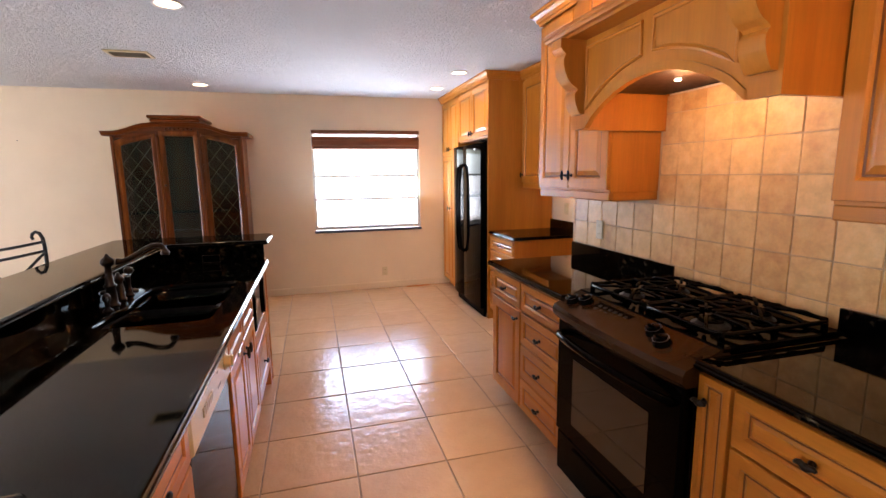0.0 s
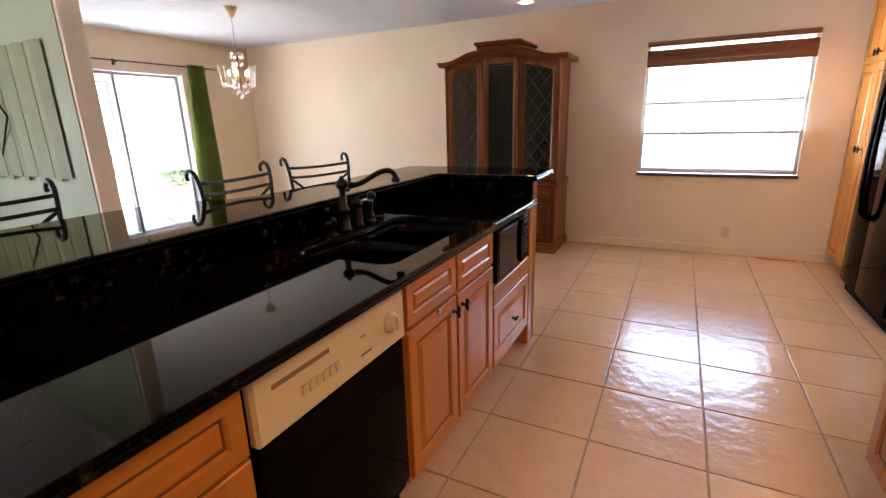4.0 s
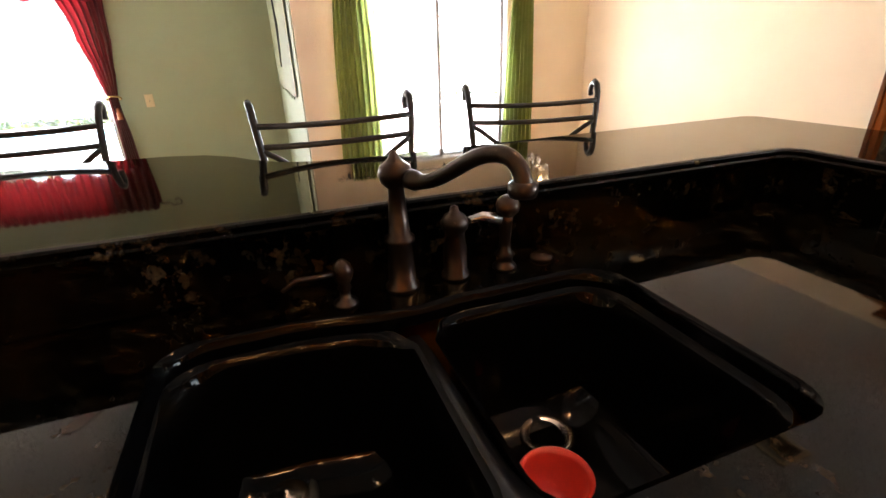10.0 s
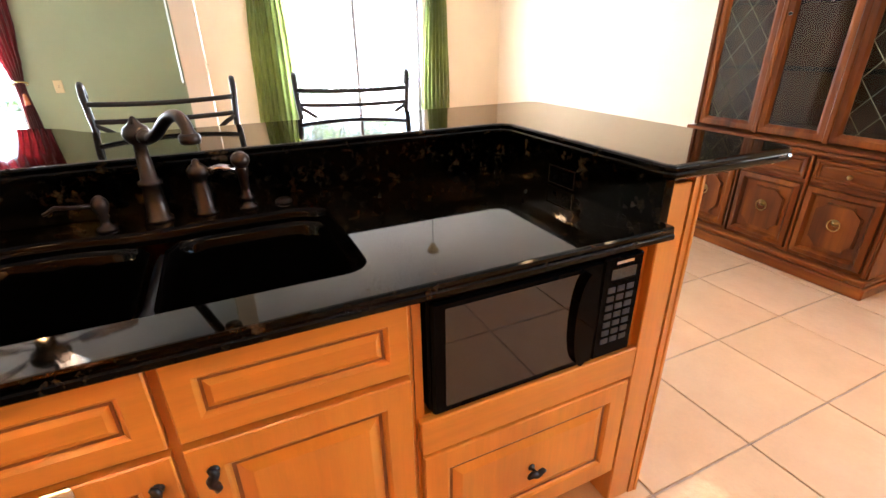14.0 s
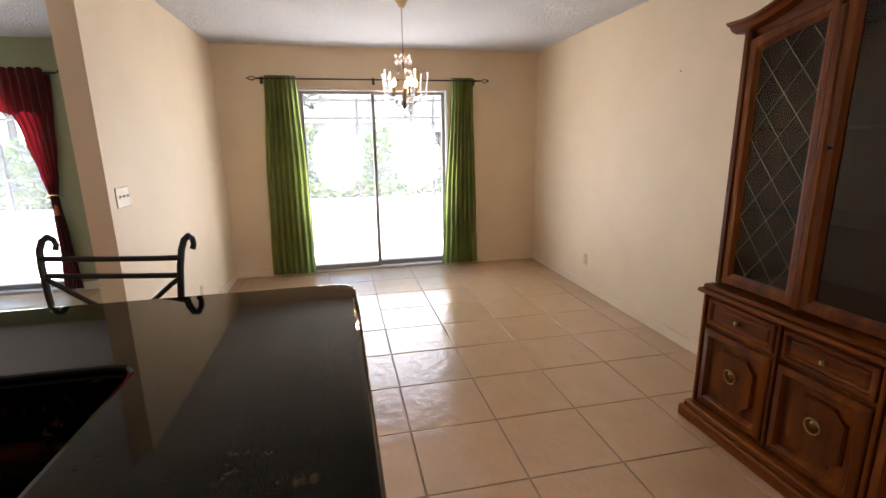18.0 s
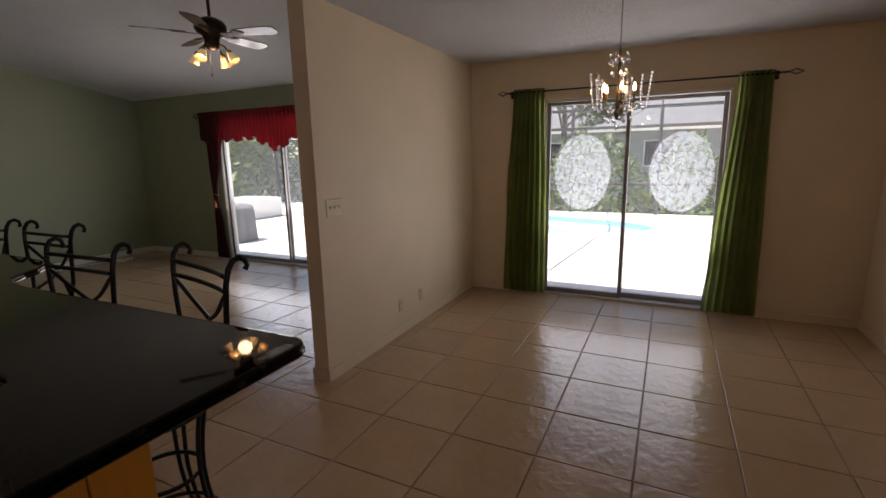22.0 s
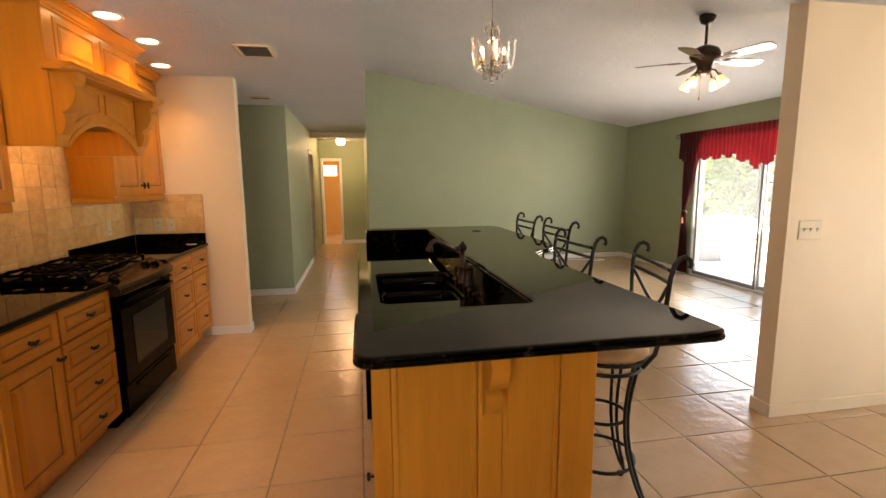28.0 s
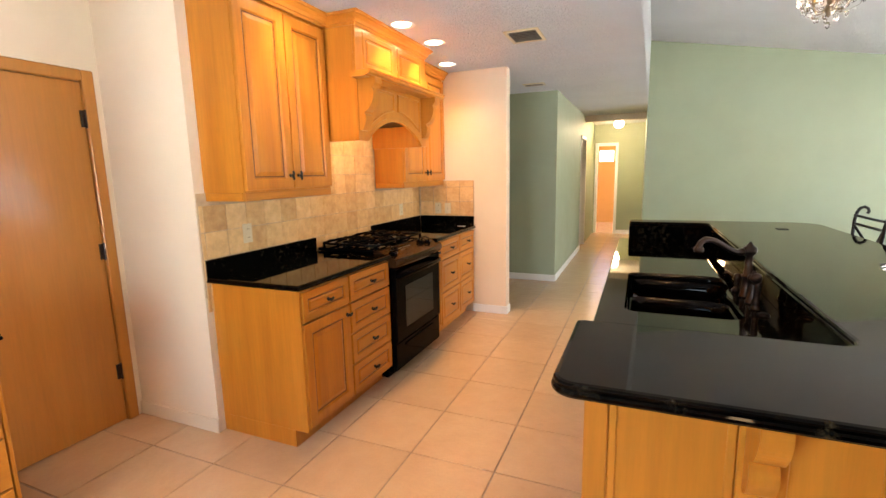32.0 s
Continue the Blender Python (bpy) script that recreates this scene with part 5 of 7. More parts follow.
# arch valance: a plate with an arched cut
N = 16
cy, half, spring, peak = 1.475, 0.405, 1.672, 1.828
low = [(cy + half - 2 * half * k / N, spring + (peak - spring) * math.sin(math.pi * k / N) ** 0.75) for k in range(N + 1)]
outline = [(HY1, 1.672), (HY1, 2.05), (HY0, 2.05), (HY0, 1.672)] + [(y, z) for y, z in reversed(low)]
bm = bmesh.new()
prism(bm, [(-y, z) for y, z in outline][::-1], HM, 0.02)
part("arch_valance", bm, MAPLE, hood, "maple valance with an arched opening")


def arch_field(ya, yb):
    """A thin raised field above one half of the arch."""
    pts = [(yb, 2.015), (ya, 2.015)]
    lower = []
    for k in range(9):
        y = ya + (yb - ya) * k / 8
        s = min(1.0, max(0.0, (cy + half - y) / (2 * half)))
        lower.append((y, spring + 0.075 + (peak - spring) * math.sin(math.pi * s) ** 0.75 if 0 < s < 1 else spring + 0.075))
    bm = bmesh.new()
    prism(bm, [(-y, z) for y, z in pts + lower], facing("-x", (HX + 0.001, 0, 0)), 0.004)
    field = part("arch_field", bm, MAPLE, hood)
    bm = bmesh.new()
    tube(bm, [(HX - 0.002, y, z) for y, z in pts + lower], 0.010, 6, closed=True)
    part("panel_moulding", bm, MAPLE_H, field)


arch_field(1.525, 1.875)
arch_field(1.105, 1.455)
bm = bmesh.new()
for k in range(N):
    (ya, za), (yb, zb) = low[k], low[k + 1]
    vs = [bm.verts.new(p) for p in ((HX - 0.006, ya, za - 0.0), (HX - 0.006, yb, zb - 0.0), (HX - 0.006, yb, zb + 0.03), (HX - 0.006, ya, za + 0.03), (HX + 0.001, ya, za), (HX + 0.001, yb, zb), (HX + 0.001, yb, zb + 0.03), (HX + 0.001, ya, za + 0.03))]
    for q in ((0, 1, 2, 3), (4, 5, 1, 0), (3, 2, 6, 7)):
        bm.faces.new([vs[i] for i in q])
part("arch_trim", bm, MAPLE, hood)
bm = bmesh.new()
prism(bm, [(1.250, 2.050), (1.150, 2.050), (1.140, 2.058), (1.125, 2.060), (1.115, 2.070), (1.115, 2.078), (1.105, 2.086), (1.250, 2.086)], Matrix(((1, 0, 0, 0), (0, 0, -1, HY1 + 0.055), (0, 1, 0, 0), (0, 0, 0, 1))), HY1 - HY0 + 0.145)
part("mantel_shelf", bm, MAPLE_H, hood)
for y in (HY1 - 0.052, HY0 + 0.055):
    cm = Matrix(((-1, 0, 0, HX - 0.0005), (0, 0, 1, y), (0, 1, 0, 1.735), (0, 0, 0, 1)))
    corbel("corbel", cm, 0.318, 0.125, 0.082, hood, label="carved maple corbel")


def crown(parent, pts):
    """Crown moulding along (x, y) points; the wall side lies to the left of the way."""
    prof = [(0.0, H - 0.075), (0.006, H - 0.075), (0.010, H - 0.062), (0.018, H - 0.058), (0.024, H - 0.040), (0.040, H - 0.022), (0.050, H - 0.018), (0.052, H - 0.001), (0.0, H - 0.001)]
    bm = bmesh.new()
    loops, n = [], len(pts)
    for i in range(n):
        p = Vector(pts[i])
        e = (p - Vector(pts[i - 1])).normalized() if i else None
        f = (Vector(pts[i + 1]) - p).normalized() if i < n - 1 else None
        e, f = e or f, f or e
        n1, n2 = Vector((e.y, -e.x)), Vector((f.y, -f.x))
        k = (n1 + n2) / (1 + n1.dot(n2))
        loops.append([bm.verts.new((p.x + k.x * d, p.y + k.y * d, z)) for d, z in prof])
    for a, b in zip(loops, loops[1:]):
        for k in range(len(prof)):
            j = (k + 1) % len(prof)
            bm.faces.new((a[k], a[j], b[j], b[k]))
    bm.faces.new(loops[0])
    bm.faces.new(loops[-1][::-1])
    return part("crown", bm, MAPLE_H, parent)


crown(hood, [(1.47, HY1 + 0.001), (HX - 0.001, HY1 + 0.001), (HX - 0.001, HY0 - 0.001), (1.47, HY0 - 0.001)])
part("hood_liner", boxes((HX + 0.022, XR - 0.03, HY0 + 0.022, HY1 - 0.022, 1.845, 1.859)), plain("brown_hood_liner", (0.035, 0.014, 0.008), 0.55, scale=14), hood, "dark metal hood liner")
bm = bmesh.new()
lathe(bm, [(0.012, 0.0), (0.014, -0.003), (0.011, -0.007), (0.0, -0.009)], (1.50, 1.62, 1.845), 16)
part("hood_bulb", bm, WARMGLOW, hood, "glowing hood lamp", smooth=True)
lamp = new("hood_lamp", bpy.data.lights.new("hood_lamp", "POINT"))
lamp.data.energy, lamp.data.color, lamp.data.shadow_soft_size = 0.62, (1.0, 0.56, 0.22), 0.02
lamp.location = (1.46, 1.53, 1.76)

# wall cabinets
XU = 1.475


def wall_cabinet(y0, y1, xu, back, z0, label, doors=2, rail_h=0.045):
    m = facing("-x", (xu, 0, 0))
    c = thing("wall_cabinet", ((xu + back) / 2, (y0 + y1) / 2, z0), label, "cabinet", "kitchen wall cabinets")
    part("body", boxes((xu + 0.001, back, y0, y1, z0 + rail_h, H - 0.003)), MAPLE, c)
    part("light_rail", boxes((xu - 0.004, xu + 0.016, y0 + 0.001, y1 - 0.001, z0, z0 + rail_h), (xu + 0.016, back, y0 + 0.001, y0 + 0.017, z0, z0 + rail_h), (xu + 0.016, back, y1 - 0.017, y1 - 0.001, z0, z0 + rail_h), bevel=0.004), MAPLE_H, c)
    w = (y1 - y0) / doors
    for k in range(doors):
        a, b = y0 + k * w + 0.004, y0 + (k + 1) * w - 0.004
        d = fr(c, "door", m, a, b, z0 + rail_h + 0.012, H - 0.09, 0.062)
        ky = (b - 0.03 if k == 0 else a + 0.03) if doors == 2 else b - 0.03
        knob(d, m, -ky, z0 + rail_h + 0.085)
    return c


c = wall_cabinet(2.003, 2.738, XU, XR - 0.002, 1.330, "honey maple wall cabinet with two raised panel doors")
crown(c, [(XR, 2.739), (XU - 0.021, 2.739), (XU - 0.021, 2.003)])
c = wall_cabinet(0.073, 0.962, XU, XR - 0.002, 1.330, "honey maple wall cabinet with two doors beside the hood")
crown(c, [(XU - 0.021, 0.962), (XU - 0.021, 0.073)])

# desk corner by the fridge
DX = 1.75
DM = facing("-x", (DX, 0, 0))
c = cabinet("desk_cabinet", (2.05, 3.99, 0), "honey maple cabinet with drawers beside the fridge", "kitchen base cabinets")
part("body", boxes((DX + 0.001, XD - 0.002, 3.735, 4.296, 0.10, 0.884), (DX + 0.07, XD - 0.002, 3.735, 4.296, 0, 0.10)), MAPLE, c)
part("end_panel", boxes((DX - 0.012, XD - 0.002, 3.720, 3.734, 0.0, 0.884), bevel=0.002), MAPLE, c)
for a, b in ((0.735, 0.868), (0.52, 0.725), (0.315, 0.51), (0.115, 0.305)):
    d = fr(c, "drawer", DM, 3.742, 4.29, a, b, 0.045, drawer_prof, MAPLE_H)
    knob_h(d, DM, -4.02, (a + b) / 2)
th = thing("worktop", (2.05, 3.99, ZC), "short black granite worktop beside the fridge", "worktop", "range side worktops")
bm = bmesh.new()
slab(bm, [(DX - 0.035, 4.297), (DX - 0.035, 3.70), (XD - 0.003, 3.70), (XD - 0.003, 4.297)], ZC - 0.031, ZC, 0.011)
part("slab", bm, GRANITE, th)
part("upstand", boxes((XD - 0.024, XD - 0.003, 3.702, 4.295, ZC + 0.0005, 1.010), bevel=0.002), GRANITE, th)
c = wall_cabinet(3.72, 4.296, 2.085, XD - 0.002, 1.330, "single door honey maple wall cabinet beside the fridge", doors=1)
crown(c, [(2.064, 4.296), (2.064, 3.719), (XD, 3.719)])
# lamp added without a fixture for the warm glow above this worktop
lamp = area("under_cabinet_glow", (2.25, 3.83, 1.371), (2.25, 3.95, 0.5), 0.30, 0.05, 0.11, (1.0, 0.58, 0.24))

# fridge housing
fh = thing("fridge_housing", (2.05, 4.85, 0), "tall honey maple housing with doors above the fridge", "cabinet")
part("side_panel", boxes((1.712, XD - 0.002, 4.30, 4.325, 0, H - 0.003), bevel=0.002), MAPLE, fh)
part("divider", boxes((1.712, XD - 0.002, 5.27, 5.295, 0, H - 0.003)), MAPLE, fh)
part("bridge", boxes((1.735, XD - 0.002, 4.326, 5.269, 1.83, H - 0.003)), MAPLE, fh)
FM = facing("-x", (1.734, 0, 0))
for a, b, k in ((4.332, 4.795, 4.76), (4.80, 5.264, 4.835)):
    d = fr(fh, "door", FM, a, b, 1.845, H - 0.09, 0.055)
    knob(d, FM, -k, 1.90)
pt = thing("pantry_cabinet", (2.05, 5.63, 0), "tall honey maple pantry with two pairs of doors", "cabinet")
part("body", boxes((1.735, XD - 0.002, 5.297, YN - 0.002, 0.09, H - 0.003), (1.80, XD - 0.002, 5.297, YN - 0.002, 0, 0.09)), MAPLE, pt)
for a, b, k in ((5.302, 5.634, 5.60), (5.640, 5.973, 5.672)):
    for z0, z1, kz in ((0.11, 1.70, 1.05), (1.71, H - 0.09, 1.78)):
        d = fr(pt, "door", FM, a, b, z0, z1, 0.055)
        knob(d, FM, -k, kz)
crown(fh, [(1.712, 5.296), (1.712, 4.299), (2.03, 4.299)])
crown(pt, [(1.713, YN - 0.001), (1.713, 5.298)])

fg = thing("refrigerator", (2.0, 4.80, 0), "gloss black refrigerator in a maple housing", "refrigerator")
part("case", boxes((1.70, XD - 0.03, 4.345, 5.255, 0.04, 1.785), bevel=0.006), SATINBLACK, fg)
for a, b, hy in ((4.350, 4.885, 4.845), (4.895, 5.250, 4.935)):
    bm = bmesh.new()
    n = 8
    pts = [(1.698, a), (1.698, b)]
    face = [(1.650 - 0.016 * math.sin(math.pi * k / n), b - (b - a) * k / n) for k in range(n + 1)]
    prism(bm, [(1.698, a), (1.698, b)] + face, Matrix.Translation((0, 0, 0.10)), 1.675)
    fd = part("door", bm, GLOSSBLACK, fg, "gloss black curved fridge door")
    bm = bmesh.new()
    tube(bm, [(1.640, hy, 0.62), (1.605, hy, 0.66), (1.590, hy, 0.80), (1.584, hy, 1.10), (1.590, hy, 1.40), (1.605, hy, 1.54), (1.640, hy, 1.58)], 0.015, 10)
    part("handle", bm, SATINBLACK, fd, "bowed black handle", smooth=True)
part("toe_grille", boxes((1.69, 1.72, 4.36, 5.24, 0.0, 0.085), bevel=0.003), SATINBLACK, fg)
part("hinge_cap", boxes((1.66, 1.76, 4.36, 4.42, 1.786, 1.806), bevel=0.004), SATINBLACK, fg)
part("maker_badge", boxes((1.632, 1.640, 4.46, 4.50, 1.715, 1.728)), STEEL, fg)


# ---- wall plates ----
def wall_plate(m, kind, label, w=0.07, h=0.114, mat=None):
    o = m.translation
    th = thing("light_switch" if kind.startswith("switch") else "wall_outlet", o, label, "light switch" if kind.startswith("switch") else "outlet")
    mat = mat or OFFWHITE
    bm = bmesh.new()
    rings_on(bm, m, -w / 2, w / 2, -h / 2, h / 2, [(0, 0.0), (0, 0.002), (0.003, 0.005), (0.006, 0.0055)])
    part("plate", bm, mat, th)
    if kind == "outlet":
        for v in (-0.026, 0.026):
            bm = bmesh.new()
            rings_on(bm, m, -0.016, 0.016, v - 0.014, v + 0.014, [(0, 0.005), (0, 0.007), (0.003, 0.008)])
            s = part("socket", bm, mat, th)
            for u in (-0.006, 0.006):
                bm = bmesh.new()
                rings_on(bm, m, u - 0.0012, u + 0.0012, v - 0.004, v + 0.006, [(0, 0.0075), (0, 0.0084)])
                part("slot", bm, SATINBLACK, s)
    else:
        n = int(kind[-1])
        for k in range(n):
            u = (k - (n - 1) / 2) * 0.046
            bm = bmesh.new()
            rings_on(bm, m, u - 0.005, u + 0.005, -0.012, 0.012, [(0, 0.0055), (0, 0.0065)])
            part("slot", bm, plain("switch_slot", (0.4, 0.33, 0.22), 0.5) if "switch_slot" not in bpy.data.materials else bpy.data.materials["switch_slot"], th)
            bm = bmesh.new()
            rings_on(bm, m, u - 0.0035, u + 0.0035, 0.0, 0.010, [(0, 0.006), (0, 0.014), (0.001, 0.016)])
            part("toggle", bm, mat, th)
    return th


wall_plate(facing("-y", (0.905, YN, 0.225)), "outlet", "ivory outlet low on the window wall")
wall_plate(facing("-y", (-4.04, YN, 0.30)), "outlet", "ivory outlet low on the dining wall")
wall_plate(facing("+y", (-3.72, YP1, 0.255)), "outlet", "ivory outlet low on the wall end")
wall_plate(facing("+y", (-4.07, YP1, 0.255)), "outlet", "ivory outlet low on the dining wall")
wall_plate(facing("+y", (-2.925, YP1, 1.170)), "switch3", "ivory triple light switch at the wall end", w=0.163)
wall_plate(facing("+x", (XW, 1.18, 0.94)), "switch1", "ivory light switch on the green wall")
wall_plate(facing("+x", (XW, 1.194, 0.23)), "outlet", "ivory outlet low on the green wall")
wall_plate(facing("+x", (XW, 5.22, 0.30)), "outlet", "ivory outlet beside the curtain")
wall_plate(facing("-x", (XR - 0.016, 2.477, 1.123)), "outlet", "ivory outlet on the tiled backsplash")
wall_plate(facing("-x", (XR - 0.016, 0.515, 1.106)), "outlet", "ivory outlet on the tiled backsplash")
wall_plate(facing("+y", (1.535, 0.086, 1.090)), "outlet", "ivory outlet on the tiled backsplash")
wall_plate(facing("+y", (1.425, 0.086, 1.090)), "switch1", "ivory switch on the tiled backsplash")
wall_plate(facing("-x", (XD, 4.02, 1.13)), "outlet", "ivory outlet above the short worktop")

# ---- china cabinet ----
DULLBRASS = plain("dull_brass_wire", (0.13, 0.10, 0.05), 0.5, 0.45, scale=25, vary=0.2, bumpy=0)
china = thing("china_cabinet", (-1.273, 5.67, 0), "dark cherry china cabinet with lattice glass doors", "china cabinet")
CY = 5.435
CM = facing("-y", (0, CY, 0))
bm = boxes((-1.928, -0.630, 5.365, 5.972, 0.0, 0.065), (-1.910, -0.643, 5.382, 5.972, 0.065, 0.098), bevel=0.008)
part("plinth", bm, WALNUT_H, china)
part("lower_case", boxes((-1.893, -0.657, CY, 5.972, 0.098, 0.690), bevel=0.003), WALNUT, china)
bm = boxes((-1.924, -0.633, 5.400, 5.972, 0.690, 0.712), (-1.905, -0.648, 5.418, 5.972, 0.712, 0.736), bevel=0.007)
part("waist_moulding", bm, WALNUT_H, china)
COLS = ((-1.865, -1.477), (-1.461, -1.082), (-1.066, -0.686))
for a, b in COLS:
    bm = bmesh.new()
    rings_on(bm, CM, a + 0.012, b - 0.012, 0.545, 0.672, [(0, 0), (0, 0.016), (0.004, 0.020), (0.016, 0.020), (0.020, 0.012), (0.030, 0.008), (0.036, 0.013), (0.040, 0.014)])
    d = part("drawer", bm, WALNUT_H, china)
    bm = bmesh.new()
    lathe(bm, [(0.008, 0), (0.006, 0.006), (0.012, 0.014), (0.013, 0.020), (0.008, 0.026), (0, 0.027)], m=CM @ Matrix.Translation(((a + b) / 2, 0.608, 0.013)), n=14)
    part("knob", bm, BRASS, d, "brass knob", smooth=True)
    bm = bmesh.new()
    rings_on(bm, CM, a + 0.010, b - 0.010, 0.125, 0.520, [(0, 0), (0, 0.018), (0.004, 0.023), (0.030, 0.027), (0.037, 0.018), (0.046, 0.004), (0.050, 0.004)])
    d = part("door", bm, WALNUT, china)
    u0, u1, v0, v1, k = a + 0.078, b - 0.078, 0.195, 0.450, 0.045
    octo = [(u0 + k, v0), (u1 - k, v0), (u1 - k * 0.9, v0 + k * 0.55), (u1, v0 + k), (u1, v1 - k), (u1 - k * 0.9, v1 - k * 0.55), (u1 - k, v1), (u0 + k, v1), (u0 + k * 0.9, v1 - k * 0.55), (u0, v1 - k), (u0, v0 + k), (u0 + k * 0.9, v0 + k * 0.55)]
    bm = bmesh.new()
    prism(bm, octo, CM @ Matrix.Translation((0, 0, 0.004)), 0.014)
    bmesh.ops.bevel(bm, geom=[e for e in bm.edges if abs((e.verts[0].co - e.verts[1].co).y) < 1e-5 and min(v.co.y for v in e.verts) < CY - 0.016], offset=0.006, segments=2, affect="EDGES")
    part("raised_field", bm, WALNUT, d, "lighter octagonal raised field")
    bm = bmesh.new()
    cu, cv = (a + b) / 2, 0.352
    m = CM @ Matrix.Translation((cu, cv, 0.017))
    lathe(bm, [(0.020, 0), (0.018, 0.004), (0.008, 0.008), (0.006, 0.014), (0, 0.015)], m=m, n=14)
    tube(bm, [m @ Vector((0.030 * math.cos(q * math.tau / 20), -0.012 + 0.032 * math.sin(q * math.tau / 20), 0.010)) for q in range(20)], 0.0035, 6, True)
    part("ring_pull", bm, BRASS, d, "antique brass ring pull", smooth=True)
for x in (-1.879, -1.469, -1.074, -0.672):
    part("pilaster", boxes((x - 0.008, x + 0.008, CY - 0.024, CY - 0.001, 0.105, 0.685), bevel=0.004), WALNUT, china)
# upper case
UY = 5.500
part("back_board", boxes((-1.860, -0.691, 5.955, 5.970, 0.738, 1.945)), WALNUT, china)
for x in (-1.865, -0.686):
    part("side_board", boxes((x - 0.012, x + 0.012, UY + 0.03, 5.954, 0.738, 1.950)), WALNUT, china)
part("floor_board", boxes((-1.851, -0.701, UY + 0.03, 5.954, 0.738, 0.752)), WALNUT_H, china)
part("roof_board", boxes((-1.851, -0.701, UY + 0.03, 5.954, 1.925, 1.945)), WALNUT_H, china)
for z in (1.10, 1.47):
    part("glass_shelf", boxes((-1.849, -0.703, UY + 0.08, 5.950, z, z + 0.008)), DARKPANE, china)
UM2 = facing("-y", (0, UY, 0))
ARCH = {0: lambda s: 1.860 + 0.075 * s ** 0.8, 1: lambda s: 1.960, 2: lambda s: 1.860 + 0.075 * (1 - s) ** 0.8}
for i, (a, b) in enumerate(COLS):
    top_of = ARCH[i]
    n = 10
    outer = [(a + 0.004, 0.748), (b - 0.004, 0.748)] + [(b - 0.004 - (b - a - 0.008) * q / n, top_of(1 - q / n)) for q in range(n + 1)]
    r = 0.055
    inner = [(a + r, 0.748 + r), (b - r, 0.748 + r)] + [(b - r - (b - a - 2 * r) * q / n, top_of(1 - q / n) - r) for q in range(n + 1)]
    bm = bmesh.new()
    prof = ((0.0, outer), (0.020, outer), (0.024, [(u * 0.86 + (i2u) * 0.14, v * 0.86 + i2v * 0.14) for (u, v), (i2u, i2v) in zip(outer, inner)]), (0.022, [(u * 0.35 + iu * 0.65, v * 0.35 + iv * 0.65) for (u, v), (iu, iv) in zip(outer, inner)]), (0.010, inner), (0.0, inner))
    loops = [[bm.verts.new(UM2 @ Vector((u, v, w))) for u, v in pts] for w, pts in prof]
    for p, q in zip(loops, loops[1:] + loops[:1]):
        for k in range(len(p)):
            j = (k + 1) % len(p)
            bm.faces.new((p[k], p[j], q[j], q[k]))
    d = part("glass_door", bm, WALNUT, china, "glazed cherry door")
    bm = bmesh.new()
    prism(bm, inner, UM2 @ Matrix.Translation((0, 0, 0.003)), 0.003)
    g = part("pane", bm, DARKPANE, d, "smoky glass pane")
    g.visible_shadow = False
    if i != 1:
        step = 0.132
        for sgn in (1, -1):
            for q in range(-8, 26):
                pts = []
                for t in range(61):
                    u = a + r + (b - a - 2 * r) * t / 60
                    v = 0.728 + q * step * 1.35 + sgn * (u - (a + r)) * 1.30
                    if 0.748 + r <= v <= top_of((u - a) / (b - a)) - r:
                        pts.append((u, v))
                if len(pts) > 3:
                    bm = bmesh.new()
                    (ua, va), (ub, vb) = pts[0], pts[-1]
                    tube(bm, [UM2 @ Vector((ua, va, 0.009)), UM2 @ Vector((ub, vb, 0.009))], 0.0023, 5)
                    part("lattice_wire", bm, DULLBRASS, d)
    else:
        bm = bmesh.new()
        lathe(bm, [(0.007, 0), (0.005, 0.006), (0.010, 0.014), (0.006, 0.022), (0, 0.023)], m=UM2 @ Matrix.Translation((a + 0.03, 1.40, 0.022)), n=12)
        part("knob", bm, PEWTER, d, smooth=True)
for x in (-1.877, -1.469, -1.074, -0.674):
    part("upper_pilaster", boxes((x - 0.016, x + 0.016, UY - 0.030, UY + 0.028, 0.740, 1.905), bevel=0.006), WALNUT, china)


def cornice_top(x):
    s = (x + 1.30) / 0.68
    return 2.040 if abs(s) < 0.33 else 1.950 + 0.085 * (0.5 + 0.5 * math.cos(math.pi * min(1, (abs(s) - 0.33) / 0.52)))


n = 32
xs = [-1.965 + 1.37 * k / n for k in range(n + 1)]
bm = bmesh.new()
prism(bm, [(-1.888, 1.885), (-0.662, 1.885)] + [(x, cornice_top(x) - 0.035) for x in reversed(xs) if -1.93 <= x <= -0.662], facing("-y", (0, UY + 0.03, 0)), 0.028)
bmesh.ops.recalc_face_normals(bm, faces=bm.faces)
part("frieze", bm, WALNUT_H, china)
bm = bmesh.new()
loops = []
for x in xs:
    z = cornice_top(x)
    loops.append([bm.verts.new((x, y, z + dz)) for y, dz in ((5.972, -0.035), (UY - 0.005, -0.045), (UY - 0.030, -0.035), (UY - 0.045, -0.018), (UY - 0.062, -0.010), (UY - 0.066, 0.0), (5.972, 0.0))])
for p, q in zip(loops, loops[1:]):
    for k in range(7):
        j = (k + 1) % 7
        bm.faces.new((p[k], p[j], q[j], q[k]))
bm.faces.new(loops[0])
bm.faces.new(loops[-1][::-1])
part("cornice", bm, WALNUT_H, china, "curved cherry cornice")
bm = boxes((-1.507, -1.047, UY - 0.085, 5.972, 2.043, 2.075), (-1.527, -1.027, UY - 0.105, 5.972, 2.075, 2.107), bevel=0.010)
part("crest_block", bm, WALNUT_H, china)
bm = bmesh.new()
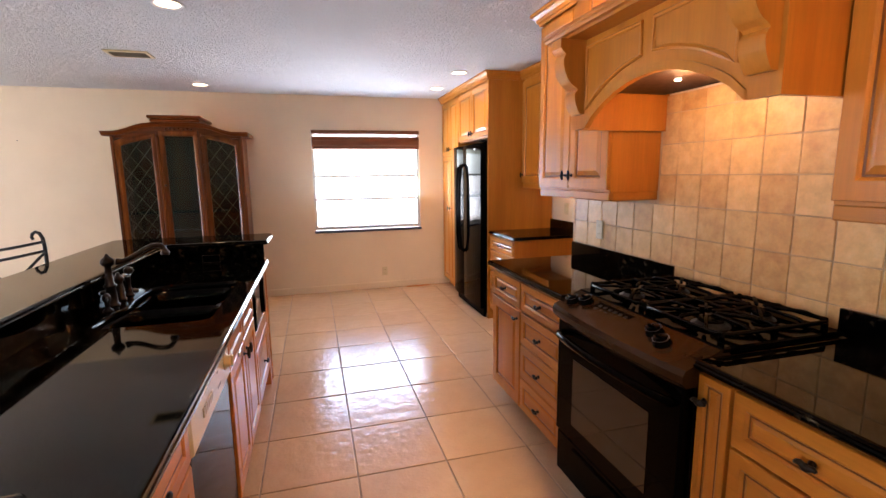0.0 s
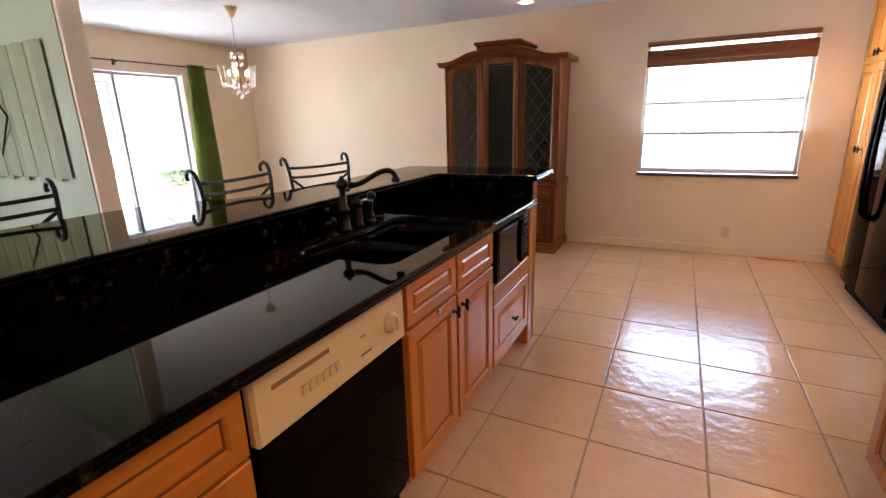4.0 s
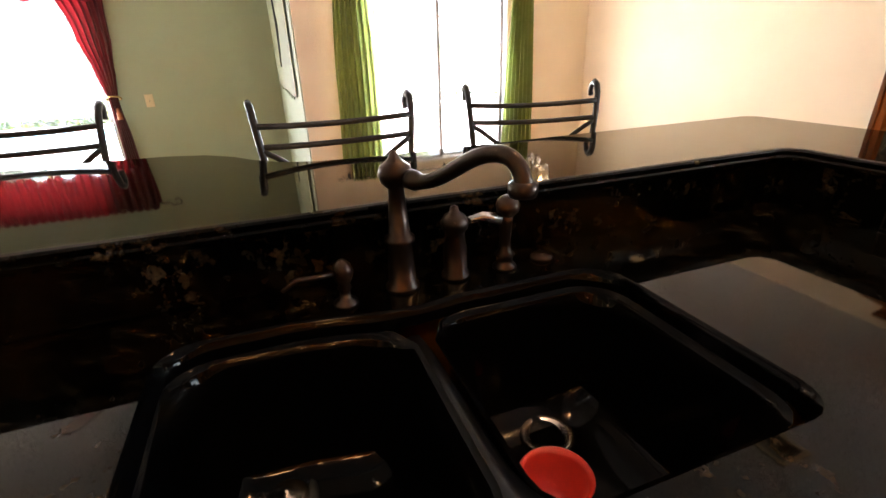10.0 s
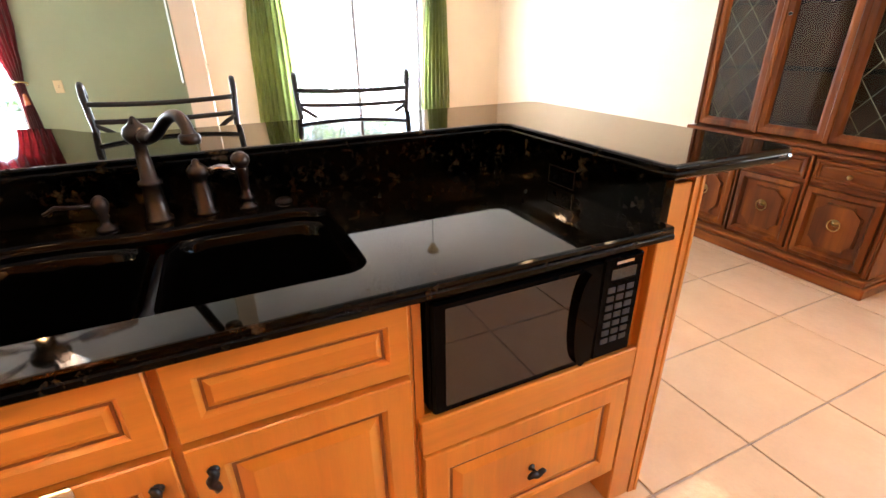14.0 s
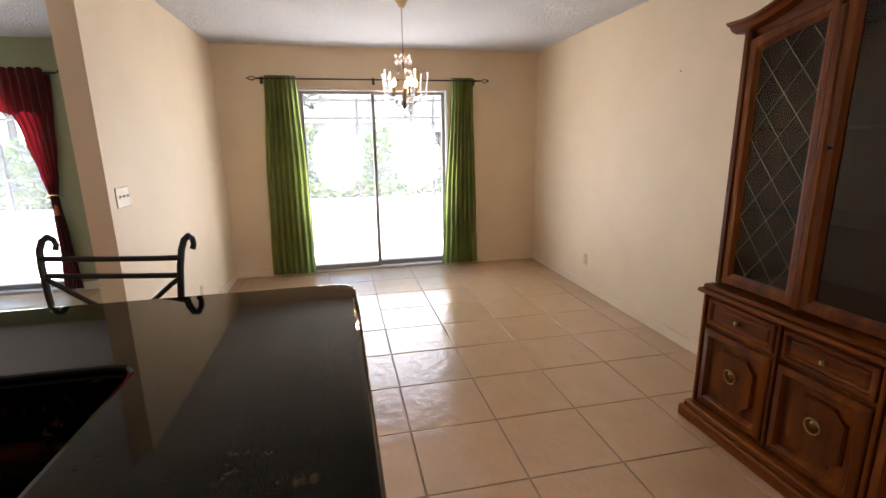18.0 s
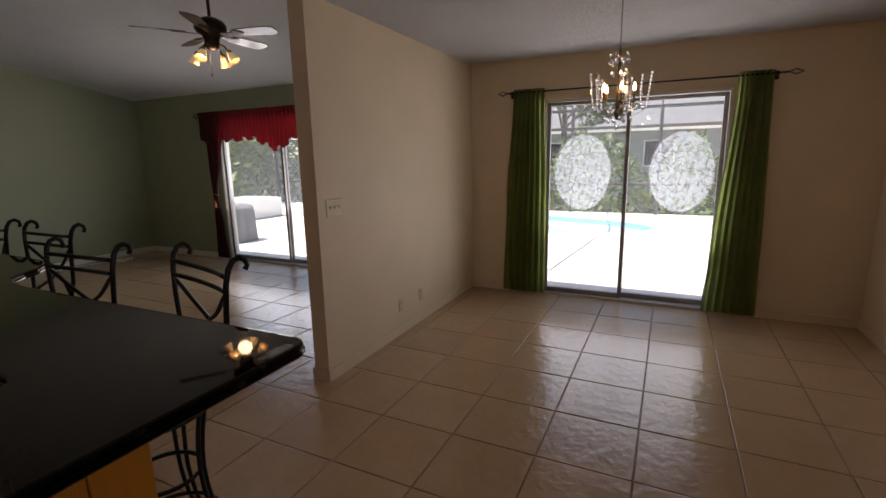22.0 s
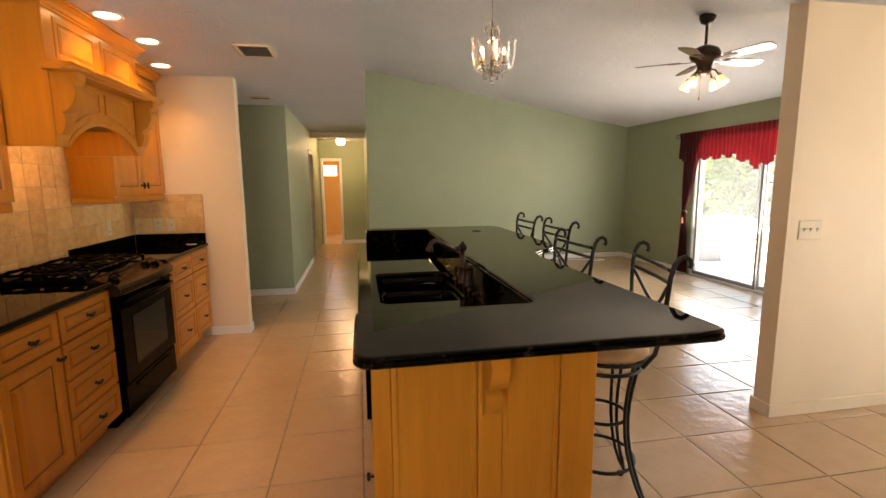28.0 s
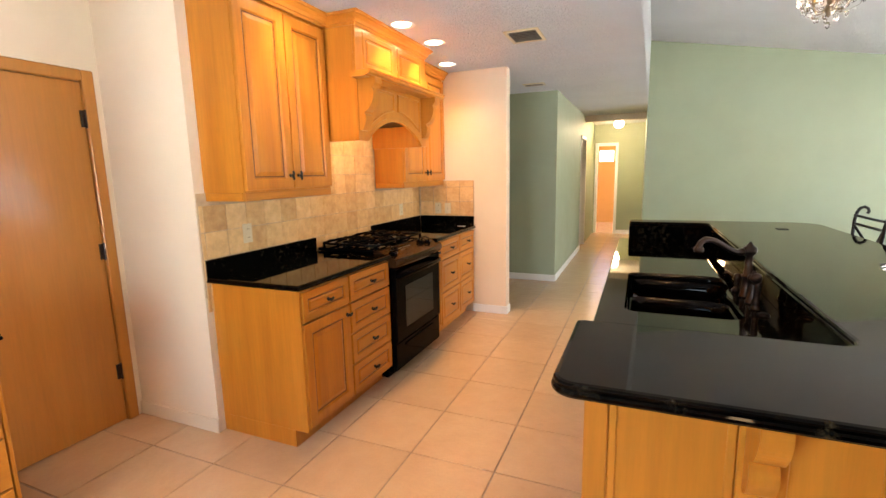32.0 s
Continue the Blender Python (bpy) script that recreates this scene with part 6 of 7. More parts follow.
for k in range(7):
    x = -1.393 + 0.04 * k
    lathe(bm, [(0.014, 0), (0.010, 0.008), (0, 0.011)], m=facing("-y", (x, UY - 0.002, 1.975 + 0.006 * (k % 2))), n=8)
part("carving", bm, WALNUT, china, smooth=True)


# ---- curtains ----
def curtain(parent, name, mat, edges, folds, depth, zs, x0, seed=0):
    """A hanging cloth: edges gives its two y edges at each height of zs."""
    bm = bmesh.new()
    nu = folds * 8
    rows = []
    for zi, (z, (a, b)) in enumerate(zip(zs, edges)):
        row = []
        for k in range(nu + 1):
            s = k / nu
            ph = s * folds * math.tau
            dd = depth * (0.75 + 0.35 * noise.noise((s * 4 + seed, z * 0.5, 1.0)))
            row.append(bm.verts.new((x0 + dd * math.sin(ph + 0.5 * math.sin(z * 1.3 + seed)) + 0.008 * noise.noise((s * 9, z * 2, seed)), a + (b - a) * s + 0.006 * math.sin(ph * 2), z + (0.008 * math.sin(ph) if zi == 0 else 0))))
        rows.append(row)
    for p, q in zip(rows, rows[1:]):
        for k in range(nu):
            bm.faces.new((p[k], p[k + 1], q[k + 1], q[k]))
    ob = part(name, bm, mat, parent, smooth=True)
    return ob


def lerp_edges(keys, n):
    zs, ed = [], []
    z0, z1 = keys[0][0], keys[-1][0]
    for k in range(n + 1):
        z = z0 + (z1 - z0) * k / n
        for (za, aa, ba), (zb, ab, bb) in zip(keys, keys[1:]):
            if za <= z <= zb + 1e-9:
                s = (z - za) / (zb - za)
                s = s * s * (3 - 2 * s)
                zs.append(z)
                ed.append((aa + (ab - aa) * s, ba + (bb - ba) * s))
                break
    return zs, ed


RX = -5.265
for keys, seed, lab in (([(0.025, 2.875, 3.335), (1.0, 2.905, 3.325), (2.135, 2.965, 3.285)], 1, "dark green pleated curtain hanging beside the sliding door"), ([(0.025, 4.800, 5.235), (0.5, 4.83, 5.22), (2.135, 4.925, 5.175)], 5, "dark green pleated curtain drawn to the side of the sliding door")):
    th = thing("green_curtain", (RX, keys[0][1], 0.02), lab, "curtain", "green dining curtains")
    zs, ed = lerp_edges(keys, 16)
    curtain(th, "cloth", GREENCLOTH, ed, 7, 0.030, zs, RX, seed)


def diamond_finial(bm, y, z, d):
    for k in range(4):
        a = k * math.tau / 4 + 0.4
        tube(bm, [(RX, y, z), (RX + 0.028 * math.cos(a), y + d * 0.045, z + 0.028 * math.sin(a)), (RX, y + d * 0.10, z)], 0.003, 5)


rod = thing("curtain_rod", (RX, 4.08, 2.105), "thin dark iron curtain rod with diamond finials", "curtain rod")
bm = bmesh.new()
tube(bm, [(RX, 2.90, 2.105), (RX, 5.27, 2.105)], 0.008, 8)
part("pole", bm, WROUGHT, rod)
for y, d in ((2.90, -1), (5.27, 1)):
    bm = bmesh.new()
    diamond_finial(bm, y, 2.105, d)
    part("finial", bm, WROUGHT, rod)
for y in (2.935, 4.08, 5.20):
    part("bracket", boxes((XW, RX, y - 0.006, y + 0.006, 2.085, 2.096), (XW, XW + 0.006, y - 0.014, y + 0.014, 2.06, 2.13)), WROUGHT, rod)

rod = thing("curtain_rod", (RX, -0.3, 2.13), "black iron curtain rod with scrolled ends", "curtain rod")
bm = bmesh.new()
tube(bm, [(RX, -1.80, 2.13), (RX, 1.13, 2.13)], 0.009, 8)
part("pole", bm, WROUGHT, rod)
for y, d in ((-1.80, -1), (1.13, 1)):
    bm = bmesh.new()
    tube(bm, [(RX, y + d * (0.01 + 0.008 * k) if k < 6 else y + d * (0.075 + 0.035 * math.sin((k - 6) * 0.45)), 2.13 + (0.03 * math.sin(k * 0.5) if k < 6 else 0.03 * math.cos((k - 6) * 0.45))) for k in range(16)], 0.006, 6)
    part("scroll", bm, WROUGHT, rod, smooth=True)
val = thing("red_valance", (RX + 0.03, -0.3, 1.76), "dark red gathered valance with a scalloped hem", "valance")


def valance_strip(name, f0, f1, nz, out, label):
    """A gathered band of the valance between two shares of its height."""
    bm = bmesh.new()
    ny = 220
    rows = []
    for j in range(nz + 1):
        row = []
        h = f0 + (f1 - f0) * j / nz
        for k in range(ny + 1):
            s = k / ny
            y = -1.75 + 2.80 * s
            low = 1.80 - 0.055 * abs(math.sin(s * math.pi * 13)) - 0.03 * noise.noise((s * 20, 0, 2))
            if abs(y + 0.30) < 0.35:
                low -= 0.16 * (1 - abs(y + 0.30) / 0.35)
            topz = 2.155 + 0.018 * abs(math.sin(s * math.pi * 40))
            z = low + (topz - low) * h
            x = RX + 0.045 + out + 0.020 * math.sin(s * math.pi * 80) * (1 - 0.4 * h) + 0.02 * noise.noise((s * 14, z * 3, 7))
            row.append(bm.verts.new((x, y, z)))
        rows.append(row)
    for p, q in zip(rows, rows[1:]):
        for k in range(ny):
            bm.faces.new((p[k], p[k + 1], q[k + 1], q[k]))
    part(name, bm, REDCLOTH, val, label, smooth=True)


valance_strip("skirt", 0.0, 0.84, 8, 0.0, "scalloped hanging red skirt")
valance_strip("heading", 0.82, 1.0, 3, 0.010, "ruffled heading on the rod")
for keys, seed, tie, lab in (([(0.03, -1.725, -1.50), (0.55, -1.70, -1.555), (0.98, -1.675, -1.600), (1.5, -1.715, -1.46), (2.12, -1.745, -1.30)], 3, -1.64, "dark red curtain tied back with a tassel"), ([(0.03, 0.845, 1.005), (0.55, 0.872, 0.975), (0.95, 0.880, 0.945), (1.2, 0.828, 0.985), (1.5, 0.762, 1.022), (2.12, 0.585, 1.068)], 8, 0.912, "dark red curtain tied back beside the sliding door")):
    th = thing("red_curtain", (RX - 0.01, tie, 0.02), lab, "curtain", "red living room curtains")
    zs, ed = lerp_edges(keys, 22)
    curtain(th, "cloth", REDCLOTH, ed, 6, 0.022, zs, RX - 0.012, seed)
    bm = bmesh.new()
    tube(bm, [(RX - 0.01 + 0.035 * math.cos(k * math.tau / 14), tie + 0.06 * math.sin(k * math.tau / 14), 0.98 + 0.02 * math.cos(k * math.tau / 14)) for k in range(14)], 0.008, 6, True)
    tb = part("tieback", bm, BRASS, th, "gold cord tieback", smooth=True)
    bm = bmesh.new()
    lathe(bm, [(0.006, 0.10), (0.016, 0.085), (0.012, 0.07), (0.020, 0.06), (0.024, 0.0), (0.0, 0.0)], (RX + 0.035, tie + 0.02, 0.80), 12)
    part("tassel", bm, plain("tassel_thread", (0.42, 0.12, 0.05), 0.8) if "tassel_thread" not in bpy.data.materials else bpy.data.materials["tassel_thread"], tb, smooth=True)


# ---- bar stools ----
SEATCLOTH = plain("tan_seat_vinyl", (0.42, 0.22, 0.09), 0.5, scale=12, vary=0.12, bumpy=0.2)
stool = thing("bar_stool", (0, 0, 0), "black wrought iron bar stool with scrolled back and tan seat", "bar stool", "stools at the bar")
bm = bmesh.new()
lathe(bm, [(0.0, 0.722), (0.180, 0.722), (0.194, 0.733), (0.190, 0.752), (0.160, 0.766), (0.0, 0.772)], n=28)
part("seat", bm, SEATCLOTH, stool, "round tan padded seat", smooth=True)
bm = bmesh.new()
for z, r in ((0.713, 0.188), (0.662, 0.165)):
    tube(bm, [(r * math.cos(k * math.tau / 28), r * math.sin(k * math.tau / 28), z) for k in range(28)], 0.009, 6, True)
part("seat_ring", bm, WROUGHT, stool, smooth=True)
for z, r in ((0.215, 0.158), (0.42, 0.118)):
    bm = bmesh.new()
    tube(bm, [(r * math.cos(k * math.tau / 28), r * math.sin(k * math.tau / 28), z) for k in range(28)], 0.008, 6, True)
    part("foot_ring", bm, WROUGHT, stool, smooth=True)
for q in range(4):
    a = radians(45 + 90 * q)
    for da in (-0.16, 0.16):
        bm = bmesh.new()
        pts = []
        for k in range(11):
            s = k / 10
            r = 0.165 - 0.055 * math.sin(s * math.pi * 0.9) + 0.115 * s ** 2.4
            aa = a + da * (1 - s) ** 0.6
            pts.append((r * math.cos(aa), r * math.sin(aa), 0.69 * (1 - s) + 0.012))
        tube(bm, pts, 0.008, 7)
        part("leg", bm, WROUGHT, stool, smooth=True)
    bm = bmesh.new()
    lathe(bm, [(0.013, 0), (0.016, 0.006), (0.013, 0.018), (0.008, 0.022)], (0.225 * math.cos(a), 0.225 * math.sin(a), 0.0), 10)
    part("foot_cap", bm, SATINBLACK, stool, smooth=True)
for sg in (-1, 1):
    bm = bmesh.new()
    pts = [(-0.13, sg * 0.135, 0.69), (-0.165, sg * 0.165, 0.76), (-0.182, sg * 0.190, 0.88), (-0.184, sg * 0.205, 1.00), (-0.189, sg * 0.213, 1.09), (-0.199, sg * 0.218, 1.142), (-0.215, sg * 0.220, 1.168), (-0.236, sg * 0.221, 1.176), (-0.256, sg * 0.221, 1.165), (-0.262, sg * 0.220, 1.146), (-0.254, sg * 0.219, 1.132)]
    tube(bm, pts, [0.010] * 8 + [0.009, 0.0085, 0.009], 8)
    part("back_post", bm, WROUGHT, stool, "scrolled iron back post", smooth=True)
for z in (1.120, 1.066):
    bm = bmesh.new()
    tube(bm, [(-0.188 - 0.030 * (1 - (2 * k / 10 - 1) ** 2), -0.212 + 0.424 * k / 10, z - 0.010 * (1 - (2 * k / 10 - 1) ** 2)) for k in range(11)], 0.0085, 7)
    part("back_rail", bm, WROUGHT, stool, smooth=True)
for sg in (-1, 1):
    bm = bmesh.new()
    tube(bm, [(-0.186 - 0.026 * math.sin(k / 10 * math.pi / 2), sg * (0.207 - 0.200 * (k / 10) ** 0.85), 1.056 - 0.130 * k / 10 - 0.015 * math.sin(k / 10 * math.pi)) for k in range(11)], 0.008, 7)
    part("back_brace", bm, WROUGHT, stool, smooth=True)
bm = bmesh.new()
tube(bm, [(-0.172, -0.172, 0.80), (-0.205, -0.06, 0.865), (-0.212, 0.0, 0.905), (-0.205, 0.06, 0.865), (-0.172, 0.172, 0.80)], 0.008, 7)
part("lower_rail", bm, WROUGHT, stool, smooth=True)
STOOLS = ((-1.352, 2.938, -14), (-1.298, 2.345, 3), (-1.57, 1.495, 2), (-1.56, 0.86, 0))
for k, (x, y, a) in enumerate(STOOLS):
    m = pose(x, y, 0, 0, 0, a)
    if k == 0:
        first = m
    else:
        copy_thing(stool, m)
stool.matrix_basis = first


# ---- chandeliers ----
def chandelier(x, y, ztop, zc, label):
    """zc: height of the arm hub's foot."""
    th = thing("chandelier", (x, y, zc), label, "chandelier", "crystal chandeliers")
    bm = bmesh.new()
    lathe(bm, [(0.0, 0.0), (0.058, -0.001), (0.060, -0.010), (0.045, -0.045), (0.022, -0.085), (0.008, -0.095)], (x, y, ztop), 20)
    part("canopy", bm, OFFWHITE, th, "cream bell canopy", smooth=True)
    bm = bmesh.new()
    tube(bm, [(x, y, ztop - 0.09), (x, y, zc + 0.40)], 0.004, 6)
    part("cord", bm, STEEL, th)
    bm = bmesh.new()
    lathe(bm, [(0.004, 0.40), (0.009, 0.37), (0.004, 0.34), (0.013, 0.30), (0.006, 0.26), (0.007, 0.15), (0.016, 0.08), (0.009, 0.05), (0.020, 0.03), (0.010, 0.0), (0.0, -0.01)], (x, y, zc), 14)
    part("column", bm, CHAMPAGNE, th, smooth=True)
    bm = bmesh.new()
    tube(bm, [(x + 0.052 * math.cos(k * math.tau / 20), y + 0.052 * math.sin(k * math.tau / 20), zc + 0.335) for k in range(20)], 0.0025, 5, True)
    part("top_ring", bm, CHAMPAGNE, th)

    def bead(name, parent, p, r, long=1.0):
        bm = bmesh.new()
        lathe(bm, [(0.0, -r * long), (0.75 * r, -0.55 * r * long), (r, 0.0), (0.75 * r, 0.55 * r), (0.0, r)], p, 6)
        part(name, bm, CRYSTAL, parent)
    for q in range(5):
        a = q * math.tau / 5 + 0.3
        ca, sa = math.cos(a), math.sin(a)
        at = lambda r, z: (x + r * ca, y + r * sa, zc + z)
        bm = bmesh.new()
        tube(bm, [at(0.010, 0.05), at(0.035, 0.020), at(0.065, 0.022), at(0.084, 0.055), at(0.088, 0.085)], 0.003, 6)
        lathe(bm, [(0.005, 0.0), (0.020, 0.005), (0.022, 0.010), (0.007, 0.012)], at(0.088, 0.083), 12)
        arm = part("arm", bm, CHAMPAGNE, th, smooth=True)
        bm = bmesh.new()
        tube(bm, [at(0.088, 0.095), at(0.088, 0.150)], 0.006, 8)
        part("candle_sleeve", bm, BRASS, arm)
        bm = bmesh.new()
        lathe(bm, [(0.004, 0.0), (0.010, 0.014), (0.009, 0.026), (0.004, 0.042), (0.0, 0.050)], at(0.088, 0.150), 10)
        part("candle_bulb", bm, BULB, arm, "glowing flame bulb", smooth=True)
        bm = bmesh.new()
        tube(bm, [at(0.020, 0.015), at(0.070, 0.006), at(0.125, 0.030), at(0.152, 0.10), at(0.166, 0.19), at(0.168, 0.245), at(0.155, 0.262), at(0.135, 0.255), at(0.124, 0.235)], 0.0014, 5)
        part("scroll_wire", bm, CHAMPAGNE, arm, smooth=True)
        for k in range(10):
            bead("bead", arm, at(0.174 - 0.0022 * k, 0.238 - 0.020 * k), 0.0105)
            bead("bead", arm, at(0.126 - 0.0024 * k + 0.0003 * k * k, 0.226 - 0.019 * k), 0.0095)
        for k in range(6):
            bead("bead", arm, at(0.012 + 0.016 * k, 0.052 - 0.012 * math.sin(k * 0.6)), 0.0075)
        for r, z in ((0.052, 0.315), (0.102, 0.062), (0.075, 0.0), (0.140, 0.055), (0.040, 0.25)):
            bead("drop", arm, at(r, z), 0.011, 1.7)
        a2 = a + math.pi / 5
        for r, z in ((0.052, 0.315), (0.052, 0.352), (0.045, -0.012), (0.090, 0.055)):
            bead("drop", th, (x + r * math.cos(a2), y + r * math.sin(a2), zc + z), 0.0105, 1.6)
    bead("bottom_drop", th, (x, y, zc - 0.045), 0.015, 1.6)
    lamp = new("chandelier_lamp", bpy.data.lights.new("chandelier_lamp", "POINT"))
    lamp.data.energy, lamp.data.color, lamp.data.shadow_soft_size = 0.48, (1.0, 0.72, 0.46), 0.025
    lamp.location = (x, y, zc + 0.24)


CHAMPAGNE = plain("dim_champagne_metal", (0.30, 0.24, 0.16), 0.35, 0.9, scale=25, vary=0.15, bumpy=0.05)
chandelier(-3.465, 4.155, H, 1.685, "small crystal bead chandelier lit over the dining area")
chandelier(-1.315, 1.27, vault(-1.315), 2.255, "small crystal bead chandelier lit above the bar")

# ---- ceiling fan ----
fx, fy = -3.24, 1.11
fz = vault(fx)
fan = thing("ceiling_fan", (fx, fy, 2.45), "dark bronze ceiling fan with wooden blades and four lit glass shades", "ceiling fan")
bm = bmesh.new()
lathe(bm, [(0.0, 0.02), (0.062, 0.015), (0.066, -0.01), (0.050, -0.05), (0.016, -0.07)], (fx, fy, fz), 20)
part("canopy", bm, BRONZE, fan, smooth=True)
bm = bmesh.new()
tube(bm, [(fx, fy, fz - 0.06), (fx, fy, 2.59)], 0.012, 10)
part("downrod", bm, BRONZE, fan)
bm = bmesh.new()
lathe(bm, [(0.02, 0.15), (0.05, 0.14), (0.10, 0.115), (0.118, 0.085), (0.120, 0.055), (0.105, 0.03), (0.07, 0.01), (0.055, -0.03), (0.060, -0.06), (0.045, -0.09), (0.02, -0.10), (0.0, -0.105)], (fx, fy, 2.45), 28)
part("motor", bm, BRONZE, fan, "dark bronze motor housing", smooth=True)
BLADE = wood("fan_blade_wood", (0.18, 0.11, 0.075), (0.28, 0.19, 0.135), (0.38, 0.27, 0.20), "x", rough=0.18, coat=0.6)
for q in range(5):
    a = radians(36 + 72 * q)
    m = Matrix.Translation((fx, fy, 2.47)) @ Matrix.Rotation(a, 4, "Z") @ Matrix.Rotation(radians(-12), 4, "X")
    bm = bmesh.new()
    prism(bm, [(0.18, -0.045), (0.35, -0.062), (0.50, -0.064), (0.535, -0.05), (0.55, 0.0), (0.535, 0.05), (0.50, 0.064), (0.35, 0.062), (0.18, 0.045)], m, 0.008)
    b = part("blade", bm, BLADE, fan, "wooden fan blade")
    bm = bmesh.new()
    prism(bm, [(0.09, -0.015), (0.17, -0.018), (0.22, -0.040), (0.26, -0.020), (0.28, 0.0), (0.26, 0.020), (0.22, 0.040), (0.17, 0.018), (0.09, 0.015)], m @ Matrix.Translation((0, 0, -0.006)), 0.005)
    part("blade_iron", bm, BRONZE, b)
SHADEGLASS = glow("lit_amber_glass", (1.0, 0.74, 0.42), 0.14)
for q in range(4):
    a = radians(20 + 90 * q)
    ca, sa = math.cos(a), math.sin(a)
    bm = bmesh.new()
    tube(bm, [(fx + r * ca, fy + r * sa, z) for r, z in ((0.03, 2.375), (0.07, 2.39), (0.10, 2.375), (0.12, 2.345))], 0.007, 8)
    arm = part("lamp_arm", bm, BRONZE, fan, smooth=True)
    m = Matrix.Translation((fx + 0.125 * ca, fy + 0.125 * sa, 2.345)) @ Matrix.Rotation(a, 4, "Z") @ Matrix.Rotation(radians(150), 4, "Y")
    bm = bmesh.new()
    lathe(bm, [(0.016, 0.0), (0.022, 0.012), (0.020, 0.026)], m=m, n=14)
    part("socket", bm, BRASS, arm, smooth=True)
    bm = bmesh.new()
    prof = [(0.017, 0.024), (0.028, 0.040), (0.031, 0.060), (0.036, 0.082), (0.046, 0.098)]
    n = 18
    rings = [[bm.verts.new(m @ Vector((r * (1 + (0.06 * math.cos(k * math.tau / n * 6) if i == 4 else 0)) * math.cos(k * math.tau / n), r * math.sin(k * math.tau / n), z))) for k in range(n)] for i, (r, z) in enumerate(prof)]
    for p, qq in zip(rings, rings[1:]):
        for k in range(n):
            bm.faces.new((p[k], p[(k + 1) % n], qq[(k + 1) % n], qq[k]))
    part("glass_shade", bm, SHADEGLASS, arm, "lit amber tulip glass", smooth=True)
    bm = bmesh.new()
    lathe(bm, [(0.005, 0.03), (0.011, 0.055), (0.009, 0.07), (0.0, 0.078)], m=m, n=10)
    part("bulb", bm, BULB, arm, smooth=True)
lamp = new("fan_lamp", bpy.data.lights.new("fan_lamp", "POINT"))
lamp.data.energy, lamp.data.color, lamp.data.shadow_soft_size = 1.25, (1.0, 0.74, 0.50), 0.06
lamp.location = (fx, fy, 2.28)
bm = bmesh.new()
tube(bm, [(fx + 0.03, fy, 2.35), (fx + 0.032, fy, 2.17)], 0.0018, 5)
lathe(bm, [(0.004, 0.0), (0.007, 0.01), (0.004, 0.024)], (fx + 0.032, fy, 2.148), 8)
part("pull_chain", bm, BRASS, fan)

# hall lamp
hl = thing("hall_ceiling_light", (0.03, -5.6, H), "white glass globe ceiling light lit in the hall", "ceiling light")
bm = bmesh.new()
lathe(bm, [(0.0, 0.0), (0.075, -0.001), (0.078, -0.012), (0.05, -0.025)], (0.03, -5.6, H), 20)
part("base", bm, BRASS, hl, smooth=True)
bm = bmesh.new()
lathe(bm, [(0.045, -0.02), (0.085, -0.05), (0.100, -0.095), (0.085, -0.145), (0.045, -0.175), (0.0, -0.182)], (0.03, -5.6, H), 20)
part("globe", bm, glow("lit_globe", (1.0, 0.80, 0.50), 1.3), hl, "glowing glass globe", smooth=True)
lamp = new("hall_lamp", bpy.data.lights.new("hall_lamp", "POINT"))
lamp.data.energy, lamp.data.color, lamp.data.shadow_soft_size = 4.6, (1.0, 0.72, 0.43), 0.1
lamp.location = (0.03, -5.6, H - 0.24)
# unseen fill light added to brighten the room beyond the hall
lamp = new("back_room_fill", bpy.data.lights.new("back_room_fill", "POINT"))
lamp.data.energy, lamp.data.color, lamp.data.shadow_soft_size = 1.15, (1.0, 0.60, 0.26), 0.15
lamp.location = (0.6, -7.9, 2.2)

# ---- wall hanging on the living side ----
SAGE = plain("sage_metal_slat", (0.235, 0.25, 0.125), 0.6, 0.0, scale=6, vary=0.08, bumpy=0.1)
art = thing("wall_hanging", (-3.8, YP0 - 0.02, 1.48), "grey green slatted wall hanging with black bent rods", "wall art")
for k in range(16):
    bm = bmesh.new()
    zz = 1.045 + 0.022 * (k % 2) - 0.02 * noise.noise((k * 1.7, 0, 0))
    box(bm, -0.050, 0.050, -0.002, 0.002, zz, 1.885 + 0.010 * noise.noise((k, 3, 0)), bevel=0.0008)
    bmesh.ops.transform(bm, matrix=Matrix.Translation((-4.575 + 0.103 * k, YP0 - 0.022 - 0.003 * (k % 2), 0)) @ Matrix.Rotation(radians(9 if k % 2 else -7), 4, "Z"), verts=bm.verts)
    part("slat", bm, SAGE, art)
bm = bmesh.new()
tube(bm, [(-3.77, YP0 - 0.038, 1.705), (-3.55, YP0 - 0.040, 1.465), (-3.76, YP0 - 0.038, 1.22)], [0.004, 0.008, 0.004], 6)
part("rod", bm, WROUGHT, art, "black bent rod")
part("hanger", boxes((-4.5, -3.1, YP0 - 0.013, YP0 - 0.0065, 1.60, 1.63)), SATINBLACK, art)

# loose white cable on the living room floor
cab = thing("cable_coil", (-4.7, -3.05, 0), "loose white cable lying by the wall", "cable")
bm = bmesh.new()
tube(bm, [(-4.7 + (0.10 + 0.02 * math.sin(k)) * math.cos(k * 0.7) + 0.004 * k, -3.08 + (0.09 + 0.02 * math.cos(k * 1.3)) * math.sin(k * 0.7), 0.006 + 0.004 * (k % 3)) for k in range(40)], 0.004, 6)
tube(bm, [(-4.55, -3.1, 0.006), (-4.3, -3.2, 0.006), (-4.0, -3.28, 0.006), (-3.8, -3.25, 0.006)], 0.004, 6)
part("wire", bm, WHITE, cab, smooth=True)
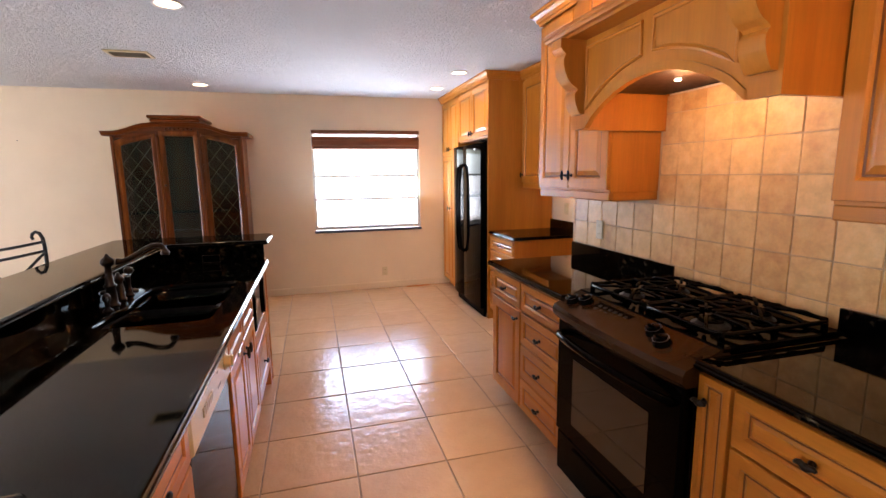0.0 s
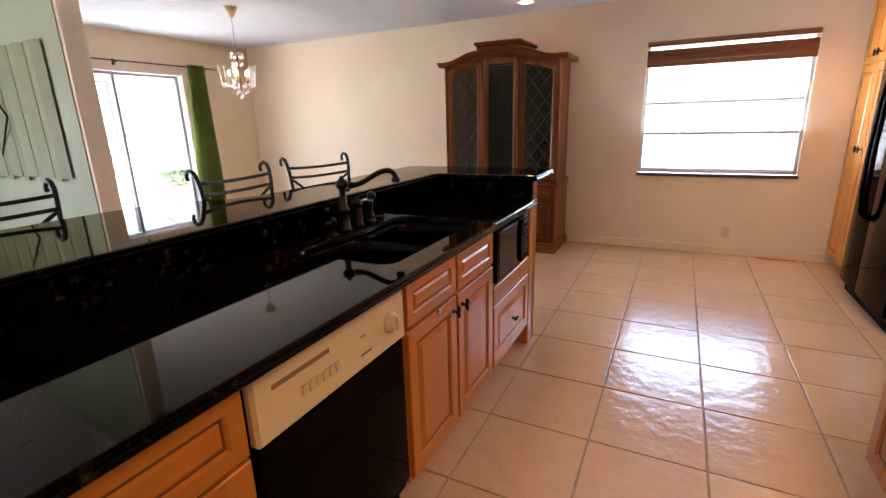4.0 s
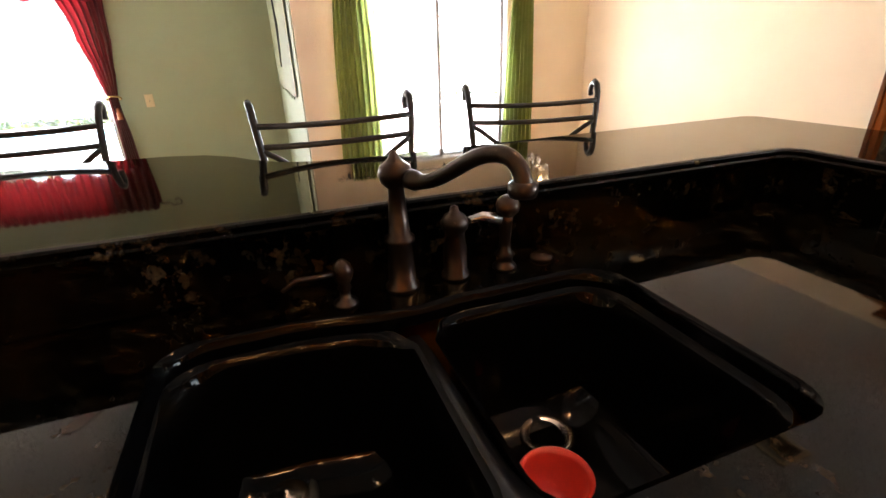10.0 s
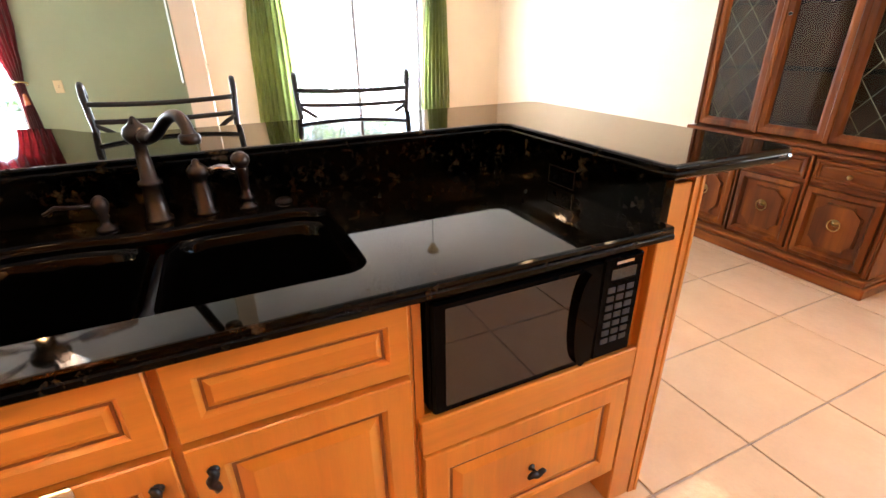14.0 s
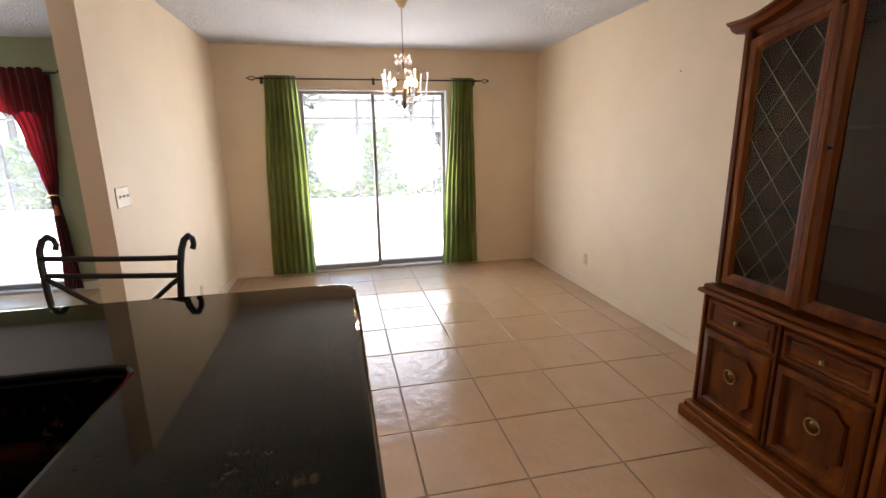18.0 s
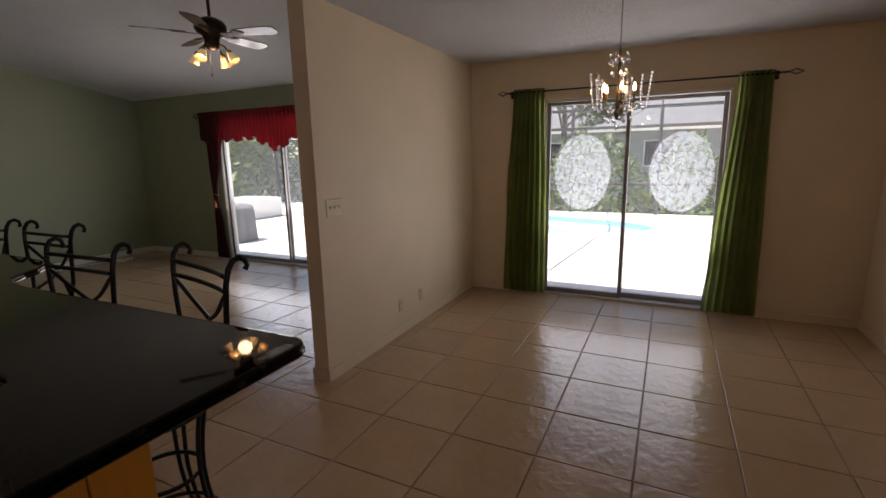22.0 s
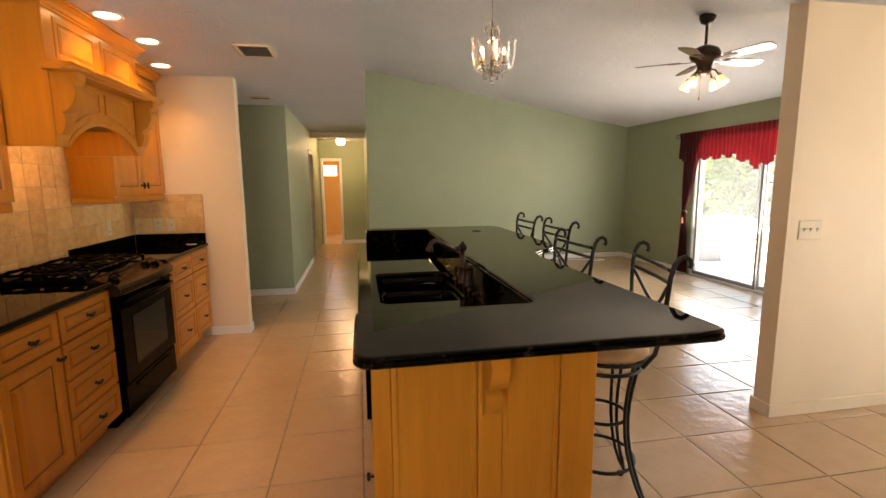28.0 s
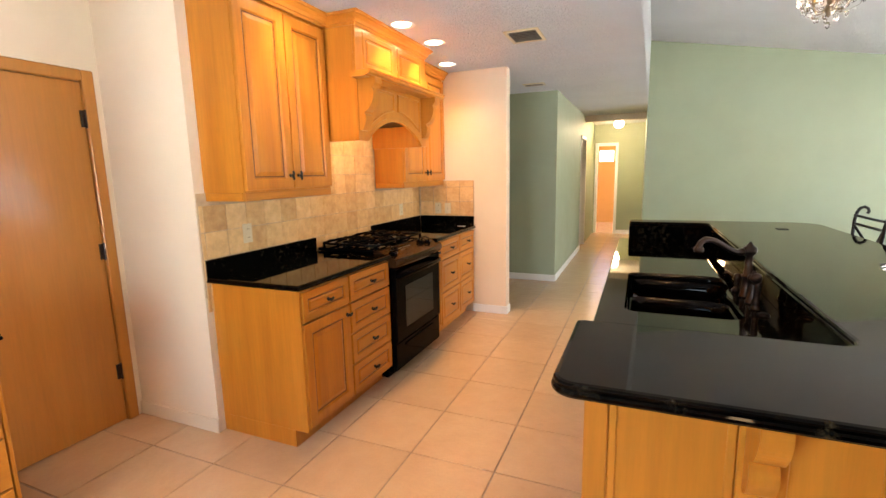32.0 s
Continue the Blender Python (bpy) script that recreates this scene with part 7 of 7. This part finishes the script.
nail = thing("wall_nail", (-2.91, YN, 1.888), "small dark nail in the cream painted wall", "nail")
bm = bmesh.new()
lathe(bm, [(0.0016, 0.0), (0.0016, 0.012), (0.0045, 0.013), (0.004, 0.016), (0.0, 0.0165)], m=facing("-y", (-2.91, YN, 1.888)), n=8)
part("nail", bm, WROUGHT, nail, smooth=True)
# thin brown strip by the window wall
st = thing("threshold_strip", (1.34, 5.9, 0), "short brown strip lying by the window wall", "strip")
part("strip", boxes((1.18, 1.50, 5.915, 5.945, 0.0, 0.012), bevel=0.003), MAPLE_H, st)

# ---- outdoors ----
LAWN = plain("lawn_grass", (0.09, 0.14, 0.035), 0.9, scale=30, vary=0.35, bumpy=0.4, fine=60, dist=0.01)
DECK = plain("pale_pool_deck", (0.76, 0.72, 0.67), 0.8, scale=3, vary=0.06, bumpy=0.2)
setting("ground", boxes((-400, 400, -400, 400, -0.5, -0.30)), LAWN, "green lawn round the house", "ground")


def pool_ring(grow, n=48):
    out = []
    for k in range(n):
        a = k * math.tau / n
        r = 1 + 0.10 * math.sin(2 * a + 0.6)
        y = -0.1 + (4.5 * r + grow) * math.sin(a)
        out.append((-10.8 - 0.09 * y + (1.45 * r + grow) * math.cos(a), y))
    return out


bm = bmesh.new()
slab_hole(bm, [(-13.4, -9), (XW - 0.17, -9), (XW - 0.17, 9), (-13.4, 9)], pool_ring(0.0), -0.25, -0.05)
setting("pavement", bm, DECK, "pale concrete pool deck", "pavement")
bm = bmesh.new()
prism(bm, pool_ring(0.05), Matrix.Translation((0, 0, -0.29)), 0.12)
pool = setting("water", bm, plain("pool_water", (0.55, 0.74, 0.77), 0.06, scale=2, vary=0.1, bumpy=0.15, fine=6, dist=0.02), "bright blue swimming pool water", "water")
bm = bmesh.new()
a, b = pool_ring(0.0), pool_ring(-0.03)
va, vb = [bm.verts.new((x, y, -0.052)) for x, y in a], [bm.verts.new((x, y, -0.20)) for x, y in b]
for k in range(len(va)):
    j = (k + 1) % len(va)
    bm.faces.new((va[k], va[j], vb[j], vb[k]))
part("waterline_tile", bm, plain("blue_waterline_tile", (0.22, 0.46, 0.60), 0.2, scale=25, vary=0.25), pool, "blue waterline tiles")
bm = boxes((-200, 200, YN + 0.2, 390, -0.25, -0.10))
setting("driveway", bm, DECK, "pale concrete drive outside the window", "pavement")

CAGE = plain("dark_bronze_aluminium", (0.055, 0.050, 0.046), 0.45, 0.3, scale=20, vary=0.1, bumpy=0.05)
cage = thing("pool_screen_frame", (-13.2, 0, -0.05), "dark bronze aluminium frame of the screened pool cage", "pool cage")
for k in range(9):
    y = -8.4 + 2.1 * k
    part("post", boxes((-13.28, -13.20, y - 0.04, y + 0.04, -0.05, 2.62)), CAGE, cage)
    bm = bmesh.new()
    tube(bm, [(-13.24, y, 2.60), (-9.6, y, 3.7), (XW - 0.4, y, 2.75)], 0.022, 4)
    part("rafter", bm, CAGE, cage)
for z in (0.70, 2.12, 2.58):
    part("beam", boxes((-13.30, -13.18, -8.5, 8.5, z - 0.035, z + 0.035)), CAGE, cage)
part("purlin", boxes((-9.65, -9.55, -8.5, 8.5, 3.67, 3.73)), CAGE, cage)


def leaf_mat(name, lo, hi):
    m, t, b, link = nodes(name)
    geo = t.nodes.new("ShaderNodeNewGeometry")
    c = ramp(t, geo.outputs["Random Per Island"], [(0.0, lo), (1.0, hi)])
    link(c, b.inputs["Base Color"])
    b.inputs["Roughness"].default_value = 0.5
    tl, mx = t.nodes.new("ShaderNodeBsdfTranslucent"), t.nodes.new("ShaderNodeMixShader")
    link(c, tl.inputs[0])
    mx.inputs[0].default_value = 0.3
    link(b.outputs[0], mx.inputs[1])
    link(tl.outputs[0], mx.inputs[2])
    link(mx.outputs[0], t.nodes["Material Output"].inputs[0])
    return m


LEAF = leaf_mat("hedge_leaf", (0.05, 0.09, 0.025), (0.16, 0.22, 0.07))
LEAF2 = leaf_mat("bright_leaf", (0.07, 0.12, 0.02), (0.20, 0.26, 0.05))
rng = random.Random(7)


def leaves(name, count, place, size, mat, label, parent=None):
    """Many small folded leaves; place(k) gives each one's spot."""
    vs, fs = [], []
    for k in range(count):
        p = Vector(place(k))
        u = Vector((rng.gauss(0, 1), rng.gauss(0, 1), rng.gauss(0, 0.8))).normalized()
        w = u.orthogonal().normalized()
        w = Matrix.Rotation(rng.uniform(0, 6.28), 3, u) @ w
        s = size * rng.uniform(0.6, 1.4)
        n = len(vs)
        vs += [p - u * s, p + w * s * 0.42, p + u * s, p - w * s * 0.42]
        fs.append((n, n + 1, n + 2, n + 3))
    me = bpy.data.meshes.new(name)
    me.from_pydata([tuple(v) for v in vs], [], fs)
    me.materials.append(mat)
    ob = new(name, me)
    if parent is not None:
        me.transform(Matrix.Translation(-root(parent).location))
        ob.parent = parent
        return tagged(ob, kind="stuff")
    return tagged(ob, label, "hedge", kind="stuff")


def hedge_spot(x0, x1, y0, y1, h):
    def f(k):
        y = rng.uniform(y0, y1)
        top = h * (0.72 + 0.38 * noise.noise((y * 0.9, 1.0, h)) + 0.14 * noise.noise((y * 3.1, 2.0, h)))
        return (rng.uniform(x0, x1), y, -0.25 + max(0.1, top) * rng.random() ** 0.7)
    return f


leaves("hedge", 9000, hedge_spot(-15.6, -13.7, -9, 9, 2.5), 0.11, LEAF, "dense dark green garden hedge behind the pool")
leaves("shrubs", 2500, hedge_spot(-13.9, -13.5, -7, 5, 0.9), 0.09, LEAF2, "low yellow green shrubs along the pool cage")
leaves("tall_shrubs", 6000, hedge_spot(-14.5, -11.5, -13.5, -8.5, 4.2), 0.16, LEAF2, "tall bright green shrubs beyond the patio")

BARK = plain("tree_bark", (0.14, 0.10, 0.07), 0.9, scale=12, vary=0.3, bumpy=0.6, fine=40, dist=0.01)


def tree(x, y, h, r):
    th = thing("garden_tree", (x, y, -0.3), "leafy green tree behind the pool", "tree")
    bm = bmesh.new()
    tube(bm, [(x, y, -0.3), (x + 0.06, y + 0.03, h * 0.3), (x - 0.05, y, h * 0.55), (x, y, h * 0.75)], [0.16, 0.12, 0.09, 0.05], 8)
    part("trunk", bm, BARK, th, smooth=True)
    for k in range(5):
        a = k * 1.3
        bm = bmesh.new()
        tube(bm, [(x, y, h * (0.42 + 0.05 * k)), (x + 0.5 * r * math.cos(a), y + 0.5 * r * math.sin(a), h * (0.58 + 0.05 * k)), (x + 0.85 * r * math.cos(a), y + 0.85 * r * math.sin(a), h * (0.68 + 0.05 * k))], [0.05, 0.035, 0.015], 6)
        part("limb", bm, BARK, th, smooth=True)
    blobs = [(rng.gauss(0, 0.45), rng.gauss(0, 0.45), rng.gauss(0, 0.3), rng.uniform(0.3, 0.55)) for _ in range(14)]

    def spot(k):
        bx, by, bz, br = blobs[k % 14]
        d = Vector((rng.gauss(0, 1), rng.gauss(0, 1), rng.gauss(0, 1))).normalized() * br * rng.random() ** 0.4
        return (x + r * (bx + d.x), y + r * (by + d.y), h * 0.78 + r * 0.8 * (bz + d.z))
    leaves("crown", 3500, spot, 0.14, LEAF, "", th)


tree(-17.5, 1.0, 5.0, 1.9)
tree(-18.5, 6.5, 6.0, 2.2)
tree(-17.0, -6.0, 5.5, 2.1)

SIDING = plain("grey_stucco", (0.34, 0.35, 0.36), 0.9, scale=3, vary=0.08, bumpy=0.3)
SHINGLE = plain("grey_shingle", (0.16, 0.17, 0.18), 0.9, scale=8, vary=0.25, bumpy=0.4)
nh = thing("neighbour_house", (-24, 4, -0.3), "low grey stucco house with a hipped shingle roof", "house")
part("wall", boxes((-28, -22, -3, 12, -0.3, 2.5)), SIDING, nh)
bm = bmesh.new()
vs = [bm.verts.new(p) for p in ((-28.6, -3.6, 2.5), (-21.4, -3.6, 2.5), (-21.4, 12.6, 2.5), (-28.6, 12.6, 2.5), (-25, 0.5, 4.3), (-25, 8.5, 4.3))]
for q in ((0, 1, 4), (1, 2, 5, 4), (2, 3, 5), (3, 0, 4, 5), (3, 2, 1, 0)):
    bm.faces.new([vs[i] for i in q])
part("roof", bm, SHINGLE, nh)
part("fascia", boxes((-21.45, -21.35, -3.6, 12.6, 2.36, 2.52)), WHITE, nh)
for y in (0.0, 4.0, 8.5):
    w = part("window", boxes((-22.01, -21.96, y - 0.6, y + 0.6, 0.9, 2.0)), WHITE, nh)
    part("pane", boxes((-21.965, -21.95, y - 0.54, y + 0.54, 0.96, 1.94)), GLOSSBLACK, w)
fence = thing("garden_fence", (-16, -8, -0.3), "weathered grey wooden garden fence", "fence")
FENCE = plain("weathered_fence_wood", (0.26, 0.27, 0.28), 0.9, scale=9, vary=0.25, bumpy=0.4)
for k in range(60):
    y = -12 + 0.2 * k
    part("slat", boxes((-16.03, -16.0, y, y + 0.185, -0.3, 1.55 + 0.01 * noise.noise((k, 0, 0)))), FENCE, fence)
grill = thing("covered_grill", (-6.74, -3.06, -0.05), "barbecue under a grey fabric cover on the patio", "grill")
bm = bmesh.new()
loops = []
for z, d in ((-0.05, 0.0), (0.18, 0.01), (0.42, 0.02), (0.56, 0.03), (0.64, 0.06), (0.67, 0.16)):
    loops.append([bm.verts.new((-6.74 + (0.31 - d + 0.012 * math.sin(k * 1.9 + z * 4)) * max(-1, min(1, 1.25 * math.cos(k * math.tau / 32))), -3.06 + (0.33 - d + 0.012 * math.sin(k * 2.3)) * max(-1, min(1, 1.25 * math.sin(k * math.tau / 32))), z)) for k in range(32)])
for p, q in zip(loops, loops[1:]):
    for k in range(32):
        bm.faces.new((p[k], p[(k + 1) % 32], q[(k + 1) % 32], q[k]))
bm.faces.new(loops[-1])
part("cover", bm, plain("grey_cover_cloth", (0.20, 0.20, 0.21), 0.8, scale=6, vary=0.15, bumpy=0.2), grill, smooth=True)
tub = thing("patio_bench", (-9.2, -5.9, -0.05), "low white painted block wall on the patio", "bench")
part("seat", boxes((-10.2, -8.2, -6.6, -5.25, -0.05, 0.47), bevel=0.03), WHITE, tub)
pot = thing("potted_plant", (-8.2, 6.6, -0.05), "green plant in a terracotta pot on the patio", "potted plant")
bm = bmesh.new()
lathe(bm, [(0.14, 0.0), (0.16, 0.02), (0.20, 0.30), (0.22, 0.31), (0.22, 0.36), (0.19, 0.36), (0.18, 0.32), (0.0, 0.32)], (-8.2, 6.6, -0.05), 20)
part("pot", bm, plain("terracotta", (0.36, 0.15, 0.08), 0.8), pot, smooth=True)
leaves("foliage", 500, lambda k: (-8.2 + rng.gauss(0, 0.2), 6.6 + rng.gauss(0, 0.2), 0.35 + abs(rng.gauss(0, 0.35))), 0.10, LEAF2, "", pot)

# ---- tiles ----
PITCH, TX, TY = 0.457, 0.183, 3.03
GAP = 0.0036
tile_rng = random.Random(11)
meshes = {}


def tile_mesh(w, d, t, bev, mat, key):
    """A thin slab w by d, its top at zero, with a worn edge."""
    k = (round(w, 3), round(d, 3), key)
    if k not in meshes:
        vs, fs = [], []
        for ins, z in ((0, -t), (0, -bev), (bev * 0.5, -bev * 0.25), (bev * 1.6, 0)):
            vs += [(-w / 2 + ins, -d / 2 + ins, z), (w / 2 - ins, -d / 2 + ins, z), (w / 2 - ins, d / 2 - ins, z), (-w / 2 + ins, d / 2 - ins, z)]
        for r in range(3):
            for q in range(4):
                j = (q + 1) % 4
                fs.append((4 * r + q, 4 * r + j, 4 * r + 4 + j, 4 * r + 4 + q))
        fs.append((12, 13, 14, 15))
        me = bpy.data.meshes.new("tile")
        me.from_pydata(vs, [], fs)
        me.materials.append(mat)
        meshes[k] = me
    return meshes[k]


floor = bpy.data.objects["floor"]
ROOMS = ((XW - 0.15, XD + 0.1, -3.40, YN), (-0.47, 0.58, -6.65, -3.40), (0.58, 3.4, -1.53, -0.05))
far_v, far_f = [], []
tile_count = 0
for i in range(-13, 8):
    for j in range(-22, 7):
        x0, x1 = TX + i * PITCH + GAP, TX + (i + 1) * PITCH - GAP
        y0, y1 = TY + j * PITCH + GAP, TY + (j + 1) * PITCH - GAP
        x0, x1, y0, y1 = max(x0, XW - 0.15), min(x1, 3.4), max(y0, -6.65), min(y1, YN)
        if x1 - x0 < 0.03 or y1 - y0 < 0.03:
            continue
        cx, cy2 = (x0 + x1) / 2, (y0 + y1) / 2
        if not any(a < cx < b and c2 < cy2 < d2 for a, b, c2, d2 in ROOMS):
            continue
        under = (-0.85 < cx < -0.5 and 0.8 < cy2 < 3.3) or (cx > 1.35 and 0 < cy2 < 2.8) or (cx > 1.8 and cy2 > 3.7)
        near = cy2 > -0.3 and not under and not (cx < -3.2 and cy2 < 2.2)
        if near and tile_count < 300:
            ob = new("tile", tile_mesh(x1 - x0, y1 - y0, 0.006, 0.0022, FLOOR_TILE, "floor"))
            ob.location = (cx, cy2, tile_rng.uniform(-0.0006, 0.0006))
            ob.rotation_euler = (tile_rng.gauss(0, 0.0006), tile_rng.gauss(0, 0.0006), tile_rng.gauss(0, 0.0008))
            ob.parent = floor
            tile_count += 1
        else:
            n = len(far_v)
            far_v += [(x0, y0, -0.004), (x1, y0, -0.004), (x1, y1, -0.004), (x0, y1, -0.004), (x0 + 0.003, y0 + 0.003, 0), (x1 - 0.003, y0 + 0.003, 0), (x1 - 0.003, y1 - 0.003, 0), (x0 + 0.003, y1 - 0.003, 0)]
            far_f += [(n + 4, n + 5, n + 6, n + 7)] + [(n + q, n + (q + 1) % 4, n + 4 + (q + 1) % 4, n + 4 + q) for q in range(4)]
me = bpy.data.meshes.new("far_tiles")
me.from_pydata(far_v, [], far_f)
me.materials.append(FLOOR_TILE)
ob = new("far_tiles", me)
ob.parent = floor
tagged(ob, kind="stuff")

bs = setting("backsplash", boxes((XR - 0.008, XR - 0.0005, 0.075, 2.795, 0.80, 1.374), (XR - 0.008, XR - 0.0005, 0.963, 2.0, 1.374, 1.84), (1.14, XR - 0.009, 0.0705, 0.078, 0.90, 1.374)), WALL_GROUT, "tumbled beige wall tiles behind range and worktops", "backsplash")
BP = 0.1485


def rough_tile(w, d, k):
    """A tumbled tile with a wavering, worn outline; k picks one of a few shapes."""
    key = (round(w, 3), round(d, 3), k)
    if key not in meshes:
        r = random.Random(k * 31 + 5)
        side = []
        for (ax, ay), (bx, by) in (((-1, -1), (1, -1)), ((1, -1), (1, 1)), ((1, 1), (-1, 1)), ((-1, 1), (-1, -1))):
            for q in range(4):
                f = q / 4
                side.append(((ax + (bx - ax) * f) * w / 2, (ay + (by - ay) * f) * d / 2))
        vs, fs, n = [], [], len(side)
        for ins, z in ((0.0, -0.006), (0.0, -0.002), (0.0020, 0.0)):
            for q, (u, v) in enumerate(side):
                c = 0.0010 if q % 4 == 0 else 0.0
                r2 = random.Random(q * 7 + k)
                g = ins + c + r2.uniform(0, 0.0013)
                vs.append((u - math.copysign(min(g, abs(u)), u), v - math.copysign(min(g, abs(v)), v), z + (r.uniform(-0.0006, 0.0004) if z == 0 else 0)))
        for lv in range(2):
            for q in range(n):
                p = (q + 1) % n
                fs.append((lv * n + q, lv * n + p, (lv + 1) * n + p, (lv + 1) * n + q))
        fs.append(tuple(range(2 * n, 3 * n)))
        me = bpy.data.meshes.new("tile")
        me.from_pydata(vs, [], fs)
        me.materials.append(WALL_TILE)
        meshes[key] = me
    return meshes[key]


def wall_tile(m, u0, u1, v0, v1):
    ob = new("tile", rough_tile(u1 - u0, v1 - v0, tile_rng.randrange(6)))
    ob.matrix_basis = m @ Matrix.Translation(((u0 + u1) / 2, (v0 + v1) / 2, 0.0045 + tile_rng.uniform(-0.0012, 0.0012))) @ Matrix.Rotation(tile_rng.gauss(0, 0.007), 4, "Z")
    ob.parent = bs


WM, SM2 = facing("-x", (XR - 0.008, 0, 0)), facing("+y", (0, 0.078, 0))
for j in range(-2, 6):
    v0, v1 = 1.012 + j * BP + 0.0012, 1.012 + (j + 1) * BP - 0.0012
    shift = 0.0
    for i in range(-9, 12):
        ya, yb = 1.281 + i * BP + shift + 0.0012, 1.281 + (i + 1) * BP + shift - 0.0012
        ya, yb = max(ya, 0.085), min(yb, 2.792)
        if yb - ya < 0.02 or v1 < 0.86:
            continue
        if v1 > 1.374 and v0 > 1.30:
            ya, yb = max(ya, 0.966), min(yb, 1.984)
            if yb - ya < 0.02:
                continue
        vb = min(v1, 1.84)
        if vb - v0 < 0.02:
            continue
        wall_tile(WM, -yb, -ya, v0, vb)
    for i in range(0, 5):
        xa, xb = 1.145 + i * BP + 0.0012, min(1.145 + (i + 1) * BP - 0.0012, XR - 0.018)
        vb = min(v1, 1.372)
        if xb - xa > 0.02 and vb - v0 > 0.02 and v0 > 0.95:
            wall_tile(SM2, -xb, -xa, v0, vb)
